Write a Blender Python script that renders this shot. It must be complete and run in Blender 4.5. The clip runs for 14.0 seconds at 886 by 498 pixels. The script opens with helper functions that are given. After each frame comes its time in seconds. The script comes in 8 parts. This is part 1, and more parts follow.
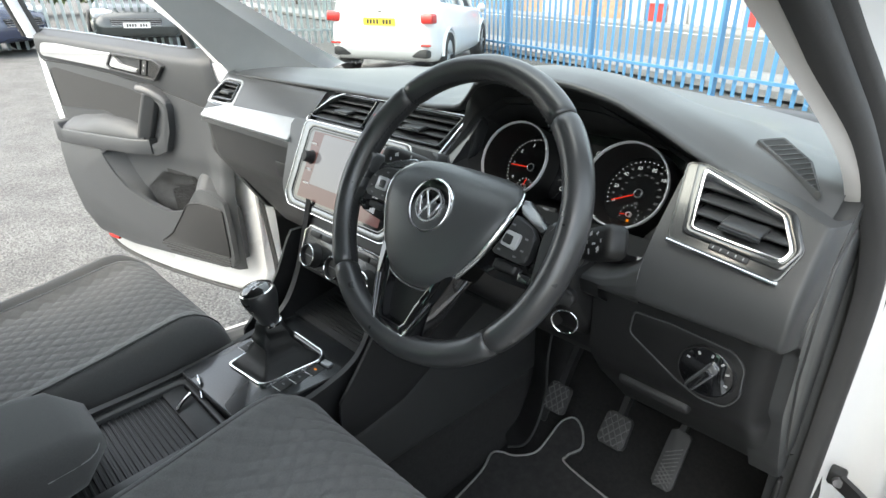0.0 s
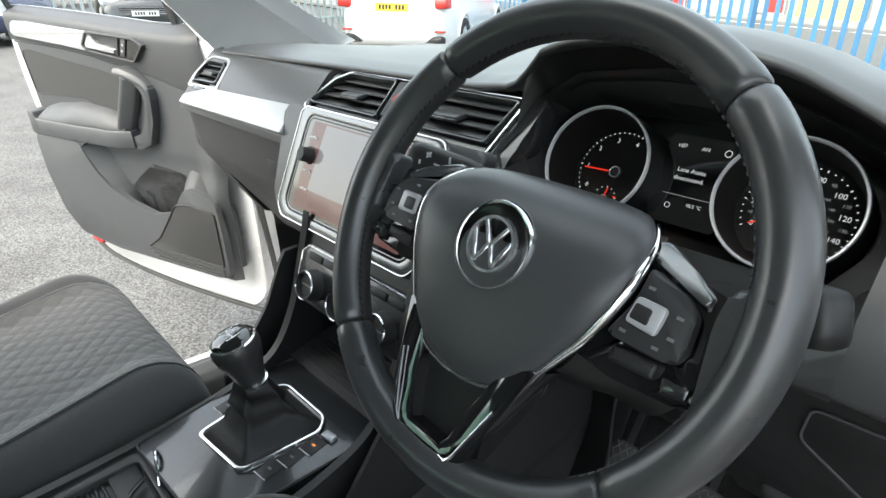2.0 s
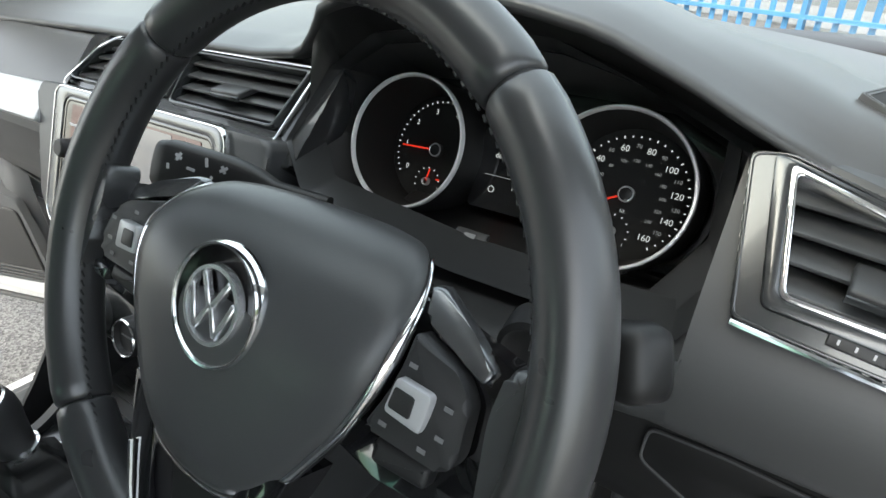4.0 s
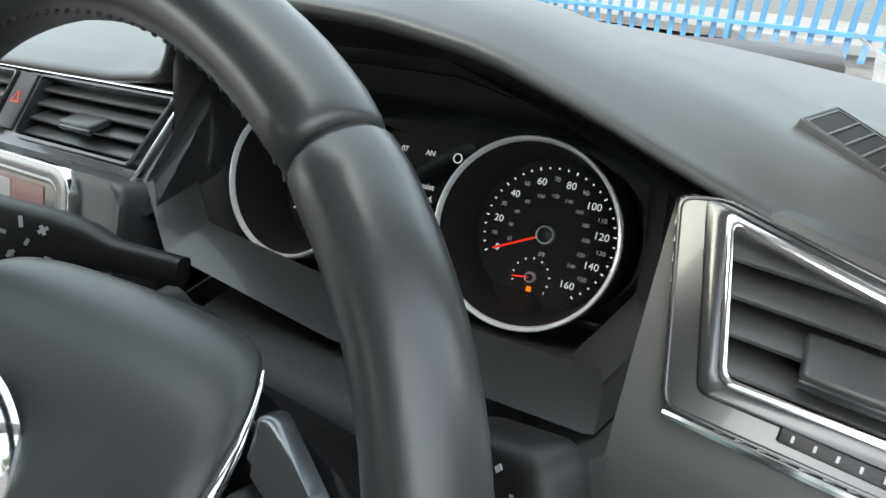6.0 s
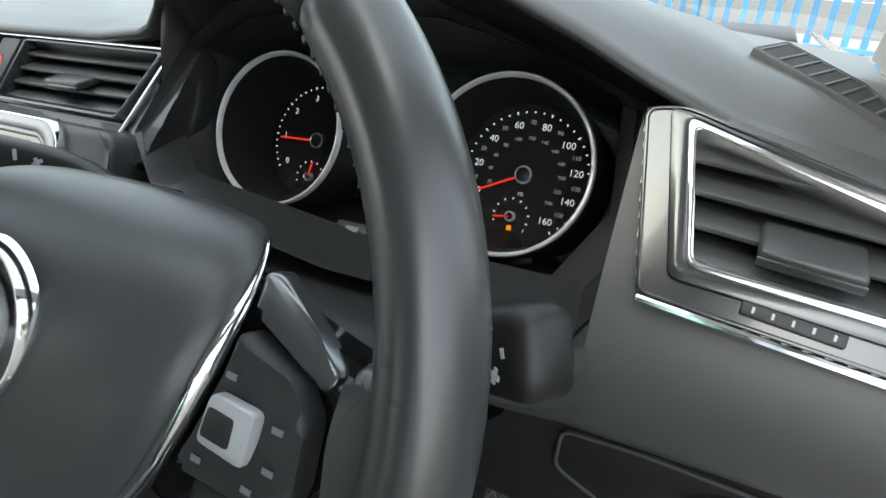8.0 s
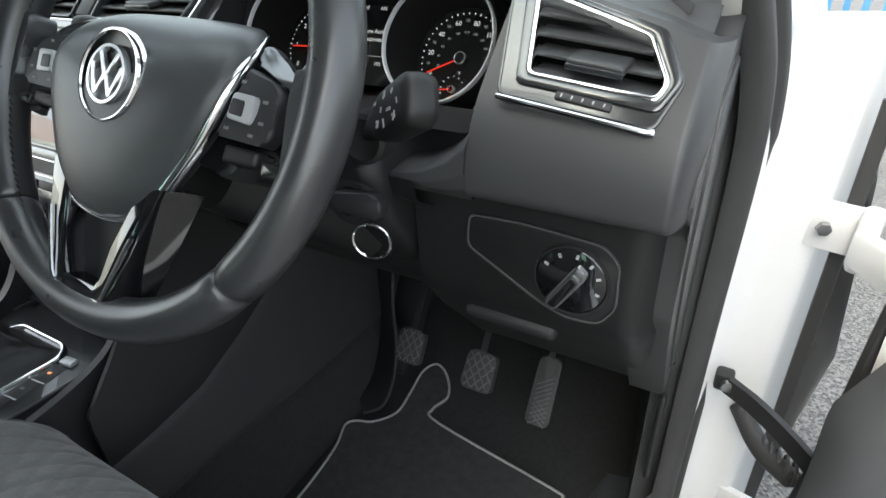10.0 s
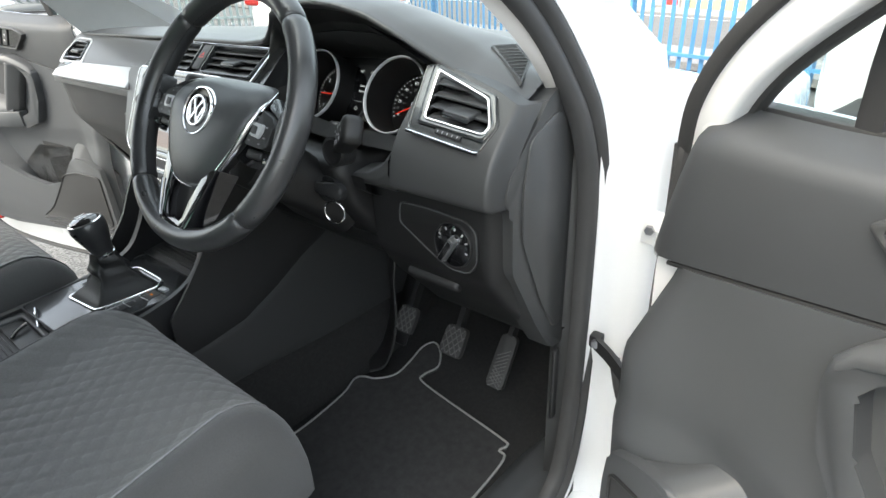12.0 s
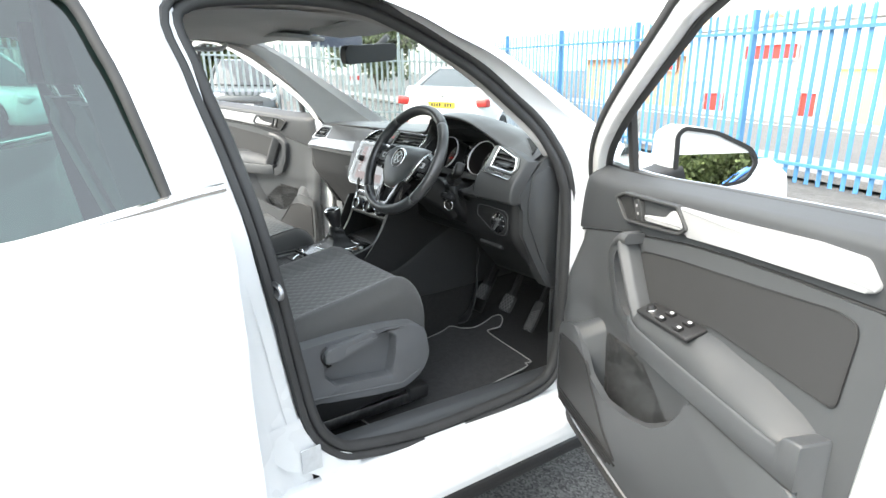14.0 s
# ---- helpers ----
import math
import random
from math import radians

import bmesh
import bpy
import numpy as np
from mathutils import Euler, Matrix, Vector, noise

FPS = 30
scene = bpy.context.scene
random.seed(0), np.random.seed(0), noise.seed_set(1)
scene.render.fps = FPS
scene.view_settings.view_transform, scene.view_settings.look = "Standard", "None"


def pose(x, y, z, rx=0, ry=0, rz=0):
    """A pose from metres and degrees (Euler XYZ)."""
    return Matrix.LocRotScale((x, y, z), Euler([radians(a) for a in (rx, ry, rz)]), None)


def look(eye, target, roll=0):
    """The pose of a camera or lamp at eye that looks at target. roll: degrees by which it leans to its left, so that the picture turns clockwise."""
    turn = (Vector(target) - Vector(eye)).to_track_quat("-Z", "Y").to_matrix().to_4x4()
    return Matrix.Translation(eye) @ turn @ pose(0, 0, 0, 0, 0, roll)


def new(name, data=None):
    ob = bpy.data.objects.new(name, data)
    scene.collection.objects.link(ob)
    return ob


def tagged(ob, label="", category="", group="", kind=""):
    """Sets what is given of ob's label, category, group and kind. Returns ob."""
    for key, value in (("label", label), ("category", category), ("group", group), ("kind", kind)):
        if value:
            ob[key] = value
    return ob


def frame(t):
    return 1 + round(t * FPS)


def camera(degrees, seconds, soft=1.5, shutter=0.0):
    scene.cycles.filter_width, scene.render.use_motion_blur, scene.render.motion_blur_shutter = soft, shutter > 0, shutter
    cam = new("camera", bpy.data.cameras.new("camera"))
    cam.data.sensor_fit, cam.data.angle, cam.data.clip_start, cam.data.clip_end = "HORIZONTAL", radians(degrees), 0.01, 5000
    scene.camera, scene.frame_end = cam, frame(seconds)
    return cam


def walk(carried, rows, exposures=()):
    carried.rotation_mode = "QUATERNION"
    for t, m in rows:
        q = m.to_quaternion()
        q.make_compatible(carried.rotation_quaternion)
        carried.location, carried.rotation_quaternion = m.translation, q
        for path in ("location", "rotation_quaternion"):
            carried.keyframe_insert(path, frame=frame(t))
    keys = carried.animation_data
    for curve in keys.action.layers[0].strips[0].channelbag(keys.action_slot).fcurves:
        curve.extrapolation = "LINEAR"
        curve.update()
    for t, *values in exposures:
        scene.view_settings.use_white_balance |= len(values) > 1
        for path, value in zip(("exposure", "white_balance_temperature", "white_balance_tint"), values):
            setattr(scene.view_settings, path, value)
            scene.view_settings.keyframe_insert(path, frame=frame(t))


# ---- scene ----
cam = camera(76.49, 14.0)
PATH = [
    (0, (0.7986, -0.4202, 1.3910), (-0.4913, 0.8413, 0.5280), -1.52),
    (0.5, (0.7311, -0.3868, 1.3764), (-0.5545, 0.8632, 0.4906), -1.25),
    (1, (0.6612, -0.3460, 1.3689), (-0.6258, 0.9018, 0.4821), -1.18),
    (1.5, (0.6164, -0.3104, 1.3465), (-0.6818, 0.9312, 0.4672), -1.34),
    (2, (0.5867, -0.2683, 1.3291), (-0.7218, 0.9523, 0.4358), -1.99),
    (2.5, (0.5679, -0.2270, 1.3039), (-0.6998, 0.9847, 0.3423), -2.25),
    (3, (0.5639, -0.1930, 1.3062), (-0.6362, 1.0203, 0.2632), -1.94),
    (3.5, (0.5640, -0.1571, 1.3208), (-0.5179, 1.1480, 0.2595), -2.03),
    (4, (0.5756, -0.1189, 1.3240), (-0.4089, 1.2552, 0.2551), -2.42),
    (4.2, (0.5786, -0.1069, 1.3240), (-0.3822, 1.2865, 0.2586), -2.40),
    (6.3, (0.5631, -0.0243, 1.3091), (-0.2611, 1.4649, 0.2589), -1.58),
    (6.5, (0.5593, -0.0212, 1.3043), (-0.2467, 1.4819, 0.2598), -1.32),
    (7, (0.5601, -0.0252, 1.3029), (-0.2327, 1.4915, 0.2679), -1.37),
    (7.5, (0.5666, -0.0449, 1.2986), (-0.2087, 1.4830, 0.2669), -1.32),
    (8, (0.5820, -0.0733, 1.2788), (-0.1991, 1.4615, 0.2618), -1.41),
    (8.5, (0.6125, -0.1045, 1.2544), (-0.2026, 1.4111, 0.2352), -2.12),
    (9, (0.6432, -0.1490, 1.2293), (-0.1706, 1.3692, 0.2130), -1.91),
    (9.2, (0.6589, -0.1667, 1.2215), (-0.1593, 1.3499, 0.2064), -2.06),
    (11.3, (0.9223, -0.3138, 1.2922), (-0.1073, 1.0734, 0.2845), -2.38),
    (11.5, (0.9524, -0.3270, 1.2962), (-0.0984, 1.0600, 0.3104), -2.35),
    (12, (1.0647, -0.3680, 1.3134), (-0.0851, 0.9952, 0.4081), -2.57),
    (12.5, (1.2330, -0.4483, 1.3365), (-0.0211, 0.9065, 0.5671), -1.10),
    (13, (1.4370, -0.5965, 1.3477), (0.1087, 0.7328, 0.6632), -0.80),
    (13.5, (1.6631, -0.7772, 1.3871), (0.2635, 0.5022, 0.7511), -1.11),
    (14, (1.8399, -0.9797, 1.4111), (0.3289, 0.1845, 0.8099), -1.10),
]
walk(cam, [(t, look(eye, target, roll)) for t, eye, target, roll in PATH], [(0.0, 2.65, 6950, 4), (12.4, 2.65, 6950, 4), (13.4, 2.83, 6950, 4), (14.0, 2.83, 6950, 4)])

# ---- tools ----
V = Vector


def thing(name, base, label, category, group="", kind=""):
    ob = new(name)
    ob.empty_display_size = 0.05
    ob.location = base
    return tagged(ob, label, category, group, kind)


def mesh_of(bm, name, material, smooth=40):
    bmesh.ops.recalc_face_normals(bm, faces=bm.faces)
    me = bpy.data.meshes.new(name)
    for f in bm.faces:
        f.smooth = smooth > 0
    if smooth > 0:
        lim = radians(smooth)
        for e in bm.edges:
            if len(e.link_faces) == 2 and e.calc_face_angle(0) > lim:
                e.smooth = False
    bm.to_mesh(me)
    bm.free()
    for m in material if isinstance(material, (list, tuple)) else [material]:
        me.materials.append(m)
    return me


def part(name, bm, material, parent, label="", smooth=40):
    """One mesh under a thing (an Empty) or under a part."""
    ob = new(name, mesh_of(bm, name, material, smooth))
    ob.parent = parent
    if parent is not None and parent.data is None:
        ob.matrix_parent_inverse = Matrix.Translation(-parent.location)
    return tagged(ob, label)


def solid(name, bm, material, label, category, group="", kind="", smooth=40):
    """A thing that is one mesh."""
    return tagged(new(name, mesh_of(bm, name, material, smooth)), label, category, group, kind)


def axes(o, x, n):
    """A frame at o with local X along x and local Z along n."""
    x, n = V(x).normalized(), V(n).normalized()
    y = n.cross(x).normalized()
    x = y.cross(n)
    m = Matrix((x, y, n)).transposed().to_4x4()
    m.translation = o
    return m


def box(bm, size, m=Matrix(), bev=0.0, seg=2):
    vs = bmesh.ops.create_cube(bm, size=1, matrix=m @ Matrix.Diagonal((*size, 1)))["verts"]
    if bev:
        es = list({e for v in vs for e in v.link_edges})
        bmesh.ops.bevel(bm, geom=es, offset=bev, segments=seg, affect="EDGES", profile=0.5)
    return bm


def prism(bm, poly, d0, d1, m=Matrix(), bev=0.0, seg=2):
    """A polygon of the local XY plane drawn out from d0 to d1."""
    lo = [bm.verts.new(m @ V((x, y, d0))) for x, y in poly]
    hi = [bm.verts.new(m @ V((x, y, d1))) for x, y in poly]
    n = len(poly)
    fs = [bm.faces.new(lo[::-1]), bm.faces.new(hi)]
    fs += [bm.faces.new((lo[i], lo[(i + 1) % n], hi[(i + 1) % n], hi[i])) for i in range(n)]
    if bev:
        es = list(fs[1].edges)
        bmesh.ops.bevel(bm, geom=es, offset=bev, segments=seg, affect="EDGES", profile=0.5)
    return bm


def frame_of(bm, outer, inner, d0, d1, m=Matrix(), bev=0.0):
    """A flat frame between two loops with the same count of points."""
    n = len(outer)
    lv = []
    for loop, d in ((outer, d0), (outer, d1), (inner, d1), (inner, d0)):
        lv.append([bm.verts.new(m @ V((x, y, d))) for x, y in loop])
    es = []
    for a in range(4):
        b = (a + 1) % 4
        for i in range(n):
            j = (i + 1) % n
            bm.faces.new((lv[a][i], lv[a][j], lv[b][j], lv[b][i]))
    if bev:
        bm.edges.ensure_lookup_table()
        for k in (1, 2):
            for i in range(n):
                e = bm.edges.get((lv[k][i], lv[k][(i + 1) % n]))
                if e:
                    es.append(e)
        bmesh.ops.bevel(bm, geom=es, offset=bev, segments=2, affect="EDGES", profile=0.5)
    return bm


def rounded(poly, r, n=4):
    """The polygon with its corners rounded by about r."""
    out = []
    k = len(poly)
    for i in range(k):
        a, b, c = V(poly[i - 1]), V(poly[i]), V(poly[(i + 1) % k])
        u, w = a - b, c - b
        d = min(r, u.length * 0.45, w.length * 0.45)
        p, q = b + u.normalized() * d, b + w.normalized() * d
        for j in range(n + 1):
            t = j / n
            out.append(tuple(p * (1 - t) ** 2 + b * 2 * t * (1 - t) + q * t * t))
    return out


def inset(poly, d):
    """The polygon moved inwards by d (counterclockwise loops)."""
    out = []
    k = len(poly)
    area = sum(poly[i - 1][0] * poly[i][1] - poly[i][0] * poly[i - 1][1] for i in range(k))
    s = 1 if area > 0 else -1
    for i in range(k):
        a, b, c = V(poly[i - 1]), V(poly[i]), V(poly[(i + 1) % k])
        e, f = (b - a).normalized(), (c - b).normalized()
        n1, n2 = V((-e.y, e.x)) * s, V((-f.y, f.x)) * s
        h = n1 + n2
        h = h / max(0.3, h.length_squared / 2) if h.length > 1e-6 else n1
        out.append(tuple(b + h * d))
    return out


def circle(r, n=32, c=(0, 0), a0=0.0):
    return [(c[0] + r * math.cos(a0 + 2 * math.pi * i / n), c[1] + r * math.sin(a0 + 2 * math.pi * i / n)) for i in range(n)]


def lathe(bm, prof, m=Matrix(), seg=32):
    """A profile of (radius, height) turned round local Z."""
    rings = []
    for r, z in prof:
        if r < 1e-6:
            rings.append([bm.verts.new(m @ V((0, 0, z)))])
        else:
            rings.append([bm.verts.new(m @ V((r * math.cos(2 * math.pi * i / seg), r * math.sin(2 * math.pi * i / seg), z))) for i in range(seg)])
    for a, b in zip(rings, rings[1:]):
        for i in range(seg):
            j = (i + 1) % seg
            if len(a) == 1 and len(b) > 1:
                bm.faces.new((a[0], b[i], b[j]))
            elif len(b) == 1 and len(a) > 1:
                bm.faces.new((a[i], a[j], b[0]))
            elif len(a) > 1:
                bm.faces.new((a[i], a[j], b[j], b[i]))
    return bm


def loft(bm, rings, ring_closed=True, cap=True, closed=False):
    vs = [[bm.verts.new(V(p)) for p in r] for r in rings]
    n = len(vs[0])
    pairs = list(zip(vs, vs[1:])) + ([(vs[-1], vs[0])] if closed else [])
    for a, b in pairs:
        for i in range(n if ring_closed else n - 1):
            j = (i + 1) % n
            try:
                bm.faces.new((a[i], a[j], b[j], b[i]))
            except ValueError:
                pass
    if cap and ring_closed and not closed:
        bm.faces.new(vs[0][::-1])
        bm.faces.new(vs[-1])
    return bm


def curve(pts, n=8, closed=False):
    """A smooth curve through the points (Catmull-Rom)."""
    p = [V(q) for q in pts]
    k = len(p)
    out = []
    for i in range(k if closed else k - 1):
        if closed:
            a, b, c, d = p[i - 1], p[i], p[(i + 1) % k], p[(i + 2) % k]
        else:
            b, c = p[i], p[i + 1]
            a = p[i - 1] if i else b * 2 - c
            d = p[i + 2] if i + 2 < k else c * 2 - b
        for j in range(n):
            t = j / n
            out.append(0.5 * (2 * b + (c - a) * t + (2 * a - 5 * b + 4 * c - d) * t * t + (3 * b - a - 3 * c + d) * t ** 3))
    if not closed:
        out.append(p[-1])
    return out


def sweep(bm, pts, sect, closed=False, up=None, cap=True):
    """Draws a section (list of (side, up), or a function of 0..1) along the points."""
    pts = [V(p) for p in pts]
    n = len(pts)
    rings = []
    nor = None
    for i, p in enumerate(pts):
        a = pts[i - 1] if (i or closed) else p
        b = pts[(i + 1) % n] if (i + 1 < n or closed) else p
        t = (b - a).normalized()
        if up is not None:
            u = V(up)
        else:
            u = nor if nor is not None else (V((0, 0, 1)) if abs(t.z) < 0.9 else V((0, 1, 0)))
        side = t.cross(u).normalized()
        nor = side.cross(t).normalized()
        s = sect(i / max(1, n - 1)) if callable(sect) else sect
        rings.append([p + side * x + nor * y for x, y in s])
    return loft(bm, rings, True, cap, closed)


def tube(bm, pts, r, seg=8, closed=False, up=None):
    return sweep(bm, pts, circle(r, seg), closed, up)


def sheet(bm, fn, nu, nv, thick=0.0):
    """A grid of fn(u, v), u and v from 0 to 1; thick closes it with a back."""
    g = [[V(fn(i / nu, j / nv)) for j in range(nv + 1)] for i in range(nu + 1)]
    top = [[bm.verts.new(p) for p in row] for row in g]
    for i in range(nu):
        for j in range(nv):
            bm.faces.new((top[i][j], top[i + 1][j], top[i + 1][j + 1], top[i][j + 1]))
    if thick:
        def nrm(i, j):
            a = g[min(i + 1, nu)][j] - g[max(i - 1, 0)][j]
            b = g[i][min(j + 1, nv)] - g[i][max(j - 1, 0)]
            c = a.cross(b)
            return c.normalized() if c.length > 1e-9 else V((0, 0, 1))
        bot = [[bm.verts.new(g[i][j] - nrm(i, j) * thick) for j in range(nv + 1)] for i in range(nu + 1)]
        for i in range(nu):
            for j in range(nv):
                bm.faces.new((bot[i][j], bot[i][j + 1], bot[i + 1][j + 1], bot[i + 1][j]))
        for i in range(nu):
            bm.faces.new((top[i][0], bot[i][0], bot[i + 1][0], top[i + 1][0]))
            bm.faces.new((top[i][nv], top[i + 1][nv], bot[i + 1][nv], bot[i][nv]))
        for j in range(nv):
            bm.faces.new((top[0][j], top[0][j + 1], bot[0][j + 1], bot[0][j]))
            bm.faces.new((top[nu][j], bot[nu][j], bot[nu][j + 1], top[nu][j + 1]))
    return bm


def lettering(bm, text, size, m=Matrix(), align="CENTER"):
    """Letters of the built-in font as flat faces on the local XY plane."""
    fc = bpy.data.curves.new("letters", "FONT")
    fc.body, fc.size, fc.align_x, fc.align_y, fc.resolution_u = text, size, align, "CENTER", 3
    fc.extrude = size * 0.01
    ob = bpy.data.objects.new("letters", fc)
    me = bpy.data.meshes.new_from_object(ob)
    me.transform(m)
    bm.from_mesh(me)
    bpy.data.objects.remove(ob)
    bpy.data.meshes.remove(me)
    bpy.data.curves.remove(fc)
    return bm


def lerp(x, xs, ys):
    return float(np.interp(x, xs, ys))


def smooth01(t):
    t = min(1.0, max(0.0, t))
    return t * t * (3 - 2 * t)


# ---- world and sun ----
SUN_AZ, SUN_EL = radians(200), radians(54)
world = bpy.data.worlds.new("world")
scene.world = world
world.use_nodes = True
wn = world.node_tree.nodes
sky = wn.new("ShaderNodeTexSky")
sky.sky_type = "NISHITA"
sky.sun_disc = False
sky.sun_elevation, sky.sun_rotation = SUN_EL, SUN_AZ
sky.air_density, sky.dust_density, sky.ozone_density = 1.0, 4.0, 1.0
wn["Background"].inputs["Strength"].default_value = 0.15
cloud = wn.new("ShaderNodeMix")
cloud.data_type = "RGBA"
cloud.inputs[0].default_value = 0.5
cloud.inputs[7].default_value = (3.2, 3.25, 3.3, 1)
world.node_tree.links.new(sky.outputs[0], cloud.inputs[6])
world.node_tree.links.new(cloud.outputs[2], wn["Background"].inputs["Color"])
sun_lamp = bpy.data.lights.new("sun", "SUN")
sun_lamp.energy, sun_lamp.angle, sun_lamp.color = 0.55, radians(70), (0.94, 0.97, 1.0)
sun = new("sun", sun_lamp)
sun_from = V((math.sin(SUN_AZ) * math.cos(SUN_EL), math.cos(SUN_AZ) * math.cos(SUN_EL), math.sin(SUN_EL)))
sun.matrix_world = look(sun_from * 20, (0, 0, 0))


# ---- materials ----
def link(nt, a, b):
    nt.links.new(a, b)


def mat(name, color, rough=0.5, metal=0.0, bump=0.0, scale=400.0, var=0.0, vscale=6.0, coat=0.0, spec=0.5, detail=4.0, rvar=0.0,
        sheen=0.0, rand=0.0, kind="noise", stretch=(1, 1, 1)):
    """A procedural surface: base colour with large-scale variation, grain as fine relief, and wear in the gloss."""
    m = bpy.data.materials.new(name)
    m.use_nodes = True
    nt = m.node_tree
    b = nt.nodes["Principled BSDF"]
    b.inputs["Base Color"].default_value = (*color, 1)
    b.inputs["Roughness"].default_value = rough
    b.inputs["Metallic"].default_value = metal
    b.inputs["Specular IOR Level"].default_value = spec
    b.inputs["Coat Weight"].default_value = coat
    b.inputs["Coat Roughness"].default_value = 0.04
    b.inputs["Sheen Weight"].default_value = sheen
    tc = nt.nodes.new("ShaderNodeTexCoord")
    mp = nt.nodes.new("ShaderNodeMapping")
    mp.inputs["Scale"].default_value = stretch
    link(nt, tc.outputs["Object"], mp.inputs["Vector"])
    if var or rvar:
        nz = nt.nodes.new("ShaderNodeTexNoise")
        nz.inputs["Scale"].default_value, nz.inputs["Detail"].default_value = vscale, detail
        nz.inputs["Roughness"].default_value = 0.65
        link(nt, mp.outputs[0], nz.inputs["Vector"])
    if var:
        rp = nt.nodes.new("ShaderNodeValToRGB")
        lo, hi = [c * (1 - var) for c in color], [min(1, c * (1 + var)) for c in color]
        rp.color_ramp.elements[0].color, rp.color_ramp.elements[1].color = (*lo, 1), (*hi, 1)
        rp.color_ramp.elements[0].position, rp.color_ramp.elements[1].position = 0.3, 0.7
        link(nt, nz.outputs["Fac"], rp.inputs[0])
        out = rp.outputs[0]
        if rand:
            oi = nt.nodes.new("ShaderNodeObjectInfo")
            hs = nt.nodes.new("ShaderNodeHueSaturation")
            mr = nt.nodes.new("ShaderNodeMapRange")
            mr.inputs["To Min"].default_value, mr.inputs["To Max"].default_value = 1 - rand, 1 + rand
            link(nt, oi.outputs["Random"], mr.inputs[0])
            link(nt, mr.outputs[0], hs.inputs["Value"])
            link(nt, out, hs.inputs["Color"])
            out = hs.outputs[0]
        link(nt, out, b.inputs["Base Color"])
    if rvar:
        mr = nt.nodes.new("ShaderNodeMapRange")
        mr.inputs["From Min"].default_value, mr.inputs["From Max"].default_value = 0.3, 0.7
        mr.inputs["To Min"].default_value, mr.inputs["To Max"].default_value = max(0.02, rough - rvar), min(1, rough + rvar)
        link(nt, nz.outputs["Fac"], mr.inputs[0])
        link(nt, mr.outputs[0], b.inputs["Roughness"])
    if bump:
        if kind == "voronoi":
            gz = nt.nodes.new("ShaderNodeTexVoronoi")
            src = gz.outputs["Distance"]
        else:
            gz = nt.nodes.new("ShaderNodeTexNoise")
            gz.inputs["Detail"].default_value = 3
            src = gz.outputs["Fac"]
        gz.inputs["Scale"].default_value = scale
        link(nt, mp.outputs[0], gz.inputs["Vector"])
        bp = nt.nodes.new("ShaderNodeBump")
        bp.inputs["Strength"].default_value, bp.inputs["Distance"].default_value = bump, 0.4 / scale
        link(nt, src, bp.inputs["Height"])
        link(nt, bp.outputs[0], b.inputs["Normal"])
    return m


def glow(name, color, strength, rough=0.1):
    m = mat(name, [min(1, c * 0.12) for c in color], rough)
    b = m.node_tree.nodes["Principled BSDF"]
    b.inputs["Emission Color"].default_value = (*color, 1)
    b.inputs["Emission Strength"].default_value = strength
    return m


def glass(name, tint=(0.9, 0.95, 0.93), rough=0.0, gloss=0.05):
    """Thin sheet glass: clear, with the gloss of its two faces."""
    m = bpy.data.materials.new(name)
    m.use_nodes = True
    nt = m.node_tree
    nt.nodes.remove(nt.nodes["Principled BSDF"])
    out = nt.nodes["Material Output"]
    tr, gl, mx, fr = (nt.nodes.new("ShaderNode" + k) for k in ("BsdfTransparent", "BsdfGlossy", "MixShader", "LayerWeight"))
    pw, ad = nt.nodes.new("ShaderNodeMath"), nt.nodes.new("ShaderNodeMath")
    pw.operation, ad.operation = "POWER", "MULTIPLY_ADD"
    pw.inputs[1].default_value, ad.inputs[1].default_value, ad.inputs[2].default_value = 5.0, 0.8, gloss
    tr.inputs[0].default_value = (*tint, 1)
    gl.inputs["Roughness"].default_value = rough
    link(nt, fr.outputs["Facing"], pw.inputs[0])
    link(nt, pw.outputs[0], ad.inputs[0])
    link(nt, ad.outputs[0], mx.inputs[0])
    link(nt, tr.outputs[0], mx.inputs[1])
    link(nt, gl.outputs[0], mx.inputs[2])
    link(nt, mx.outputs[0], out.inputs[0])
    return m


M_PAD = mat("soft dash foam", (0.062, 0.063, 0.065), 0.37, bump=0.08, scale=1500, var=0.06, vscale=5, kind="voronoi")
M_DPAD = mat("soft door foam", (0.050, 0.053, 0.057), 0.5, bump=0.08, scale=1500, var=0.06, vscale=5, kind="voronoi")
M_HARD = mat("hard grey plastic", (0.045, 0.046, 0.047), 0.46, bump=0.07, scale=1600, var=0.07, vscale=4, rvar=0.05, kind="voronoi")
M_DARK = mat("black plastic", (0.018, 0.018, 0.019), 0.5, bump=0.15, scale=900, var=0.1, kind="voronoi")
M_LIGHTP = mat("mid grey door plastic", (0.065, 0.069, 0.074), 0.48, bump=0.08, scale=1500, var=0.06, vscale=5, rvar=0.05, kind="voronoi")
M_DOORL = mat("grey door lining", (0.037, 0.0375, 0.039), 0.55, bump=0.07, scale=1600, var=0.05, kind="voronoi")
# Dark plastic; part of the shade over the lower dash is in this colour.
M_LOW = mat("lower plastic darkened for shade", (0.011, 0.011, 0.0115), 0.5, bump=0.07, scale=1600, var=0.08, vscale=5, kind="voronoi")
M_BEZEL = mat("gloss dark bezel", (0.024, 0.025, 0.026), 0.28, coat=0.3, var=0.05, vscale=20)
M_KNEE = mat("dark knee plastic", (0.022, 0.0222, 0.023), 0.5, bump=0.07, scale=1600, var=0.08, vscale=5, kind="voronoi")
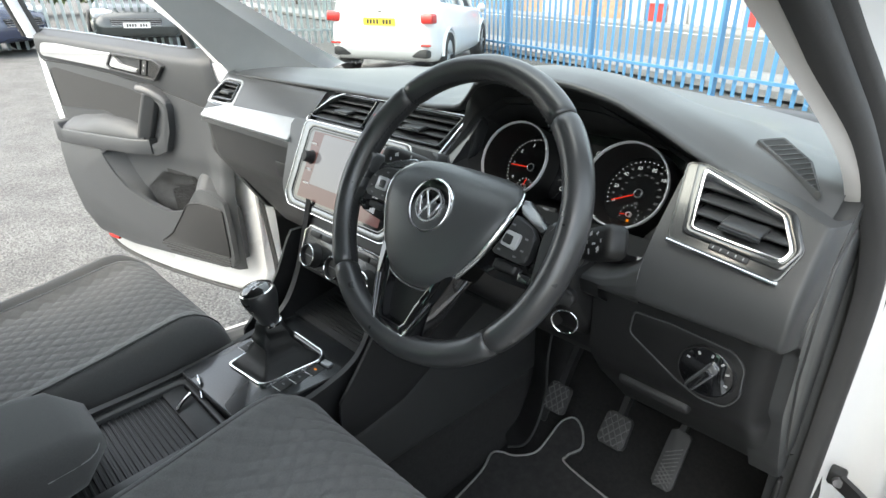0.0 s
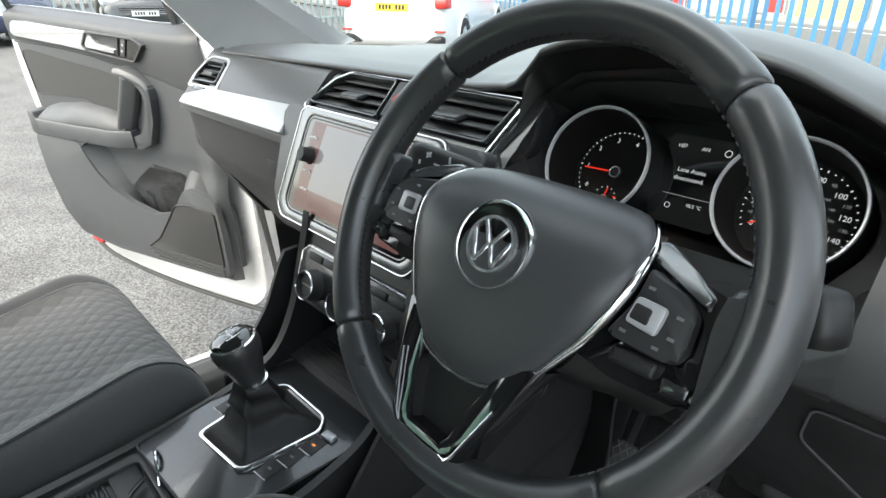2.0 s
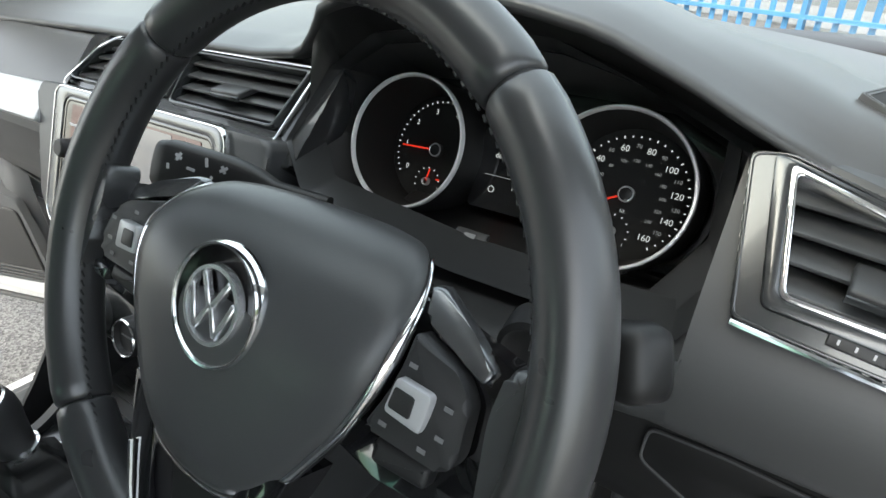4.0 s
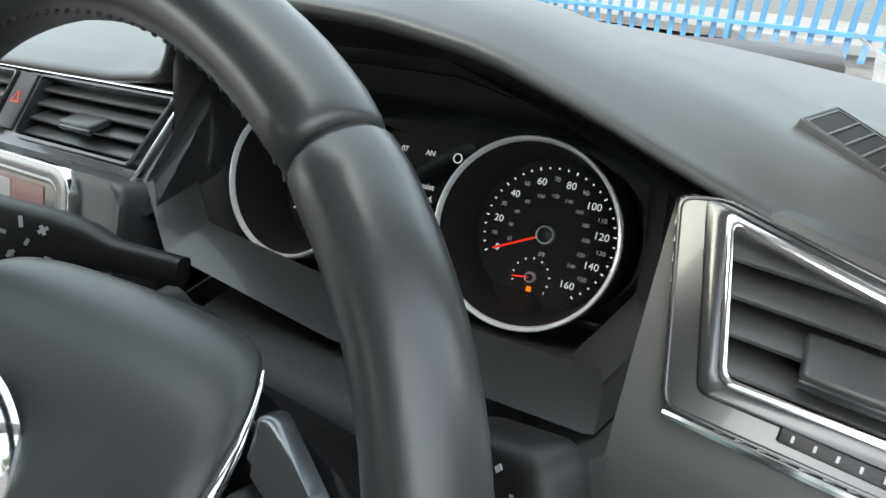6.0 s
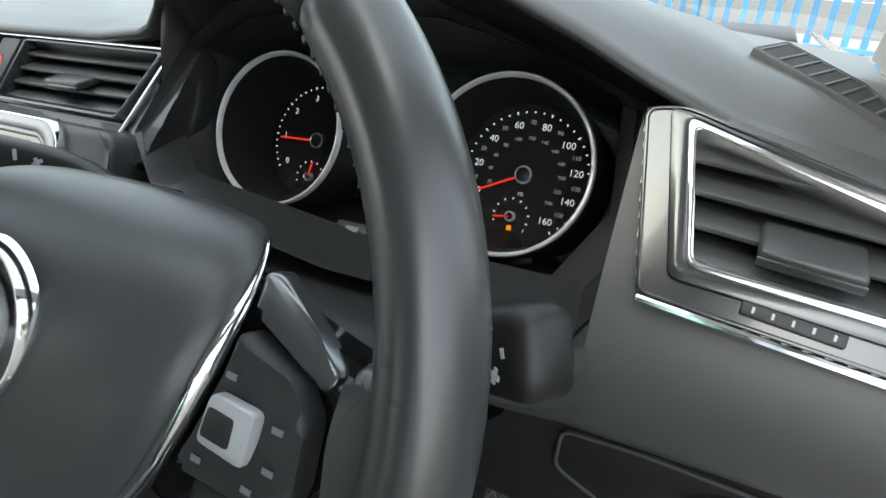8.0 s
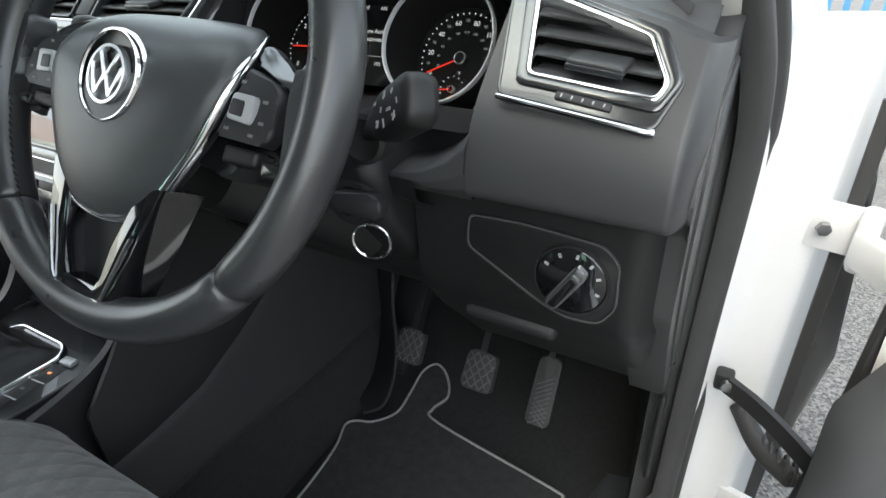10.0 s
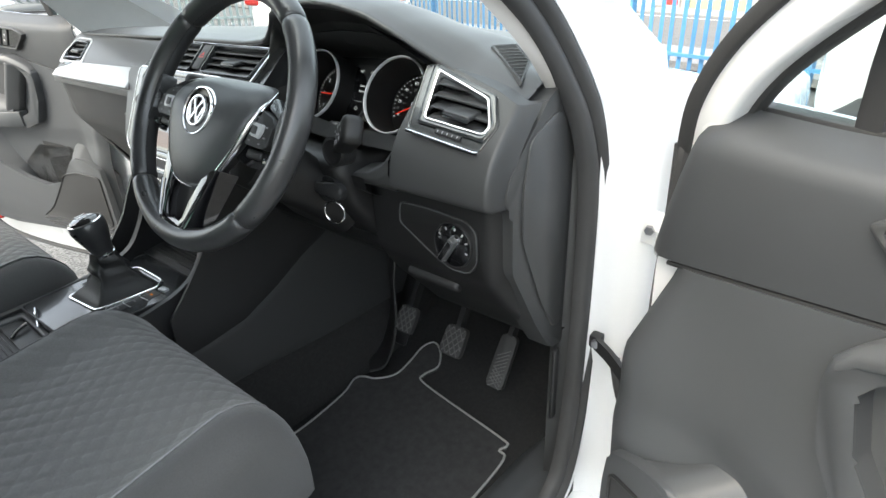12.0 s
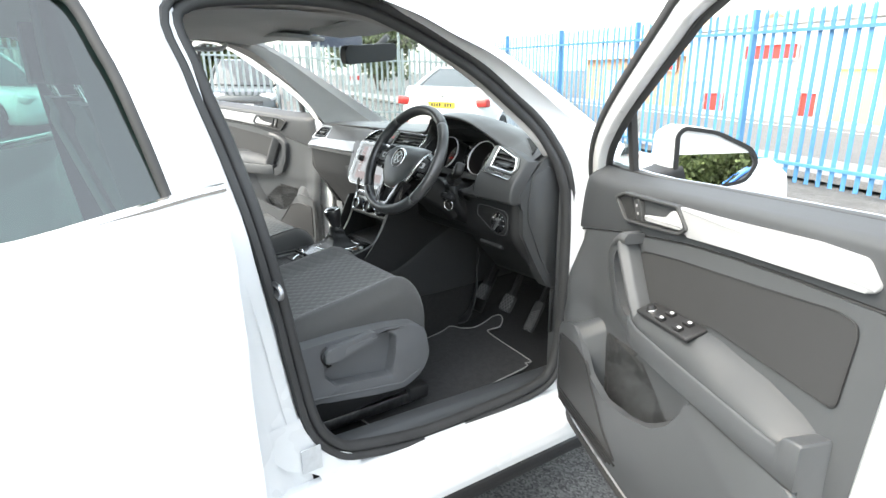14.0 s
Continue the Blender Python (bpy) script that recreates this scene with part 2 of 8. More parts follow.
M_BADGE = mat("bright badge metal", (0.88, 0.89, 0.90), 0.22, metal=0.9, rvar=0.05, vscale=60)
M_BADGEB = mat("badge black", (0.004, 0.004, 0.0042), 0.22, spec=0.3)
# Carries the shade under the hood; plain black on stalks and spoke.
M_DEEP = mat("dull black plastic, part shade", (0.008, 0.008, 0.0082), 0.5, bump=0.05, scale=1600, var=0.08)
# Near-black puts the dark of ducts and slots into colour; dials are plain black.
M_BLACK = mat("near-black plastic, part shade", (0.004, 0.004, 0.004), 0.7)
M_GUNL = mat("light gunmetal lacquer", (0.075, 0.079, 0.082), 0.20, metal=0.75, coat=0.35, var=0.05)
M_GUN = mat("gunmetal lacquer", (0.036, 0.038, 0.040), 0.26, metal=0.3, coat=0.5, var=0.05)
M_PIANO = mat("piano black lacquer", (0.008, 0.008, 0.009), 0.08, coat=1.0, rvar=0.03, vscale=20)
M_WEDGE = mat("satin silver spoke lacquer", (0.20, 0.207, 0.213), 0.25, metal=0.85, coat=0.3, var=0.05)
M_LEATH = mat("black wheel leather", (0.036, 0.0365, 0.038), 0.31, bump=0.06, scale=1600, var=0.1, rvar=0.07, kind="voronoi", vscale=9, spec=0.85)
M_GAITER = mat("soft gaiter leather", (0.014, 0.014, 0.0145), 0.48, bump=0.15, scale=1200, var=0.15, rvar=0.08, kind="voronoi", vscale=20)
M_AIRBAG = mat("grained airbag cover", (0.056, 0.0575, 0.059), 0.36, bump=0.12, scale=1500, var=0.06, kind="voronoi")
M_CHROME = mat("satin chrome", (0.86, 0.87, 0.88), 0.12, metal=1.0, rvar=0.05, vscale=30)
M_SILVER = mat("silver trim paint", (0.47, 0.475, 0.485), 0.34, metal=0.25, var=0.02, vscale=60, bump=0.05, scale=1500)
M_WHITE = mat("white car paint", (0.80, 0.81, 0.82), 0.25, coat=0.8, var=0.015, vscale=2, rvar=0.05)
M_SEAM = mat("weathered sealer", (0.55, 0.56, 0.57), 0.5, var=0.1, vscale=40)
M_RUBBER = mat("black rubber", (0.042, 0.042, 0.043), 0.6, bump=0.2, scale=500, var=0.15)
M_CARPET = mat("black carpet", (0.020, 0.020, 0.0205), 0.95, bump=1.0, scale=900, var=0.3, vscale=120, sheen=0.05)
M_MAT = mat("mat velour", (0.034, 0.034, 0.035), 0.95, bump=1.0, scale=1200, var=0.25, vscale=60, sheen=0.08)
M_PIPING = mat("grey piping", (0.32, 0.32, 0.31), 0.7, bump=0.6, scale=1500, var=0.2, vscale=200)
M_FABC = mat("quilted grey cloth", (0.136, 0.135, 0.132), 0.9, bump=0.8, scale=1400, var=0.14, vscale=500, sheen=0.25)
M_FABS = mat("plain dark cloth", (0.069, 0.0685, 0.068), 0.9, bump=0.7, scale=1600, var=0.12, vscale=500, sheen=0.25)
M_THREAD = mat("pale thread", (0.3, 0.3, 0.3), 0.8, var=0.2, vscale=900)
M_SEATP = mat("bluish grey seat plastic", (0.116, 0.120, 0.127), 0.45, bump=0.07, scale=1600, var=0.06, kind="voronoi")
M_HEAD = mat("headliner cloth", (0.50, 0.495, 0.49), 0.95, bump=0.4, scale=1200, var=0.05)
M_BEIGE = mat("pillar cloth", (0.42, 0.405, 0.39), 0.9, bump=0.4, scale=1200, var=0.06)
M_STEEL = mat("bare steel", (0.35, 0.35, 0.36), 0.35, metal=1.0, var=0.2, vscale=40)
M_MIRROR = mat("mirror glass", (0.9, 0.92, 0.92), 0.01, metal=1.0)
M_RED = mat("red marker", (0.6, 0.03, 0.02), 0.4)
M_REDLAMP = mat("red lamp", (0.5, 0.02, 0.015), 0.1, coat=1.0, var=0.2, vscale=30)
M_NEEDLE = glow("red needle", (0.9, 0.05, 0.03), 0.12)
M_WHITEPR = mat("white print", (0.75, 0.75, 0.75), 0.5)
M_DIALPR = glow("backlit dial print", (0.8, 0.85, 0.9), 0.12)
M_DIALGR = glow("backlit grey print", (0.3, 0.32, 0.34), 0.12)
M_MARK = mat("pale key print", (0.42, 0.42, 0.43), 0.5)
M_GREYPR = mat("grey print", (0.16, 0.16, 0.165), 0.5)
M_LIT = glow("lit white display", (0.9, 0.95, 1.0), 0.1)
M_AMBER = glow("amber warning lamp", (1.0, 0.3, 0.02), 0.13)
M_REDLIT = glow("red warning lamp", (1.0, 0.05, 0.02), 0.25)
M_RING = mat("bright dial ring", (0.80, 0.81, 0.82), 0.22, metal=0.35, var=0.03)
M_GLASS = glass("window glass")
M_TINT = glass("tinted rear glass", (0.32, 0.53, 0.48), 0.0, 0.13)

# ---- dashboard ----
dash = thing("dashboard", (0, 0.4, 1.0), "dark grey soft-touch dashboard with silver trim strip", "dashboard")
LIPX = [-0.70, -0.66, -0.60, -0.2, 0.10, 0.165, 0.185, 0.20, 0.22, 0.26, 0.31, 0.36, 0.41, 0.46, 0.51, 0.55, 0.59, 0.64, 0.70]
LIPY = [0.295, 0.270, 0.245, 0.245, 0.245, 0.244, 0.241, 0.236, 0.224, 0.213, 0.205, 0.200, 0.199, 0.205, 0.216, 0.232, 0.243, 0.238, 0.240]
LIPZ = [1.165, 1.19, 1.198, 1.205, 1.207, 1.214, 1.231, 1.245, 1.260, 1.272, 1.279, 1.280, 1.276, 1.264, 1.239, 1.213, 1.191, 1.177, 1.164]


def lip(x):
    return lerp(x, LIPX, LIPZ), lerp(x, LIPX, LIPY)


def pad_point(u, v):
    x = -0.70 + 1.40 * u
    zl, yl = lip(x)
    s = (x / 0.7) ** 2
    yf, zf = 0.84 - 0.22 * s, 1.172 - 0.02 * s
    if v < 0.72:
        t = v / 0.72
        y = yf + (yl - yf) * t
        zb = min(zl, 1.206)
        z = zf + (zb - zf) * smooth01(t * 1.15) + (zl - zb) * smooth01((t - 0.30) / 0.62)
        z += 0.014 * smooth01((x - 0.48) / 0.1) * smooth01((t - 0.40) / 0.30) * (1 - smooth01((t - 0.86) / 0.14))
        return (x, y, z - 0.004 * smooth01((t - 0.94) / 0.06))
    roll = [(0, 0.004), (-0.004, 0.0065), (-0.0045, 0.010), (-0.001, 0.0135), (0.014, 0.0175), (0.05, 0.027), (0.10, 0.034)]
    k = (v - 0.72) / 0.28 * (len(roll) - 1)
    dy, dz = (lerp(k, range(len(roll)), [r[i] for r in roll]) for i in (0, 1))
    return (x, yl + dy, zl - dz)


part("top_pad", sheet(bmesh.new(), pad_point, 90, 60), M_PAD, dash, "dark grey grained top pad with instrument hood", 60)


def inside(poly, x, y):
    hit_ = False
    for (ax, ay), (bx, by) in zip(poly, poly[1:] + poly[:1]):
        if (ay > y) != (by > y) and x < ax + (bx - ax) * (y - ay) / (by - ay):
            hit_ = not hit_
    return hit_


def cut(bm, m, poly):
    """Opens a sheet where its faces lie inside a polygon of the frame m."""
    mi = m.inverted()
    gone = []
    for f in bm.faces:
        p = mi @ f.calc_center_median()
        if abs(p.z) < 0.03 and inside(poly, p.x, p.y):
            gone.append(f)
    bmesh.ops.delete(bm, geom=gone, context="FACES")
    return bm


# The slanted face that carries the vents: local X along the car's width, local Y up the slope.
FN = V((0, -0.69, 0.72)).normalized()


def on_face(x, y, z, lift=0.0):
    return axes(V((x, y, z)) + FN * lift, (1, 0, 0), FN)


VENT_R = axes((0.6094, 0.1935, 1.1481), (0.9983, 0.0586, 0), (0.0418, -0.7128, 0.7001))
VENT_L = on_face(-0.60, 0.200, 1.1505, 0.0)
OUT_R = [(-0.060, 0.0605), (-0.0475, -0.0372), (0.0712, -0.0545), (0.0845, -0.0165), (0.0650, 0.0235), (-0.040, 0.0625)]
CHROME_R = [(-0.0384, 0.0556), (-0.0280, -0.0210), (0.0690, -0.0341), (0.0750, -0.0195), (0.0562, 0.0190)]
OUT_L = [(-0.048, -0.002), (-0.036, 0.030), (-0.02, 0.040), (0.047, 0.040), (0.058, 0.034), (0.072, -0.022), (-0.04, -0.026)]


def strip_profile(name, x0, x1, prof, material, label="", round0=0.0, round1=0.0, n=24, thick=0.0, hole=None, fine=3, top=None, soft_form=False):
    """A face of the dashboard: a profile of (y, z) drawn along x; its ends may turn away forwards."""
    cs = [V((0, y, z)) for y, z in prof]
    if soft_form:
        cs = curve(cs, 4)

    def fn(u, v):
        x = x0 + (x1 - x0) * u
        k = v * (len(cs) - 1)
        i = min(int(k), len(cs) - 2)
        p = cs[i].lerp(cs[i + 1], k - i)
        back = 0.0
        if round0:
            back += 0.045 * (1 - min(1, (x - x0) / round0)) ** 2
        if round1:
            back += 0.045 * (1 - min(1, (x1 - x) / round1)) ** 2
        if top:
            zt = lerp(x, *top)
            if p.z > zt:
                p = V((0, max(p.y - (p.z - zt) * 1.04, 0.192 + (zt - 1.147) * 1.043), zt))
        return (x, p.y + back, p.z)

    bm = sheet(bmesh.new(), fn, n, (len(cs) - 1) * fine, thick)
    if hole:
        cut(bm, *hole)
    return part(name, bm, material, dash, label, 50)


strip_profile("passenger_fascia", -0.692, -0.205, [(0.262, 1.192), (0.243, 1.190), (0.236, 1.186), (0.192, 1.145), (0.168, 1.117), (0.152, 1.098), (0.15, 1.086), (0.162, 1.082)],
              M_PAD, round0=0.05, n=150, fine=8, hole=(VENT_L, inset(OUT_L, 0.002)))
strip_profile("glovebox_door", -0.690, -0.20, [(0.168, 1.084), (0.172, 1.04), (0.178, 0.995), (0.186, 0.975), (0.243, 0.90), (0.342, 0.755), (0.46, 0.70)],
              M_HARD, "dark grey glovebox door", round0=0.035, n=30)
strip_profile("driver_fascia", 0.546, 0.716, [(0.262, 1.186), (0.243, 1.187), (0.236, 1.184), (0.192, 1.143), (0.168, 1.119), (0.156, 1.104), (0.148, 1.089), (0.143, 1.073), (0.141, 1.056), (0.142, 1.046), (0.147, 1.040), (0.156, 1.037), (0.170, 1.038)],
              M_HARD, round1=0.014, n=66, fine=3, soft_form=True, hole=(VENT_R, inset(OUT_R, 0.0025)), top=([0.546, 0.57, 0.672, 0.715], [1.186, 1.192, 1.170, 1.156]))
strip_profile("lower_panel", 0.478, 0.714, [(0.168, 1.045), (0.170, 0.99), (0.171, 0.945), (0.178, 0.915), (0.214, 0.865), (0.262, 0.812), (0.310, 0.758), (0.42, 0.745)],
              M_LOW, "dark lower knee panel, partly darkened for shade, with open tray handle", round1=0.03, n=24)
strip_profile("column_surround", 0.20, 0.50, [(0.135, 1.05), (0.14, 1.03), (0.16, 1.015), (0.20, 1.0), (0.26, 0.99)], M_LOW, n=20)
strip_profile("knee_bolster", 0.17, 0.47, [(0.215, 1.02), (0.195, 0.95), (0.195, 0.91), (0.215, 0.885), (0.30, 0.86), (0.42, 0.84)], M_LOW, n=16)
strip_profile("footwell_liner", -0.69, 0.70, [(0.44, 0.86), (0.60, 0.80), (0.75, 0.72), (0.80, 0.50), (0.82, 0.38)], M_CARPET, n=20)


def lower_fascia(u, v):
    x = 0.40 + 0.1475 * u
    zt = lerp(x, [0.40, 0.47, 0.505, 0.53, 0.5475], [1.050, 1.052, 1.060, 1.075, 1.094])
    k = v * 6
    y = lerp(k, range(7), [0.178, 0.150, 0.1405, 0.1375, 0.141, 0.152, 0.170])
    return (x, y, zt + 0.003 - lerp(k, [0, 1, 2, 3, 4, 5], [0.0, 0.003, 0.2 * (zt - 1.03), 0.5 * (zt - 1.03), 0.82 * (zt - 1.034), zt - 1.034]) if k < 5 else 1.034)


part("driver_fascia_lower", sheet(bmesh.new(), lower_fascia, 24, 30), M_HARD, dash, "", 60)

BEZ_TOP = ([0.188, 0.205, 0.250, 0.330, 0.410, 0.480, 0.543, 0.56, 0.70], [0.215, 0.250, 0.258, 0.262, 0.262, 0.258, 0.250, 0.262, 0.31], [1.150, 1.193, 1.222, 1.232, 1.230, 1.210, 1.184, 1.17, 1.12])


def hood_lining(u, v):
    x = 0.186 + 0.516 * u
    y0, z0 = lerp(x, BEZ_TOP[0], BEZ_TOP[1]) + 0.006, lerp(x, BEZ_TOP[0], BEZ_TOP[2]) - 0.002
    zl, yl = lip(x)
    z1 = max(zl - 0.0115, z0 + 0.002)
    return (x, y0 + (yl + 0.002 - y0) * v, z0 + (z1 - z0) * v + 0.004 * math.sin(math.pi * v))


# The shade below the lip is put into the lining's colour.
part("hood_lining", sheet(bmesh.new(), hood_lining, 80, 4), M_DEEP, dash, "hood lining with its shade in the colour")

# Right-hand end face, with its service cover.
end_poly = [(0.268, 1.160), (0.205, 1.105), (0.176, 1.075), (0.166, 1.045), (0.184, 1.030), (0.186, 0.94), (0.255, 0.82), (0.302, 0.750), (0.345, 0.735), (0.345, 1.155), (0.30, 1.172)]
em = axes((0.708, 0, 0), (0, 1, 0), (1, 0, 0))
part("end_face", prism(bmesh.new(), rounded(end_poly, 0.012, 3), -0.03, 0.008, em, 0.006, 3), M_HARD, dash, "", 50)
cov = [(0.222, 1.115), (0.205, 1.05), (0.207, 0.98), (0.262, 0.86), (0.305, 0.79), (0.335, 0.79), (0.335, 1.10), (0.29, 1.14)]
part("service_cover", prism(bmesh.new(), rounded(cov, 0.014, 4), 0.006, 0.0105, em, 0.0018, 2), M_HARD, dash, "", 50)
part("end_face", prism(bmesh.new(), rounded([(0.25, 1.17), (0.19, 1.12), (0.18, 1.0), (0.30, 0.80), (0.36, 0.80), (0.36, 1.15)], 0.012, 3), -0.69, -0.66, axes((0, 0, 0), (0, 1, 0), (1, 0, 0)), 0.006, 2), M_HARD, dash, "", 50)

part("silver_trim", prism(bmesh.new(), rounded([(-0.632, -0.045), (-0.224, -0.0405), (-0.236, 0.0115), (-0.50, 0.002), (-0.535, 0.002), (-0.632, -0.024)], 0.006, 3), -0.004, 0.004,
     on_face(0, 0.1775, 1.131), 0.0025, 3), M_SILVER, dash, "pale silver trim strip")
gb = bmesh.new()
box(gb, (0.055, 0.012, 0.036), pose(-0.31, 0.176, 1.018), 0.004)
part("glovebox_latch", gb, M_DARK, dash, "black recessed glovebox latch")
part("glovebox_seam", tube(bmesh.new(), curve([(-0.655, 0.1785, 1.02), (-0.645, 0.176, 1.062), (-0.60, 0.1735, 1.068), (-0.23, 0.1735, 1.068), (-0.22, 0.176, 1.05), (-0.22, 0.188, 0.98)], 6), 0.0015, 5), M_DARK, dash)


M_SLAT = mat("satin black slat", (0.042, 0.043, 0.044), 0.36, var=0.08, rvar=0.06)


def air_vent(name, m, outline, slats, tab, chrome_in, label, wheel_x=0.0, with_body=True, slat_tilt=40, slope=0.0, rows=None, chrome_poly=None):
    """A dashboard vent: lacquered surround, chrome frame, dark box, slats, a tab and a thumb wheel strip."""
    t = thing(name, m.translation, label, "air vent", "dashboard air vents")
    ring = chrome_poly or inset(outline, chrome_in)
    ins = rounded(ring, 0.005, 3)
    ins2 = rounded(inset(ring, 0.0036 if chrome_poly else 0.0027), 0.004, 3)
    if with_body:
        plate = sheet(bmesh.new(), lambda u, v: m @ V((-0.09 + 0.18 * u, -0.07 + 0.14 * v, 0.0015)), 150, 116)
        mi = m.inverted()
        out = rounded(outline, 0.006, 3)
        bmesh.ops.delete(plate, geom=[f for f in plate.faces if not inside(out, *(mi @ f.calc_center_median()).xy) or inside(inset(ring, 0.001), *(mi @ f.calc_center_median()).xy)], context="FACES")
        part("surround", plate, M_GUNL, t, "gunmetal lacquered surround")
        if chrome_poly:
            band = [(-0.0478, 0.0612), (-0.0350, -0.0275), (0.0715, -0.0420), (0.0832, -0.0165), (0.0645, 0.0230)]
            part("raised_band", frame_of(bmesh.new(), rounded(band, 0.005, 3), rounded(inset(ring, 0.0005), 0.005, 3), -0.010, 0.0042, m, 0.0016), M_GUNL, t, "satin gunmetal band")
        part("surround_edge", frame_of(bmesh.new(), out, rounded(inset(outline, 0.0022), 0.005, 3), -0.010, 0.0026, m, 0.0008), M_GUNL, t)
    part("chrome_frame", frame_of(bmesh.new(), ins, ins2, -0.03, 0.0045, m, 0.001), M_CHROME if with_body else M_GUNL, t, "bright frame")
    # Flat back plate; the duct's inner shade is its near-black colour.
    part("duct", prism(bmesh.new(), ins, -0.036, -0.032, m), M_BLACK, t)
    ys = [p[1] for p in ins2]
    y0, y1 = min(ys), max(ys)

    def span(y):
        xs = []
        for (ax, ay), (bx, by) in zip(ins2, ins2[1:] + ins2[:1]):
            da, db = ay - slope * ax - y, by - slope * bx - y
            if da * db <= 0 and da != db:
                xs.append(ax + (bx - ax) * da / (da - db))
        return min(xs), max(xs)

    turn_ = math.degrees(math.atan(slope))
    for i in range(slats):
        y = rows[i] if rows else y0 + (y1 - y0) * (i + 0.5) / slats
        a, b = span(y)
        xm = (a + b) / 2
        more = (0.016 if i < 2 else 0.002) if slope else 0.0
        xm += more / 2
        sm = m @ pose(xm, y + slope * xm + 0.006, -0.0105, 0, 0, turn_) @ pose(0, 0, 0, slat_tilt, 0, 0)
        part("slat", box(bmesh.new(), (b - a + 0.003 + more, 0.0032, 0.025), sm, 0.0014, 2), M_SLAT, t)
    tm = m @ pose(tab[0], tab[1], 0.0, 0, 0, turn_) @ pose(0, 0, 0, slat_tilt, 0, 0)
    tb = part("tab", box(bmesh.new(), (0.043, 0.0070, 0.028), tm @ pose(0, 0.002, -0.005), 0.0022, 3), M_SLAT, t, "sliding adjuster tab")
    part("tab_edge", box(bmesh.new(), (0.044, 0.0050, 0.003), tm @ pose(0, 0.000, 0.0095), 0.0012, 2), M_GUN, tb)
    return t


vr = air_vent("air_vent", VENT_R, OUT_R, 4, (0.0225, -0.0085), 0.010,
              "four-slat dashboard vent with chrome frame beside the driver", slat_tilt=50, slope=-0.14, rows=(0.0345, 0.0178, 0.0010, -0.0158), chrome_poly=CHROME_R)
part("chrome_strip", tube(bmesh.new(), [VENT_R @ V(p) for p in ((-0.0468, -0.0398, 0.003), (0.0, -0.0470, 0.003), (0.066, -0.0570, 0.003), (0.0715, -0.0560, 0.003))], 0.0022, 8), M_CHROME, vr, "chrome strip")
bm = bmesh.new()
box(bm, (0.042, 0.0065, 0.003), VENT_R @ pose(0.0187, -0.0377, 0.0022, 0, 0, -9), 0.001)
wl = part("thumb_wheel", bm, M_DARK, vr)
for i in range(5):
    part("mark", box(bmesh.new(), (0.0011, 0.0028, 0.0006), VENT_R @ pose(0.0027 + 0.008 * i, -0.0352 - 0.00127 * i, 0.0038, 0, 0, -9)), M_MARK, wl)
vl = air_vent("air_vent", VENT_L, OUT_L, 4, (0.02, 0.004), 0.007,
              "four-slat dashboard vent with silver frame beside the passenger", with_body=False)
part("surround", frame_of(bmesh.new(), rounded([(-0.056, -0.006), (-0.04, 0.034), (-0.02, 0.045), (0.05, 0.045), (0.064, 0.038), (0.084, -0.03), (-0.05, -0.034)], 0.008, 3), rounded(OUT_L, 0.006, 3), -0.012, 0.003, VENT_L, 0.002), M_SILVER, vl, "silver surround")
bm = bmesh.new()
box(bm, (0.05, 0.008, 0.003), VENT_L @ pose(0.01, -0.034, 0.003), 0.001)
part("thumb_wheel", bm, M_GUN, vl)

# Centre vents in one lacquered hexagonal housing with a chrome outline.
VENT_C = on_face(-0.015, 0.215, 1.163, 0.0)
cen = thing("centre_vent_housing", VENT_C.translation, "gunmetal hexagonal centre vent housing with chrome outline", "vent housing")
hexo = [(-0.205, -0.028), (-0.165, 0.026), (-0.130, 0.044), (0.205, 0.044), (0.188, -0.040), (-0.19, -0.040)]
HOUSE = rounded([(-0.222, -0.045), (-0.178, 0.036), (-0.135, 0.057), (0.225, 0.055), (0.215, -0.055), (-0.215, -0.055)], 0.01, 3)
HOLE_A = [(-0.196, -0.020), (-0.162, 0.024), (-0.134, 0.040), (-0.024, 0.040), (-0.024, -0.024), (-0.186, -0.024)]
HOLE_B = [(0.014, -0.024), (0.014, 0.040), (0.196, 0.040), (0.178, -0.024)]
bm = sheet(bmesh.new(), lambda u, v: VENT_C @ V((-0.224 + 0.450 * u, -0.057 + 0.116 * v, -0.004)), 200, 52)
vi = VENT_C.inverted()
drop = []
for f in bm.faces:
    p = vi @ f.calc_center_median()
    if not inside(HOUSE, p.x, p.y) or inside(HOLE_A, p.x, p.y) or inside(HOLE_B, p.x, p.y):
        drop.append(f)
bmesh.ops.delete(bm, geom=drop, context="FACES")
part("front_plate", bm, M_GUN, cen, "gunmetal front plate")
part("housing", frame_of(bmesh.new(), HOUSE, inset(HOUSE, 0.004), -0.04, -0.0038, VENT_C), M_GUN, cen)
part("chrome_outline", frame_of(bmesh.new(), rounded(hexo, 0.008), rounded(inset(hexo, 0.0035), 0.007), -0.006, 0.003, VENT_C, 0.001), M_CHROME, cen, "chrome outline")
ch = bmesh.new()
tube(ch, [VENT_C @ V((-0.212, -0.053, 0.002)), VENT_C @ V((0.2, -0.053, 0.002))], 0.0025, 8)
part("chrome_strip", ch, M_CHROME, cen, "chrome strip")
for x0, x1, cut_, tabx in ((-0.196, -0.024, True, -0.1), (0.014, 0.192, False, 0.1)):
    poly = HOLE_A if cut_ else HOLE_B
    air_vent("air_vent", VENT_C @ pose(0, 0, -0.001), poly, 4, (tabx, 0.002), 0.001, "four-slat centre dashboard vent with adjuster tab", with_body=False, slat_tilt=50)
bm = bmesh.new()
box(bm, (0.028, 0.056, 0.006), VENT_C @ pose(-0.005, 0.01, 0.0), 0.002)
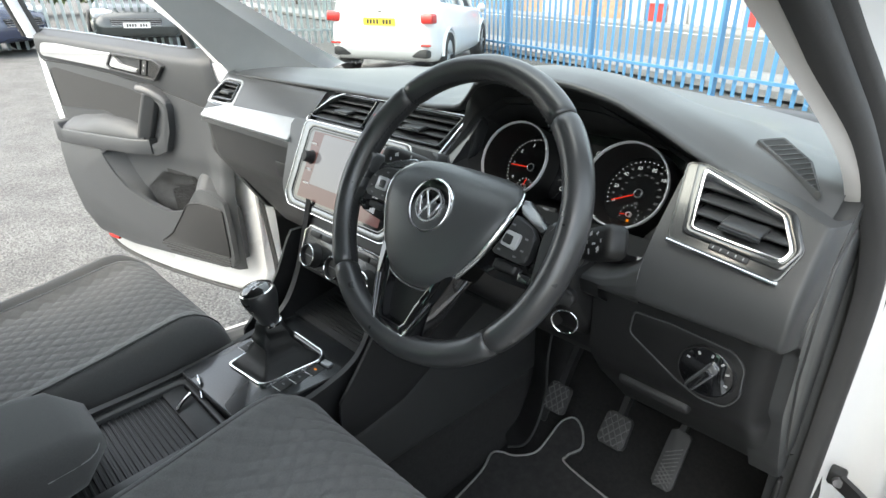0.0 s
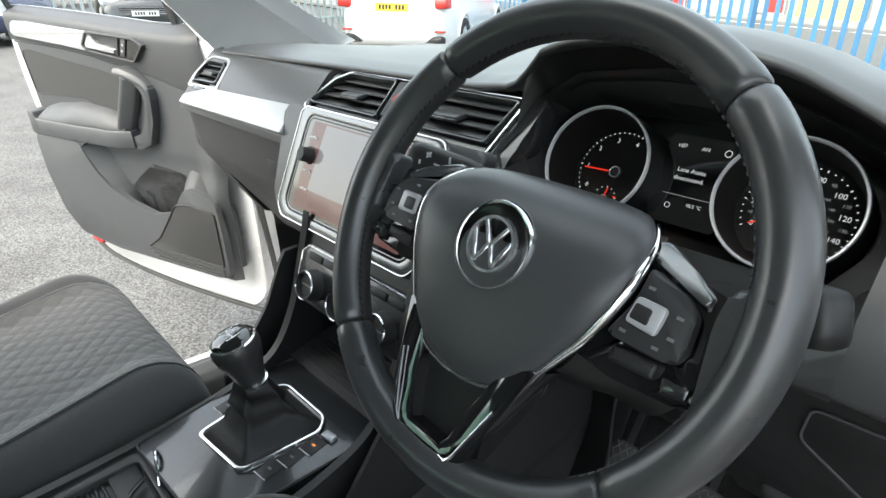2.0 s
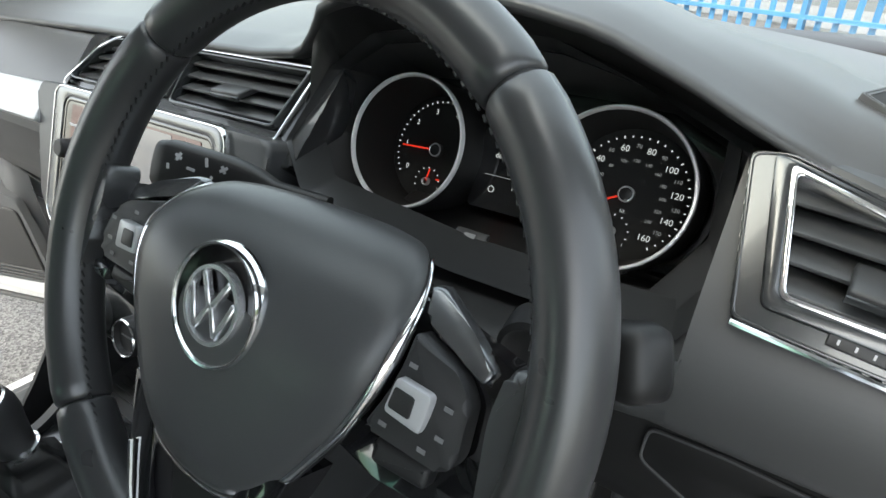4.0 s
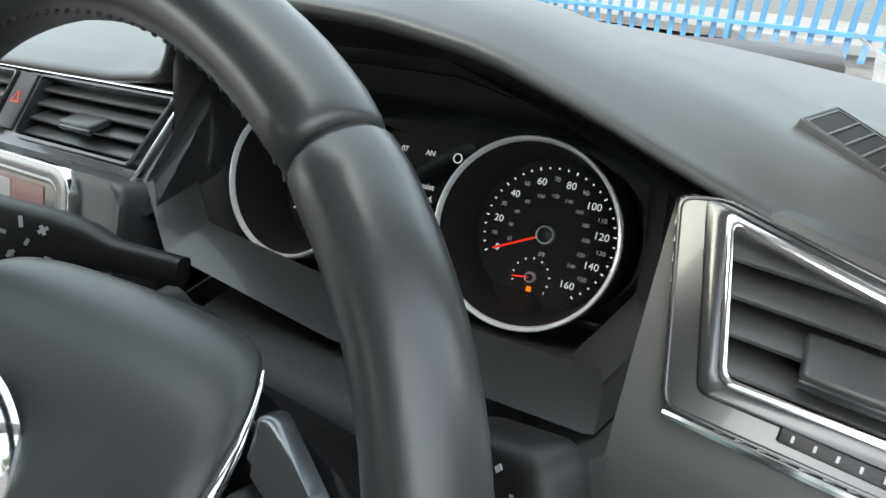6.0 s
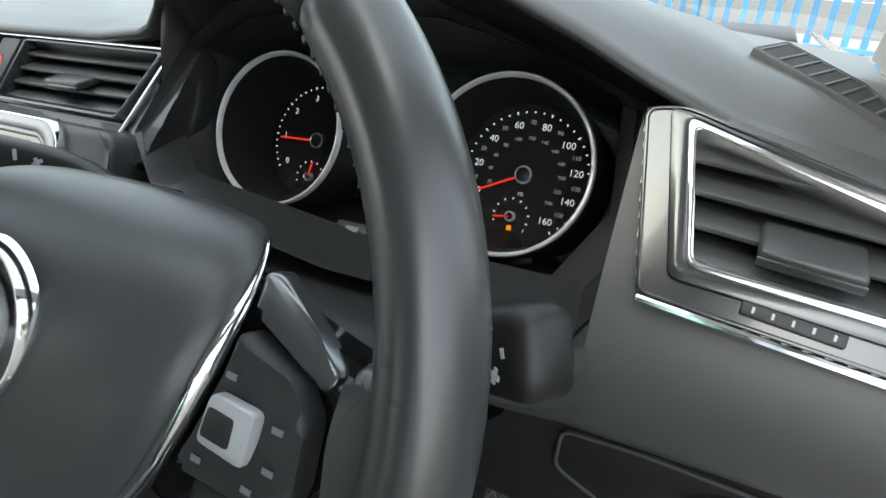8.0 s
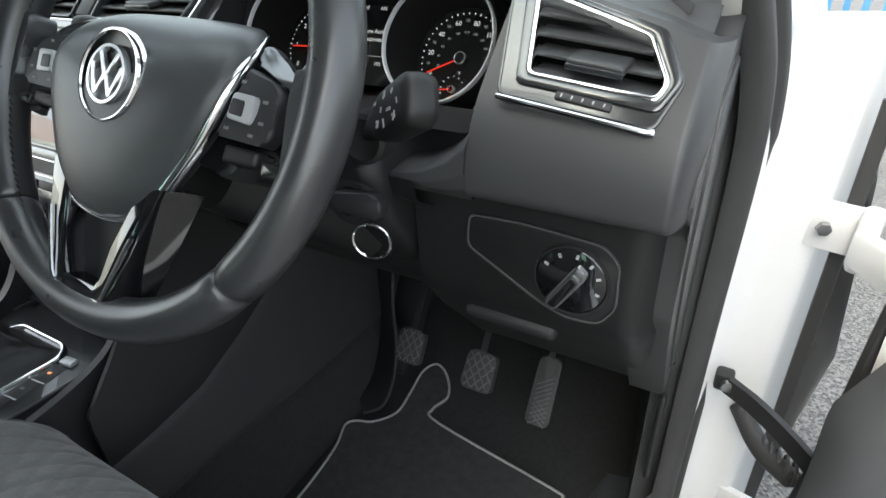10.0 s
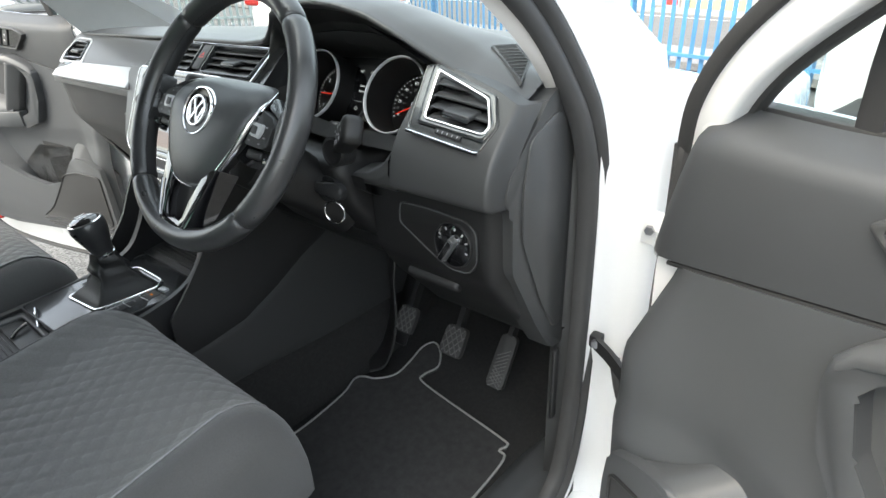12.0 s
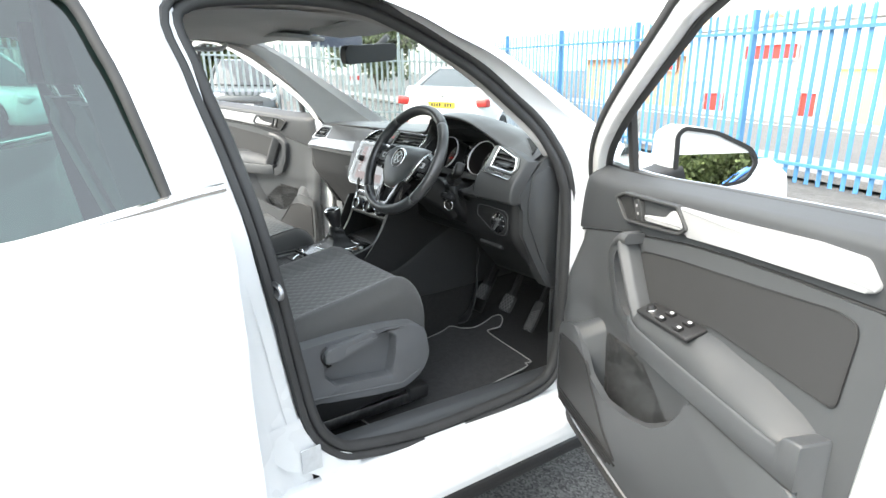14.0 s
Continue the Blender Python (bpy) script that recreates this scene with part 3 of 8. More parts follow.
hz = part("hazard_button", bm, M_DARK, cen, "black hazard button with red triangle")
tri_o, tri_i = [(-0.007, -0.005), (0.007, -0.005), (0, 0.008)], [(-0.0045, -0.0035), (0.0045, -0.0035), (0, 0.005)]
part("triangle", frame_of(bmesh.new(), tri_o, tri_i, 0.003, 0.0036, VENT_C @ pose(-0.005, 0.012, 0)), M_RED, hz)
for xx in (-0.12, 0.09):
    bm = bmesh.new()
    box(bm, (0.04, 0.006, 0.003), VENT_C @ pose(xx, -0.0335, 0.0), 0.001)
    part("thumb_wheel", bm, M_DARK, cen)

# ---- centre stack ----
SN = V((0, -0.925, 0.38)).normalized()
SCR = axes((-0.024, 0.137, 1.0715), (1, 0, 0), SN)
stack = thing("centre_stack", (0, 0.2, 0.95), "dark grey centre stack around screen and climate controls", "dashboard panel")
bm = bmesh.new()
prism(bm, rounded([(-0.21, 0.085), (-0.196, -0.055), (-0.165, -0.088), (0.175, -0.088), (0.2, -0.05), (0.215, 0.085)], 0.015, 4), -0.07, -0.002, SCR, 0.006, 3)
part("upper_housing", bm, M_PAD, stack)
CLI = axes((0.025, 0.079, 0.937), (1, 0, 0), SN)
part("lower_housing", prism(bmesh.new(), rounded([(-0.155, 0.075), (-0.125, -0.045), (0.125, -0.045), (0.165, 0.075)], 0.01, 3), -0.06, -0.004, CLI, 0.004), M_DARK, stack)
scr = thing("infotainment_screen", SCR.translation, "touch screen with red menu panel in a silver bezel", "screen")
so = [(-0.150, -0.058), (-0.138, -0.072), (0.128, -0.072), (0.142, -0.058), (0.146, 0.068), (0.138, 0.076), (-0.122, 0.076), (-0.132, 0.068)]
sb = [(-0.170, -0.066), (-0.153, -0.085), (0.140, -0.085), (0.158, -0.066), (0.162, 0.074), (0.152, 0.086), (-0.140, 0.086), (-0.151, 0.078)]
part("bezel", frame_of(bmesh.new(), rounded(sb, 0.010), rounded(so, 0.008), -0.006, 0.0035, SCR, 0.0015), M_WEDGE, scr, "satin silver bezel")
part("bezel_line", frame_of(bmesh.new(), rounded(inset(sb, -0.0012), 0.010), rounded(inset(sb, 0.0008), 0.010), -0.004, 0.0042, SCR, 0.0006), M_CHROME, scr, "thin chrome outline")
part("chamfer", frame_of(bmesh.new(), rounded(so, 0.008), rounded(inset(so, 0.005), 0.006), -0.004, 0.0022, SCR, 0.0010), M_PIANO, scr)
part("glass_front", prism(bmesh.new(), rounded(inset(so, 0.005), 0.006), -0.004, 0.0015, SCR), M_PIANO, scr, "black glass front")
M_SCRRED = glow("screen red", (0.34, 0.17, 0.17), 0.065, 0.06)
M_SCRPALE = glow("screen pale grey", (0.52, 0.52, 0.58), 0.075, 0.06)
part("menu_panel", prism(bmesh.new(), rounded([(-0.130, -0.062), (0.122, -0.062), (0.126, 0.068), (-0.114, 0.068)], 0.003), 0.001, 0.0022, SCR), M_SCRRED, scr, "dull red lit menu panel")
part("map_panel", prism(bmesh.new(), rounded([(-0.098, -0.032), (0.075, -0.032), (0.080, 0.066), (-0.082, 0.066)], 0.003), 0.0015, 0.0028, SCR), M_SCRPALE, scr, "pale grey lit picture area")
for y in (0.045, -0.005, -0.032):
    part("key_mark", box(bmesh.new(), (0.018, 0.003, 0.001), SCR @ pose(-0.108, y, 0.003)), M_WHITEPR, scr)
kn = part("knob", lathe(bmesh.new(), [(0, 0.019), (0.0085, 0.019), (0.0105, 0.017), (0.0115, 0.004), (0.0135, 0.002), (0.0135, 0)], SCR @ pose(-0.108, 0.018, 0.001), 28), M_DARK, scr, "black rotary knob")
part("knob", lathe(bmesh.new(), [(0, 0.019), (0.0085, 0.019), (0.0105, 0.017), (0.0115, 0.004), (0.0135, 0.002), (0.0135, 0)], SCR @ pose(0.138, 0.018, 0.001), 28), M_DARK, scr, "black rotary knob")

cli = thing("climate_panel", CLI.translation, "manual climate panel with three black knobs", "climate control")
po = [(-0.118, -0.036), (-0.122, 0.030), (-0.108, 0.044), (0.125, 0.044), (0.135, 0.030), (0.125, -0.036)]
part("panel", prism(bmesh.new(), rounded(po, 0.006), -0.004, 0.002, CLI, 0.0015), M_GUN, cli)
part("chrome_strip", tube(bmesh.new(), [CLI @ V(p) for p in ((-0.119, -0.034, 0.002), (-0.122, 0.028, 0.002), (-0.107, 0.041, 0.002), (0.123, 0.041, 0.002))], 0.0016, 6), M_CHROME, cli, "chrome strip")
for x in (-0.078, 0.0, 0.082):
    k = part("knob", lathe(bmesh.new(), [(0, 0.012), (0.0165, 0.012), (0.0185, 0.0175), (0.0205, 0.018), (0.0215, 0.016), (0.0225, 0.002), (0.024, 0.0)], CLI @ pose(x, -0.010, 0.002), 36), M_DARK, cli, "black ribbed knob")
    part("chrome_ring", lathe(bmesh.new(), [(0.0192, 0.0178), (0.0202, 0.0190), (0.0213, 0.0172)], CLI @ pose(x, -0.010, 0.002), 36), M_CHROME, k)
    part("pointer", box(bmesh.new(), (0.0225, 0.0018, 0.001), CLI @ pose(x, -0.010, 0.0148)), M_GREYPR, k)
for i in range(6):
    part("button", box(bmesh.new(), (0.032, 0.011, 0.004), CLI @ pose(-0.085 + i * 0.036, 0.029, 0.003), 0.0015), M_DARK, cli)

# ---- instrument binnacle and gauges ----
clu = thing("instrument_cluster", (0.377, 0.27, 1.12), "instrument cluster with two chrome-ringed dials behind the wheel", "instrument cluster")
outer = [(0.205, 0.250, 1.193), (0.250, 0.258, 1.222), (0.330, 0.262, 1.232), (0.410, 0.262, 1.230), (0.480, 0.258, 1.210), (0.543, 0.250, 1.184), (0.553, 0.206, 1.112), (0.532, 0.174, 1.086), (0.375, 0.172, 1.087), (0.228, 0.175, 1.104), (0.187, 0.204, 1.141)]
ring_at = lambda x, v, back=0.0: V((x, 0.246 + 0.479 * v + 0.878 * back, 1.141 + 0.878 * v - 0.479 * back))
inner = [ring_at(x, v, 0.006) for x, v in ((0.212, 0.052), (0.252, 0.070), (0.330, 0.073), (0.410, 0.073), (0.480, 0.070), (0.529, 0.048), (0.535, -0.018), (0.508, -0.0635), (0.375, -0.066), (0.236, -0.064), (0.206, -0.004))]


def densely(loop, n=4):
    """The straight-sided loop with each corner slightly eased and each side divided."""
    out = []
    k = len(loop)
    for i in range(k):
        a, b = V(loop[i]), V(loop[(i + 1) % k])
        out += [a.lerp(b, q) for q in (0.03, 0.35, 0.65, 0.97)]
    return out


oc, ic = densely(outer), densely(inner)
mc = [a.lerp(b, 0.22) + V((0, 0.004, 0)) for a, b in zip(oc, ic)]
bm = bmesh.new()
loft(bm, [[p + V((0, 0.03, 0.008)) for p in oc], [p + V((0, -0.001, 0)) + (p - q).normalized() * 0.010 for p, q in zip(oc, ic)], oc, mc], True, False)
part("outer_funnel", bm, M_BEZEL, clu, "dark grey gloss binnacle frame", 24)
bm = bmesh.new()
loft(bm, [mc, [p + V((0, -0.002, 0)).lerp(q - p, 0.02) for p, q in zip(mc, ic)], ic, [p + V((0, 0.0545, -0.0297)) for p in ic]], True, False)
part("inner_funnel", bm, M_KNEE, clu, "dark faceted inner surround", 24)
bm = bmesh.new()
bm.faces.new([bm.verts.new(p + V((0, 0.0545, -0.0297))) for p in ic])
part("face_plate", bm, M_PIANO, clu, "black face plate")
GN = V((0, -0.878, 0.479)).normalized()
DIAL = 0.058


def dial(cx, cy, cz, numbers, a0, step, needle, minor, sub_needle):
    m = axes((cx, cy, cz), (1, 0, 0), GN)
    d = part("dial", lathe(bmesh.new(), [(0, -DIAL), (0.0530, -DIAL), (0.0556, -0.012), (0.0564, -0.002)], m, 64), M_BLACK, clu, "black dial")
    part("chrome_ring", lathe(bmesh.new(), [(0.0565, -0.003), (0.0569, 0.0012), (0.0577, 0.0024), (0.0589, 0.0022), (0.0597, 0.0005), (0.0597, -0.003)], m, 64), M_RING, d, "chrome ring")
    part("collar", lathe(bmesh.new(), [(0.0595, -0.003), (0.0606, -0.008), (0.0612, -0.055)], m, 64), M_DEEP, d)
    f = m @ pose(0, 0, -DIAL + 0.0005)
    for i, s in enumerate(numbers):
        a = radians(a0 - step * i)
        part("numeral", lettering(bmesh.new(), s, 0.0072, f @ pose(0.0375 * math.cos(a), 0.0375 * math.sin(a), 0.0004)), M_DIALPR, d, "white numeral")
    bm = bmesh.new()
    for i in range((len(numbers) - 1) * minor + 1):
        a = radians(a0 - step * i / minor)
        r = 0.0465
        box(bm, (0.0022 if i % minor == 0 else 0.0014, 0.0011, 0.0004), f @ pose(r * math.cos(a), r * math.sin(a), 0.0004, 0, 0, math.degrees(a)))
    part("scale", bm, M_DIALPR, d, "white scale of marks")
    if len(numbers) > 7:
        for i in range(1, len(numbers)):
            a = radians(a0 - step * (i - 0.5))
            part("small_numeral", lettering(bmesh.new(), str(20 * i - 10), 0.0046, f @ pose(0.0390 * math.cos(a), 0.0390 * math.sin(a), 0.0004)), M_DIALGR, d, "grey smaller numeral")
        for i in range(12):
            a = radians(a0 - 8 - 21.5 * i)
            part("small_numeral", lettering(bmesh.new(), str(20 * (i + 1)), 0.0038, f @ pose(0.0275 * math.cos(a), 0.0275 * math.sin(a), 0.0004)), M_DIALGR, d, "grey smaller numeral")
    a = radians(needle)
    part("needle", box(bmesh.new(), (0.037, 0.0016, 0.0012), f @ pose(0.0215 * math.cos(a), 0.0215 * math.sin(a), 0.004, 0, 0, needle), 0.0003, 1), M_NEEDLE, d, "red needle")
    part("hub", lathe(bmesh.new(), [(0, 0.006), (0.0050, 0.006), (0.0062, 0.005), (0.0066, 0)], f, 28), M_DARK, d)
    part("hub_ring", lathe(bmesh.new(), [(0.0052, 0.0062), (0.006, 0.0068), (0.0067, 0.0055)], f, 28), M_RING, d, "bright hub ring")
    sub = f @ pose(-0.0045, -0.0315, 0)
    bm = bmesh.new()
    for i in range(9):
        a = radians(200 - 27 * i)
        box(bm, (0.0014, 0.0009, 0.0004), sub @ pose(0.0135 * math.cos(a), 0.0135 * math.sin(a), 0.0004, 0, 0, math.degrees(a)))
    part("sub_marks", bm, M_DIALPR, d, "white marks of the small gauge")
    a = radians(sub_needle)
    part("needle", box(bmesh.new(), (0.012, 0.0012, 0.001), sub @ pose(0.007 * math.cos(a), 0.007 * math.sin(a), 0.003, 0, 0, sub_needle)), M_NEEDLE, d, "small red needle")
    part("hub_ring", lathe(bmesh.new(), [(0.0026, 0.0042), (0.0033, 0.0048), (0.004, 0.0035), (0.004, 0)], sub, 20), M_RING, d)
    return d, sub


tach, tsub = dial(0.277, 0.246, 1.141, ["0", "1", "2", "3", "4", "5", "6"], 214, 36, 182, 5, 80)
spd, fsub = dial(0.463, 0.246, 1.141, ["0", "20", "40", "60", "80", "100", "120", "140", "160"], 206, 32.6, 206, 4, 188)
part("fuel_lamp", box(bmesh.new(), (0.0036, 0.0038, 0.0004), fsub @ pose(0.0005, -0.0085, 0.0008)), M_AMBER, spd, "lit amber fuel lamp")
part("sub_numeral", lettering(bmesh.new(), "1/2", 0.0036, fsub @ pose(0.004, 0.0175, 0.0005)), M_DIALPR, spd)
part("sub_numeral", lettering(bmesh.new(), "1", 0.004, fsub @ pose(0.0115, -0.009, 0.0005)), M_DIALPR, spd)
part("scale_zone", box(bmesh.new(), (0.004, 0.0015, 0.0004), tsub @ pose(0.012, 0.004, 0.0008)), M_NEEDLE, tach)
DM = axes((0.370, 0.279, 1.127), (1, 0, 0), GN)
dsp = part("display", prism(bmesh.new(), rounded([(-0.036, -0.044), (0.036, -0.044), (0.036, 0.048), (-0.036, 0.048)], 0.004), -0.004, 0.0, DM), M_PIANO, clu, "black multifunction display")
for word, size, x, y in (("1:07", 0.0058, -0.022, 0.036), ("AN", 0.0056, 0.002, 0.036), ("Lane Assist", 0.0064, -0.004, 0.012), ("deactivated.", 0.0064, -0.004, 0.0035), ("18.5 \u00b0C", 0.005, 0.010, -0.022)):
    part("display_text", lettering(bmesh.new(), word, size, DM @ pose(x, y, 0.0008)), M_LIT, dsp, "lit white display text")
part("display_rule", box(bmesh.new(), (0.05, 0.0006, 0.0004), DM @ pose(0, -0.014, 0.0006)), M_DIALGR, dsp)
part("display_icon", frame_of(bmesh.new(), circle(0.0036, 20), circle(0.0028, 20), 0.0004, 0.0008, DM @ pose(0.024, 0.036, 0)), M_LIT, dsp)
part("display_icon", frame_of(bmesh.new(), circle(0.003, 20), circle(0.0024, 20), 0.0004, 0.0008, DM @ pose(-0.016, -0.026, 0)), M_LIT, dsp)
part("warning_lamp", box(bmesh.new(), (0.0042, 0.0026, 0.0006), axes((0.360, 0.272, 1.086), (1, 0, 0), GN)), M_REDLIT, clu, "lit red warning lamp")
bm = bmesh.new()
box(bm, (0.03, 0.014, 0.005), axes((0.372, 0.203, 1.093), (1, 0, 0), (0, -0.45, 0.9)), 0.002)
rb = part("reset_button", bm, M_DARK, clu, "small rectangular reset button")
part("mark", box(bmesh.new(), (0.01, 0.004, 0.0006), axes((0.372, 0.2018, 1.0956), (1, 0, 0), (0, -0.45, 0.9))), M_GREYPR, rb)

# ---- steering wheel ----
WA = radians(30.6)
WM = axes((0.357, 0.0105, 1.151), (1, 0, 0), (0, -math.cos(WA), math.sin(WA))) @ pose(0, 0, 0, 0, 0, -3.4)
sw = thing("steering_wheel", (0.357, 0.0105, 1.151), "three-spoke black leather steering wheel with chrome-edged airbag cover", "steering wheel")
R0 = 0.1715


def rim_section(a):
    thick = 0.0158 + 0.0008 * math.exp(-((a - 3.05) / 0.3) ** 2)
    return thick


def rim_ring(a, grow=0.0):
    c, s = math.cos(a), math.sin(a)
    r = rim_section(a) + grow
    flat = 0.004 * max(0.0, -s) ** 6
    return [WM @ V(((R0 - flat + r * math.cos(q)) * c, (R0 - flat + r * math.cos(q)) * s, r * 1.12 * math.sin(q) - 0.004)) for q in [2 * math.pi * k / 18 for k in range(18)]]


def rim_arc(a0, a1, n):
    bm = bmesh.new()
    rings = []
    for i in range(n + 1):
        q = i / n
        q = 0.0 if i == 0 else (1.0 if i == n else 0.012 + 0.976 * (i - 1) / (n - 2))
        a = a0 + (a1 - a0) * q
        e = min(i, n - i)
        rings.append(rim_ring(a, -0.0030 if e == 0 else (-0.0006 if e == 1 else 0.0)))
    loft(bm, rings, True, True)
    return bm


SE = [radians(d) for d in (50.5, 136.5, 225, 321)]
part("rim_top", rim_arc(SE[0], SE[1], 30), M_LEATH, sw, "smooth leather upper rim", 60)
part("rim_left", rim_arc(SE[1], SE[2], 30), M_LEATH, sw, "perforated leather grip", 60)
part("rim_bottom", rim_arc(SE[2], SE[3], 30), M_LEATH, sw, "smooth leather lower rim", 60)
part("rim_right", rim_arc(SE[3] - 2 * math.pi, SE[0], 30), M_LEATH, sw, "perforated leather grip", 60)
bm = bmesh.new()
for k in range(160):
    a = 2 * math.pi * k / 160
    c, s = math.cos(a), math.sin(a)
    r = rim_section(a)
    m = axes(WM @ V(((R0 - r * 0.98) * c, (R0 - r * 0.98) * s, 0.0)), WM.to_3x3() @ V((-s, c, 0)), WM.to_3x3() @ V((-c, -s, 0)))
    box(bm, (0.0042, 0.0011, 0.0012), m @ pose(0, 0, 0, 0, 0, 25))
part("stitching", bm, M_DARK, sw, "black thread stitching", 0)

half = [(0, 0.0580), (0.030, 0.0575), (0.054, 0.0560), (0.0745, 0.0510), (0.0895, 0.034), (0.0945, 0.008), (0.086, -0.0237), (0.073, -0.0488), (0.055, -0.0767), (0.033, -0.0945), (0.012, -0.100), (0, -0.1005)]
cover = half + [(-x, y) for x, y in half[-2:0:-1]]
cc = [(p.x, p.y + 0.055 * p.x * smooth01(p.y / 0.045)) for p in curve([(x, y, 0) for x, y in cover], 4, True)]


def fall(y):
    """The top of the cover rolls away from the driver."""
    return 0.037 * max(0.0, (y + 0.030) / 0.085) ** 3


rings = []
for s, h in ((0.72, -0.03), (0.90, -0.014), (0.975, -0.003), (0.985, 0.001), (0.962, 0.0065), (0.90, 0.0105), (0.78, 0.0132), (0.6, 0.0150), (0.4, 0.0160), (0.2, 0.0166), (0.04, 0.0168)):
    rings.append([WM @ V((x * s, (y + 0.012) * s - 0.012, h - fall((y + 0.012) * s - 0.012))) for x, y in cc])
cov = part("airbag_cover", loft(bmesh.new(), rings[::-1], True, True), M_AIRBAG, sw, "grained dark grey airbag cover", 60)
lo = sorted(i for i in range(len(cc)) if cc[i][1] < 0.0545 and (cc[i][0] > -0.03 or cc[i][1] < 0.045))
rings = []
for i in lo:
    (ax, ay), (bx, by) = cc[i - 1], cc[(i + 1) % len(cc)]
    t = V((bx - ax, by - ay)).normalized()
    o = V((-t.y, t.x)) if V((-t.y, t.x)).dot(V(cc[i])) > 0 else V((t.y, -t.x))
    wide = (0.0014 + 0.0005 * smooth01((cc[i][1] + 0.06) / 0.09)) * (1 - 0.7 * smooth01((cc[i][1] - 0.030) / 0.02))
    thin = 1 - 0.82 * smooth01((cc[i][1] - 0.012) / 0.036)
    rings.append([WM @ V((cc[i][0] + o.x * d, cc[i][1] + o.y * d, h - fall(cc[i][1]))) for d, h in ((-0.0040 * thin, 0.0045 * thin), (-0.0022 * thin, 0.0068 * thin), (wide * 0.4 - 0.001 * thin, 0.0064 * thin), (wide, 0.0035 * thin), (wide * 0.9, -0.0005), (-0.004 * thin, -0.002))])
part("chrome_edge", loft(bmesh.new(), rings, True, True), M_CHROME, sw, "chrome lower edge", 60)
EM = WM @ pose(-0.003, -0.003, 0.0160)
emb = part("emblem", lathe(bmesh.new(), [(0, -0.0015), (0.025, -0.0015), (0.0300, 0.0006), (0.0325, -0.004)], EM, 48), M_BADGEB, sw, "round black emblem in a chrome ring")
part("emblem_ring", lathe(bmesh.new(), [(0.0295, 0.0002), (0.0302, 0.0018), (0.0314, 0.0020), (0.0328, -0.001), (0.0328, -0.005)], EM, 48), M_CHROME, emb)
part("logo_ring", lathe(bmesh.new(), [(0.0174, -0.001), (0.0181, 0.0030), (0.0202, 0.0030), (0.0211, -0.001)], EM, 40), M_BADGE, emb, "bright inner ring")
for x0, y0, x1, y1 in ((-0.010, 0.0145, -0.0005, -0.0015), (0.010, 0.0145, 0.0005, -0.0015), (-0.0165, 0.006, -0.008, -0.0145), (0.0165, 0.006, 0.008, -0.0145), (-0.008, -0.0145, 0.0, 0.001), (0.008, -0.0145, 0.0, 0.001)):
    L = math.hypot(x1 - x0, y1 - y0)
    part("logo_bar", box(bmesh.new(), (L, 0.0034, 0.0038), EM @ pose((x0 + x1) / 2, (y0 + y1) / 2, 0.0012, 0, 0, math.degrees(math.atan2(y1 - y0, x1 - x0))), 0.0006, 1), M_BADGE, emb)
# faint raised mark low on the cover
part("cover_mark", box(bmesh.new(), (0.026, 0.005, 0.0006), WM @ pose(-0.004, -0.048, 0.0136, 4, 0, 0), 0.0002, 1), M_AIRBAG, cov)


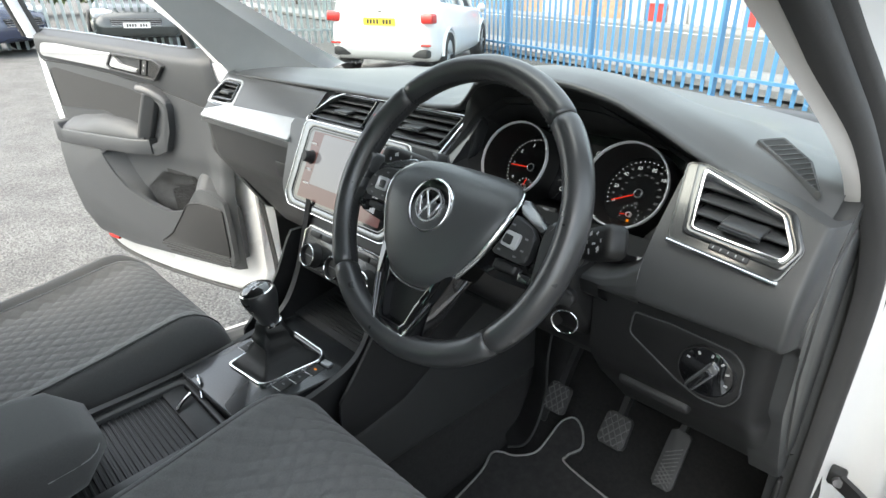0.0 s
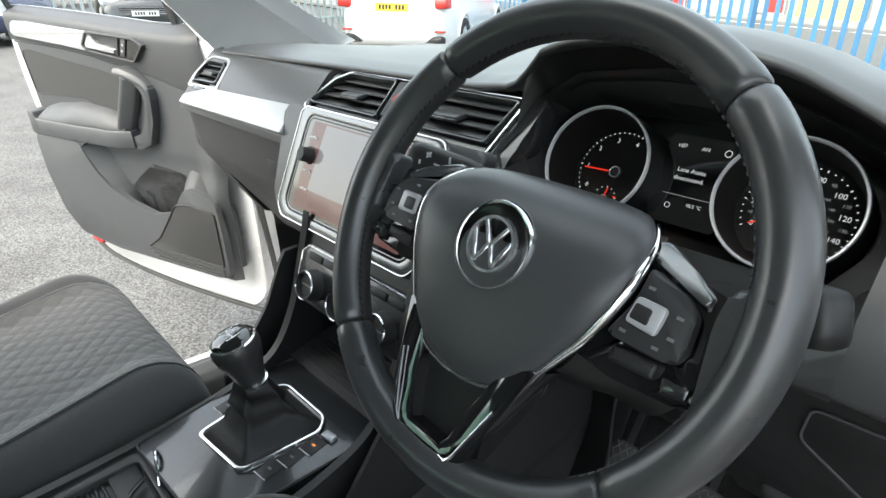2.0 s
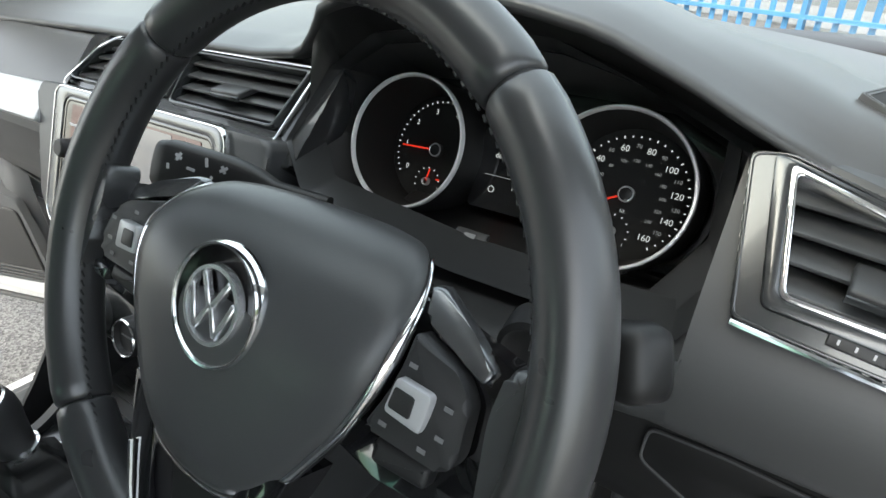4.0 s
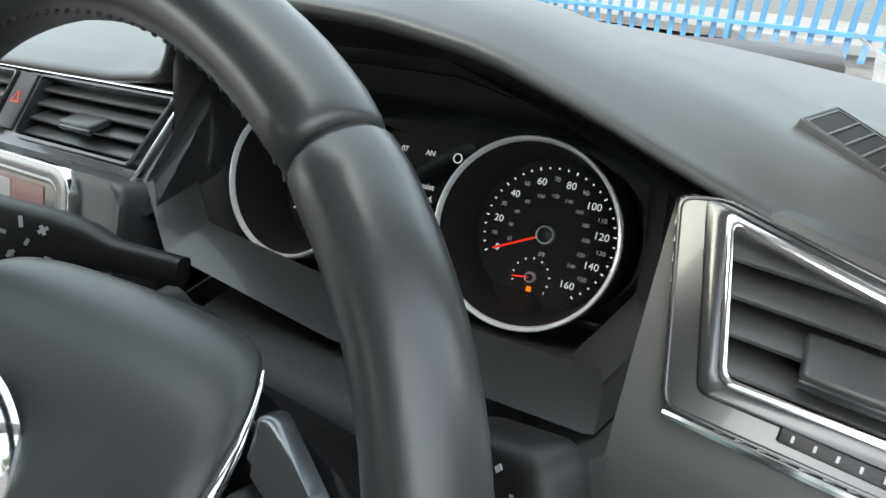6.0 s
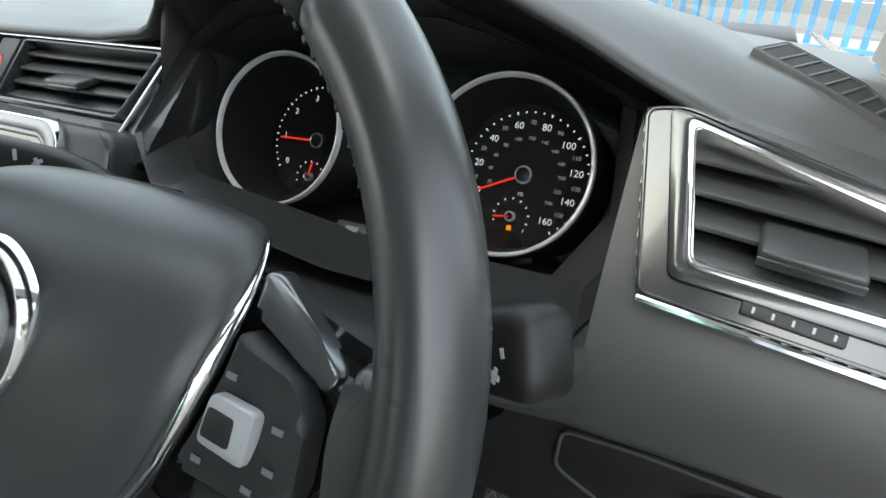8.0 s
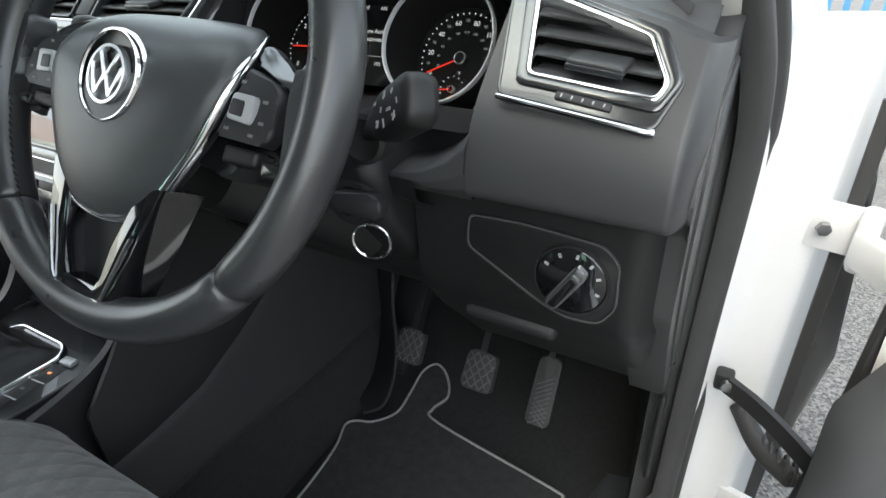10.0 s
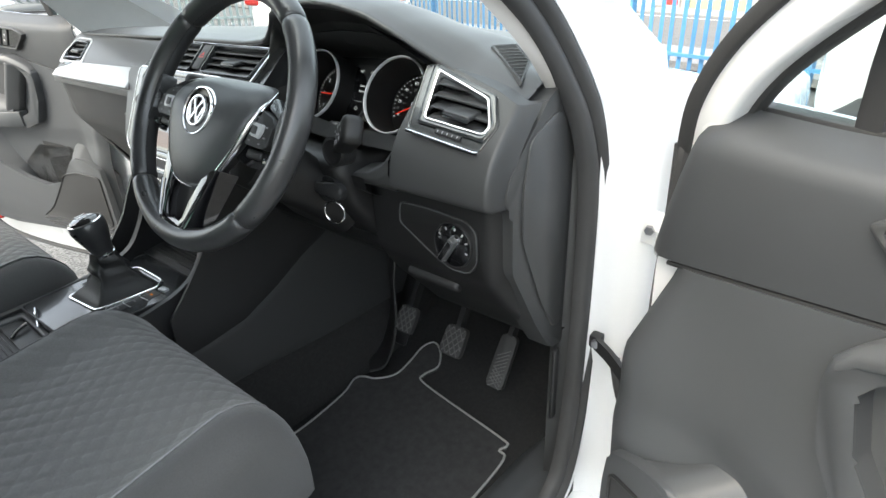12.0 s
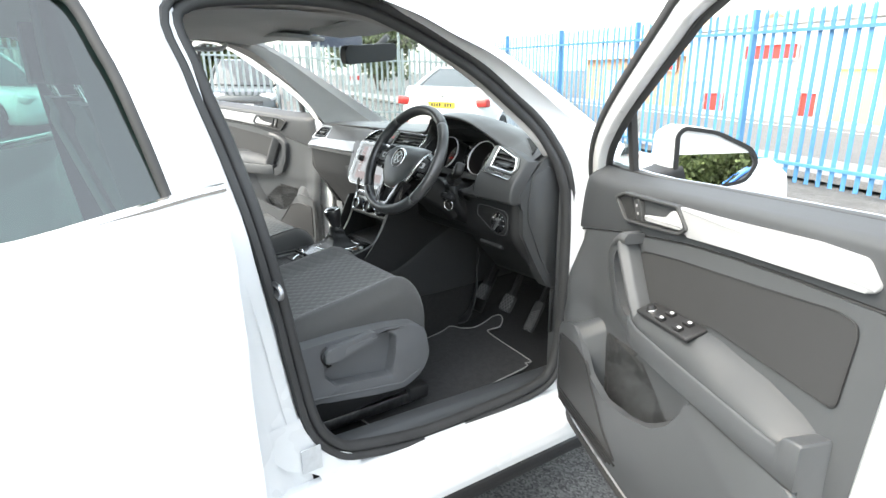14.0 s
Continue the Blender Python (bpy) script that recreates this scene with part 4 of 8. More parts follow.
def spoke_side(s):
    """One side spoke: bridge, button pod, silver key block, rocker below."""
    mm = WM @ Matrix.Diagonal((s, 1, 1, 1))
    br = [(0.070, 0.040), (0.112, 0.030), (0.145, 0.024), (0.158, 0.014), (0.158, -0.034), (0.146, -0.044), (0.100, -0.048), (0.066, -0.045)]
    def sagged(poly, rad, d0, d1, bev):
        """A plate that falls away with the shoulder of the cover."""
        bm = prism(bmesh.new(), rounded(poly, rad, 3), d0, d1, Matrix(), bev, 3)
        for v in bm.verts:
            v.co.z -= 0.9 * fall(v.co.y)
        bm.transform(mm)
        return bm
    sp = part("spoke", sagged(br, 0.006, -0.026, -0.010, 0.004), M_PIANO, sw, "gloss black side spoke")
    pod = [(0.0965, 0.025), (0.125, 0.0165), (0.1345, 0.008), (0.1375, -0.014), (0.1335, -0.0225), (0.0935, -0.0225), (0.0900, -0.0205), (0.0985, 0.0)]
    part("button_pod", sagged(pod, 0.004, -0.010, 0.001, 0.003), M_KNEE, sp, "dark grey button pad")
    part("key_block", prism(bmesh.new(), rounded([(0.0985, -0.0105), (0.119, -0.012), (0.1195, 0.006), (0.1005, 0.0065)], 0.003, 3), -0.002, 0.0030, mm, 0.0015), M_SILVER, sp, "silver key block")
    part("key_centre", prism(bmesh.new(), rounded([(0.1005, -0.0075), (0.1125, -0.008), (0.1125, 0.002), (0.1015, 0.0025)], 0.0015, 2), 0.001, 0.0036, mm, 0.0006), M_DARK, sp, "black centre key")
    for x, y in ((0.106, 0.0135), (0.1275, 0.004), (0.1275, -0.009), (0.100, -0.0165), (0.1215, -0.0175)):
        part("key_mark", box(bmesh.new(), (0.0042, 0.0020, 0.0004), mm @ pose(x, y, 0.0014)), M_GREYPR, sp)
    part("rocker", prism(bmesh.new(), rounded([(0.096, -0.038), (0.126, -0.036), (0.126, -0.0255), (0.096, -0.026)], 0.003, 3), -0.018, -0.003, mm, 0.003, 3), M_DARK, sp, "black rocker under the pad")
    wd = prism(bmesh.new(), rounded([(0.0880, 0.0420), (0.0945, 0.0440), (0.1210, 0.0315), (0.1365, 0.0215), (0.1330, 0.0145), (0.1150, 0.0225), (0.0960, 0.0290)], 0.003, 2), -0.014, -0.006, Matrix(), 0.002)
    for v in wd.verts:
        v.co.z -= 0.75 * fall(v.co.y)
    wd.transform(mm)
    part("bright_wedge", wd, M_WEDGE, sp, "satin silver wedge")
    part("silver_foot", prism(bmesh.new(), rounded([(0.130, -0.030), (0.147, -0.030), (0.147, -0.0385), (0.132, -0.040)], 0.002, 2), -0.012, -0.003, mm, 0.002), M_GUNL, sp, "bright metal foot of the spoke")
    gap = rounded([(0.146, 0.034), (0.172, 0.030), (0.176, 0.0), (0.174, -0.040), (0.153, -0.046), (0.149, -0.02), (0.144, 0.010)], 0.008, 4)
    part("leather_root", prism(bmesh.new(), gap, -0.020, 0.002, mm, 0.007, 4), M_LEATH, sp, "leather spoke root", 60)
    return sp


spoke_side(1)
spoke_side(-1)
lsp = [(-0.064, -0.066), (0.064, -0.066), (0.048, -0.118), (0.038, -0.150), (0.030, -0.166), (-0.030, -0.166), (-0.038, -0.150), (-0.048, -0.118)]
lsi = [(-0.036, -0.084), (0.036, -0.084), (0.027, -0.116), (0.020, -0.140), (0.016, -0.146), (-0.016, -0.146), (-0.020, -0.140), (-0.027, -0.116)]
ls = part("lower_spoke", frame_of(bmesh.new(), lsp, lsi, -0.026, 0.008, WM, 0.004), M_PIANO, sw, "gloss black lower spoke")
part("spoke_inset", prism(bmesh.new(), lsi, -0.026, -0.006, WM), M_DEEP, ls, "dark inset of the lower spoke")
for s in (1, -1):
    part("chrome_line", tube(bmesh.new(), [WM @ V((s * x, y, z)) for x, y, z in ((0.048, -0.104, 0.010), (0.040, -0.126, 0.010), (0.031, -0.150, 0.009), (0.026, -0.156, 0.008), (0.012, -0.156, 0.006))], 0.0015, 6), M_CHROME, ls, "chrome line")
part("hub_back", lathe(bmesh.new(), [(0, -0.02), (0.046, -0.02), (0.05, -0.03), (0.05, -0.06), (0.045, -0.075), (0, -0.075)], WM, 36), M_DARK, sw)

# ---- steering column with stalks and ignition ----
col = thing("steering_column", (0.363, 0.12, 1.05), "black steering column shroud with stalks and ignition lock", "steering column")
WZ = WM.to_3x3() @ V((0, 0, 1))


def shroud_ring(d, w, h0, h1):
    pr = rounded([(-w, h0), (-w * 0.85, h1), (w * 0.85, h1), (w, h0), (w * 0.75, h0 - 0.05), (-w * 0.75, h0 - 0.05)], 0.02, 4)
    return [WM @ V((x, y, -d)) for x, y in pr]


bm = bmesh.new()
loft(bm, [shroud_ring(0.055, 0.062, -0.03, 0.006), shroud_ring(0.08, 0.075, -0.035, 0.006), shroud_ring(0.14, 0.090, -0.04, -0.010), shroud_ring(0.20, 0.10, -0.05, -0.035), shroud_ring(0.23, 0.10, -0.06, -0.05)])
# Darkened in colour for the shade the hood throws on it.
part("shroud", bm, M_DEEP, col, "column shroud darkened for hood shade", 50)
bm = bmesh.new()
rings = []
for z, yf, k in ((0.905, 0.225, 0.90), (0.915, 0.206, 0.95), (0.95, 0.168, 0.98), (1.0, 0.130, 1.0), (1.04, 0.116, 1.0), (1.062, 0.112, 0.99), (1.072, 0.120, 0.95), (1.076, 0.14, 0.9)):
    w = 0.112 * k
    rings.append([V((0.363 + x, y, z)) for x, y in rounded([(-w, yf + 0.012), (-w * 0.86, yf), (w * 0.86, yf), (w, yf + 0.012), (w, 0.30), (-w, 0.30)], 0.016, 4)])
loft(bm, rings)
part("lower_shroud", bm, M_LOW, col, "dark grey column cover, partly darkened for shade", 50)


def stalk(a, b, label):
    bm = bmesh.new()
    a, b = V(a), V(b)
    d = (b - a).normalized()
    m = axes(a, d, WZ - d * WZ.dot(d))
    L = (b - a).length
    rings = []
    for t, w, h in ((0, 0.009, 0.008), (0.3, 0.010, 0.009), (0.42, 0.016, 0.011), (0.55, 0.019, 0.013), (0.9, 0.020, 0.014), (0.97, 0.0175, 0.0125), (1.0, 0.010, 0.007)):
        rings.append([m @ V((t * L, y, z)) for y, z in rounded([(-w, -h), (w, -h), (w, h), (-w, h)], min(w, h) * 0.75, 4)])
    loft(bm, rings)
    st = part("stalk", bm, M_DEEP, col, label, 50)
    bm = bmesh.new()
    for i, (u, v) in enumerate(((0.52, 0.008), (0.56, -0.008), (0.62, 0.001), (0.66, -0.010), (0.68, 0.010), (0.74, -0.002), (0.80, 0.009), (0.82, -0.009), (0.87, 0.0))):
        box(bm, (0.0068 if i % 2 else 0.0042, 0.0022, 0.0005), m @ pose(u * L, v, 0.0139, 0, 0, 35 * i))
        if i % 3 == 1:
            box(bm, (0.0022, 0.0060, 0.0005), m @ pose(u * L, v, 0.0141, 0, 0, 35 * i))
    part("print", bm, M_MARK, st, "white printed symbols")
    return st


stalk((0.458, 0.130, 1.085), (0.546, 0.088, 1.138), "black wiper stalk")
stalk((0.29, 0.135, 1.128), (0.158, 0.088, 1.156), "black indicator stalk")
for sx in (0.468, 0.268):
    part("stalk_socket", lathe(bmesh.new(), [(0, 0.004), (0.014, 0.004), (0.017, 0.006), (0.021, 0.004), (0.022, -0.02)], axes((sx, 0.118, 1.088), (1, 0, 0), (0.1 if sx > 0.4 else -0.1, -1, 0.1)), 28), M_DARK, col, "round stalk socket")
IG = axes((0.450, 0.114, 1.031), (1, 0, 0), (0.15, -0.95, 0.25))
part("ignition_lock", lathe(bmesh.new(), [(0, 0.004), (0.011, 0.004), (0.013, 0.006), (0.018, 0.006), (0.021, 0.0), (0.022, -0.03)], IG, 32), M_DARK, col, "black ignition lock", 40)
key = thing("car_key", (0.452, 0.10, 1.026), "black car key with steel ring in the ignition", "key")
bm = bmesh.new()
prism(bm, rounded([(-0.012, -0.006), (0.034, -0.010), (0.038, 0.004), (0.03, 0.013), (-0.012, 0.010)], 0.005, 3), 0.006, 0.020, IG, 0.003, 2)
part("key_head", bm, M_DARK, key, "black key head")
kc = V((0.487, 0.088, 1.012))
part("key_ring", tube(bmesh.new(), [kc + V((0.016 * math.cos(a), 0.004 * math.cos(a), 0.016 * math.sin(a))) for a in [2 * math.pi * i / 36 for i in range(36)]], 0.0013, 8, True), M_CHROME, key, "steel split ring")

# ---- light switch ----
LM = axes((0.636, 0.1675, 0.974), (1, 0, 0), (0.0, -0.99, 0.05))
lsw = thing("light_switch", LM.translation, "round rotary headlight switch in a dark panel", "light switch")
pan = [(-0.100, 0.039), (-0.102, 0.006), (-0.033, -0.0315), (-0.004, -0.0425), (0.026, -0.040), (0.039, -0.020), (0.037, 0.022), (0.022, 0.036), (-0.05, 0.041)]
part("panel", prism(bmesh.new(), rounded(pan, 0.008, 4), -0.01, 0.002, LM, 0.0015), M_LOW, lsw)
# Paler foam colour stands in for the highlight along the panel's groove.
part("groove", frame_of(bmesh.new(), rounded(pan, 0.008, 4), rounded(inset(pan, 0.002), 0.007, 4), 0.0015, 0.0036, LM, 0.0006), M_PAD, lsw)
LD = LM @ pose(-0.002, -0.003, 0)
part("dial_plate", lathe(bmesh.new(), [(0, 0.005), (0.0295, 0.005), (0.0315, 0.0035), (0.033, 0.001)], LD, 40), M_PIANO, lsw, "glossy black round plate")
part("dial_rim", lathe(bmesh.new(), [(0.0312, 0.002), (0.0315, 0.0056), (0.0325, 0.0056), (0.0335, 0.002)], LD, 40), M_DARK, lsw)
kn = part("knob", prism(bmesh.new(), rounded([(-0.020, -0.0055), (0.020, -0.0055), (0.0215, 0.0055), (-0.0215, 0.0055)], 0.004, 3), 0.004, 0.021, LD @ pose(-0.001, -0.003, 0, 0, 0, 58), 0.003, 3), M_PAD, lsw, "dark grey grip knob")
part("knob_cap", prism(bmesh.new(), rounded([(-0.017, -0.0036), (0.0155, -0.0036), (0.0165, 0.0036), (-0.018, 0.0036)], 0.003, 3), 0.020, 0.0216, LD @ pose(-0.001, -0.003, 0, 0, 0, 58), 0.0005), M_PIANO, kn)
part("knob_end", box(bmesh.new(), (0.003, 0.0085, 0.0012), LD @ pose(-0.001, -0.003, 0, 0, 0, 58) @ pose(0.0178, 0, 0.0212), 0.0004), M_CHROME, kn)
part("knob_trim", frame_of(bmesh.new(), rounded([(-0.0216, -0.0068), (0.0216, -0.0068), (0.0232, 0.0068), (-0.0232, 0.0068)], 0.004, 3), rounded([(-0.020, -0.0055), (0.020, -0.0055), (0.0215, 0.0055), (-0.0215, 0.0055)], 0.004, 3), 0.006, 0.012, LD @ pose(-0.001, -0.003, 0, 0, 0, 58)), M_CHROME, kn)
for a in (150, 115, 80, 48, 20, -15):
    part("symbol", box(bmesh.new(), (0.0042, 0.0024, 0.0004), LD @ pose(0.025 * math.cos(radians(a)), 0.025 * math.sin(radians(a)), 0.0054, 0, 0, a)), M_MARK, lsw)
bm = bmesh.new()
box(bm, (0.10, 0.022, 0.02), axes((0.565, 0.203, 0.880), (1, 0, -0.05), (0, -0.77, -0.64)), 0.008, 3)
part("tray_pull", bm, M_DARK, dash, "recessed tray pull")

# ---- top defroster vent at the pillar ----
def pad_at(x, y):
    """The point of the top pad over (x, y)."""
    zl, yl = lip(x)
    yf = 0.84 - 0.22 * (x / 0.7) ** 2
    return V(pad_point((x + 0.70) / 1.40, 0.72 * min(1, (y - yf) / (yl - yf))))


dq = [pad_at(x, y) for x, y in ((0.590, 0.318), (0.608, 0.356), (0.653, 0.322), (0.681, 0.252))]
dn = (dq[2] - dq[0]).cross(dq[1] - dq[3]).normalized()
dm = axes(dq[0] + dn * (max((q - dq[0]).dot(dn) for q in dq) + 0.0027), dq[3] - dq[0], dn)
dv = thing("defroster_vent", dm.translation, "slim side window vent with near-black plate for the shade in the slots on the dashboard top", "air vent")
dpo = [tuple((dm.inverted() @ p).xy) for p in dq]
if dpo[1][1] * dpo[3][0] > 0:
    dpo = dpo[::-1]
part("rim", frame_of(bmesh.new(), rounded(dpo, 0.003), rounded(inset(dpo, 0.0016), 0.002), -0.006, 0.0018, dm, 0.0005), M_PAD, dv, "dark grey rim")
part("rim_groove", frame_of(bmesh.new(), rounded(inset(dpo, 0.0015), 0.002), rounded(inset(dpo, 0.0023), 0.002), 0.0004, 0.0020, dm), M_DARK, dv)
# Shallow plate coloured near-black in place of shaded depth between slats.
part("well", prism(bmesh.new(), rounded(inset(dpo, 0.0042), 0.0015), -0.004, 0.0012, dm), M_BLACK, dv, "near-black plate for the shade in the slots")
inn = inset(dpo, 0.0040)
part("inner_rim", frame_of(bmesh.new(), rounded(inset(dpo, 0.0023), 0.002), rounded(inn, 0.0015), -0.004, 0.0016, dm), M_PAD, dv)
e1, e3 = (dm.inverted() @ dq[1]).xy, (dm.inverted() @ dq[3]).xy
for i in range(1, 10):
    a = V(e3) * (0.06 + 0.86 * i / 10)
    xs = []
    for (ax, ay), (bx, by) in zip(inn, inn[1:] + inn[:1]):
        den = e1.x * (by - ay) - e1.y * (bx - ax)
        if abs(den) > 1e-9:
            q = ((ax - a.x) * (by - ay) - (ay - a.y) * (bx - ax)) / den
            w = ((ax - a.x) * e1.y - (ay - a.y) * e1.x) / den
            if 0 <= w <= 1:
                xs.append(q)
    if len(xs) >= 2:
        p, q = a + e1 * min(xs), a + e1 * max(xs)
        part("slat", box(bmesh.new(), ((q - p).length + 0.001, 0.0019, 0.002), dm @ pose((p.x + q.x) / 2, (p.y + q.y) / 2, 0.0012, 0, 0, math.degrees(math.atan2(e1.y, e1.x))), 0.0006, 1), M_PAD, dv)

# ---- centre console ----
con = thing("centre_console", (0.02, -0.2, 0.42), "dark centre console between the front seats", "console")


def console_side(s):
    top = curve([(-0.80, 0.80), (-0.45, 0.79), (-0.2, 0.785), (-0.02, 0.805), (0.045, 0.86), (0.085, 0.96), (0.105, 1.02)], 5)

    def fn(u, v):
        k = u * (len(top) - 1)
        i = min(int(k), len(top) - 2)
        p = top[i].lerp(top[i + 1], k - i)
        z = p.y + (0.38 - p.y) * v
        x = 0.116 + 0.014 * smooth01(u * 1.2 - 0.2) * (0.4 + 0.6 * v) + 0.028 * v
        return (0.012 + s * x, p.x, z)

    part("side_panel", sheet(bmesh.new(), fn, 48, 14, 0.012), M_KNEE, con, "", 50)

    # knee panel, tunnel panel and carpet below, split along two rising seams
    front = lambda z: lerp(z, [0.38, 0.78, 0.83, 0.87, 0.96, 1.02], [-0.06, -0.05, 0.0, 0.035, 0.08, 0.10])
    seam_b = lambda y: lerp(y, [-0.3, 0.0, 0.084, 0.164, 0.24, 0.40, 0.75], [0.690, 0.703, 0.714, 0.748, 0.788, 0.85, 0.95])
    seam_c = lambda y: lerp(y, [-0.3, 0.08, 0.27, 0.75], [0.612, 0.592, 0.575, 0.56])
    wall_x = lambda z: 0.012 + lerp(z, [0.38, 0.58, 0.71, 0.86, 1.02], [0.168, 0.162, 0.154, 0.146, 0.143])

    def strip_of(lo, hi, out, name, material, label, far=0.72):
        def fn(u, v):
            y0 = front(hi(0) + (lo(0) - hi(0)) * v)
            y = y0 + (far - y0) * u
            z = hi(y) + (lo(y) - hi(y)) * v
            edge = 0.004 * (1 - min(1, min(v, 1 - v) / 0.06)) ** 2
            return (s * (wall_x(z) + out - edge), y, z)
        part(name, sheet(bmesh.new(), fn, 40, 16, 0.006), material, con, label, 50)

    strip_of(seam_b, lambda y: 1.02 if s > 0 else 0.955, 0.006 if s > 0 else -0.012, "knee_panel", M_KNEE, "dark plastic knee panel")
    strip_of(seam_c, lambda y: seam_b(y) - 0.002, 0.001, "tunnel_panel", M_HARD, "dark grey tunnel side panel")
    strip_of(lambda y: 0.385, lambda y: seam_c(y) - 0.002, -0.003, "tunnel_carpet", M_CARPET, "black carpet on the tunnel side")


console_side(1)
console_side(-1)
part("knee_pad_seam", tube(bmesh.new(), curve([(0.1645, -0.04, 0.752), (0.1645, 0.03, 0.763), (0.164, 0.069, 0.789), (0.163, 0.11, 0.83), (0.162, 0.154, 0.877)], 6), 0.0016, 6), M_BLACK, con)
GM = pose(0.008, -0.07, 0.788, 1.5, -1.0, 0)
plate = [(-0.098, -0.125), (0.098, -0.115), (0.118, 0.06), (0.10, 0.12), (-0.10, 0.12), (-0.112, 0.05)]
part("shift_plate", prism(bmesh.new(), rounded(plate, 0.012, 4), -0.02, 0.006, GM, 0.003), M_GUN, con, "gunmetal lacquered shift plate")
part("chrome_line", tube(bmesh.new(), [GM @ V((x, y, 0.006)) for x, y in rounded(plate, 0.012, 4)], 0.0018, 6, True), M_DARK, con)
bf = [(-0.052, -0.062), (0.052, -0.052), (0.068, 0.055), (0.05, 0.074), (-0.05, 0.074), (-0.064, 0.05)]
fr = part("boot_frame", frame_of(bmesh.new(), rounded(bf, 0.012), rounded(inset(bf, 0.005), 0.010), 0.0, 0.012, GM, 0.002), M_CHROME, con, "chrome boot frame")
for i, (x, y) in enumerate(((0.078, 0.035), (0.074, 0.006), (0.070, -0.022), (-0.078, 0.02), (-0.076, -0.008))):
    b = part("switch", box(bmesh.new(), (0.022, 0.026, 0.003), GM @ pose(x, y, 0.0058, 0, 0, 6), 0.0012), M_DARK, con, "small black console switch")
    part("mark", box(bmesh.new(), (0.006, 0.003, 0.0006), GM @ pose(x, y, 0.0075, 0, 0, 6)), M_AMBER if i == 0 else M_GREYPR, b)
    part("divider", box(bmesh.new(), (0.022, 0.0012, 0.0008), GM @ pose(x, y - 0.0142, 0.0066, 0, 0, 6)), M_WHITEPR, b)
part("park_brake_tab", box(bmesh.new(), (0.020, 0.012, 0.006), GM @ pose(0.0815, 0.056, 0.0085, 0, 0, 6), 0.002), M_SILVER, con, "silver parking brake tab")
bm = bmesh.new()
prism(bm, [(-0.115, 0.0), (0.115, 0.0), (0.13, 0.15), (-0.13, 0.15)], -0.002, 0.002, pose(0.012, 0.04, 0.798, 4, 0, 0))
part("cubby_floor", bm, M_RUBBER, con, "ribbed rubber tray floor")
bm = bmesh.new()
for i in range(16):
    box(bm, (0.20, 0.003, 0.003), pose(0.012, 0.055 + 0.008 * i, 0.803 + 0.0006 * i))
part("cubby_ribs", bm, M_RUBBER, con)
part("cubby_back", prism(bmesh.new(), [(-0.14, 0.78), (0.14, 0.78), (0.16, 0.92), (-0.16, 0.92)], 0.0, 0.01, axes((0.012, 0.20, 0), (1, 0, 0), (0, -1, 0))), M_DARK, con)
SH = pose(0.0, -0.325, 0.772, 0, 0, 0)
part("tray_surround", frame_of(bmesh.new(), rounded([(-0.112, -0.30), (0.112, -0.30), (0.105, 0.135), (-0.105, 0.135)], 0.01), rounded([(-0.082, -0.29), (0.082, -0.29), (0.074, 0.125), (-0.074, 0.125)], 0.01), -0.02, 0.006, SH, 0.003), M_HARD, con)
part("roller_shutter", prism(bmesh.new(), [(-0.083, -0.29), (0.083, -0.29), (0.076, 0.126), (-0.076, 0.126)], -0.012, -0.004, SH), M_DARK, con, "black ribbed roller shutter")
bm = bmesh.new()
for i in range(44):
    box(bm, (0.155, 0.0042, 0.003), SH @ pose(0, -0.285 + 0.0085 * i, -0.003), 0.001, 1)
part("shutter_ribs", bm, M_DARK, con)
part("shutter_lip", box(bmesh.new(), (0.15, 0.035, 0.006), SH @ pose(0, 0.105, -0.001), 0.002), M_DARK, con)
ck = thing("chrome_clip", (-0.03, -0.20, 0.785), "small chrome clip standing in the console tray", "clip")
part("loop", tube(bmesh.new(), curve([(-0.062, -0.178, 0.776), (-0.058, -0.180, 0.792), (-0.042, -0.184, 0.797), (-0.022, -0.19, 0.792), (-0.012, -0.195, 0.778)], 6), 0.0022, 8), M_CHROME, ck)
part("leg", tube(bmesh.new(), curve([(-0.03, -0.205, 0.783), (-0.02, -0.225, 0.780), (-0.012, -0.235, 0.776)], 4), 0.0035, 8), M_CHROME, ck)

# ---- gear lever ----
gl = thing("gear_lever", (0.008, -0.06, 0.80), "manual gear lever with black knob and leather gaiter", "gear lever")
base = [GM @ V((x, y, 0.004)) for x, y in rounded(inset(bf, 0.005), 0.010)]
nb = len(base)
ax0, ax1 = V((0.006, -0.05, 0.79)), V((0.006, -0.0612, 0.875))
rings = []
for k in range(15):
    t = k / 14
    c = ax0.lerp(ax1, t)
    ring = []
    for i, b in enumerate(base):
        a = 2 * math.pi * i / nb
        wide = lerp(t, [0, 0.10, 0.3, 0.55, 0.85, 1], [1.0, 0.96, 0.62, 0.45, 0.34, 0.28])
        fold = 0.0045 * math.sin(a * 4 + 6 * t) * math.sin(math.pi * t) + 0.003 * math.sin(t * 19 + a * 2) * math.sin(math.pi * t)
        d = b - ax0
        d.z = 0
        ring.append(c + d * wide + d.normalized() * fold)
    rings.append(ring)
part("gaiter", loft(bmesh.new(), rings, True, True), M_GAITER, gl, "creased black leather gaiter", 70)
KM = axes((0.007, -0.0620, 0.868), (1, 0, 0), (-0.06, -0.18, 0.98)) @ Matrix.Diagonal((1.26, 1.26, 1.06, 1))
part("collar", lathe(bmesh.new(), [(0.013, 0), (0.0155, 0.002), (0.0155, 0.005), (0.013, 0.006)], KM, 28), M_CHROME, gl, "chrome collar")
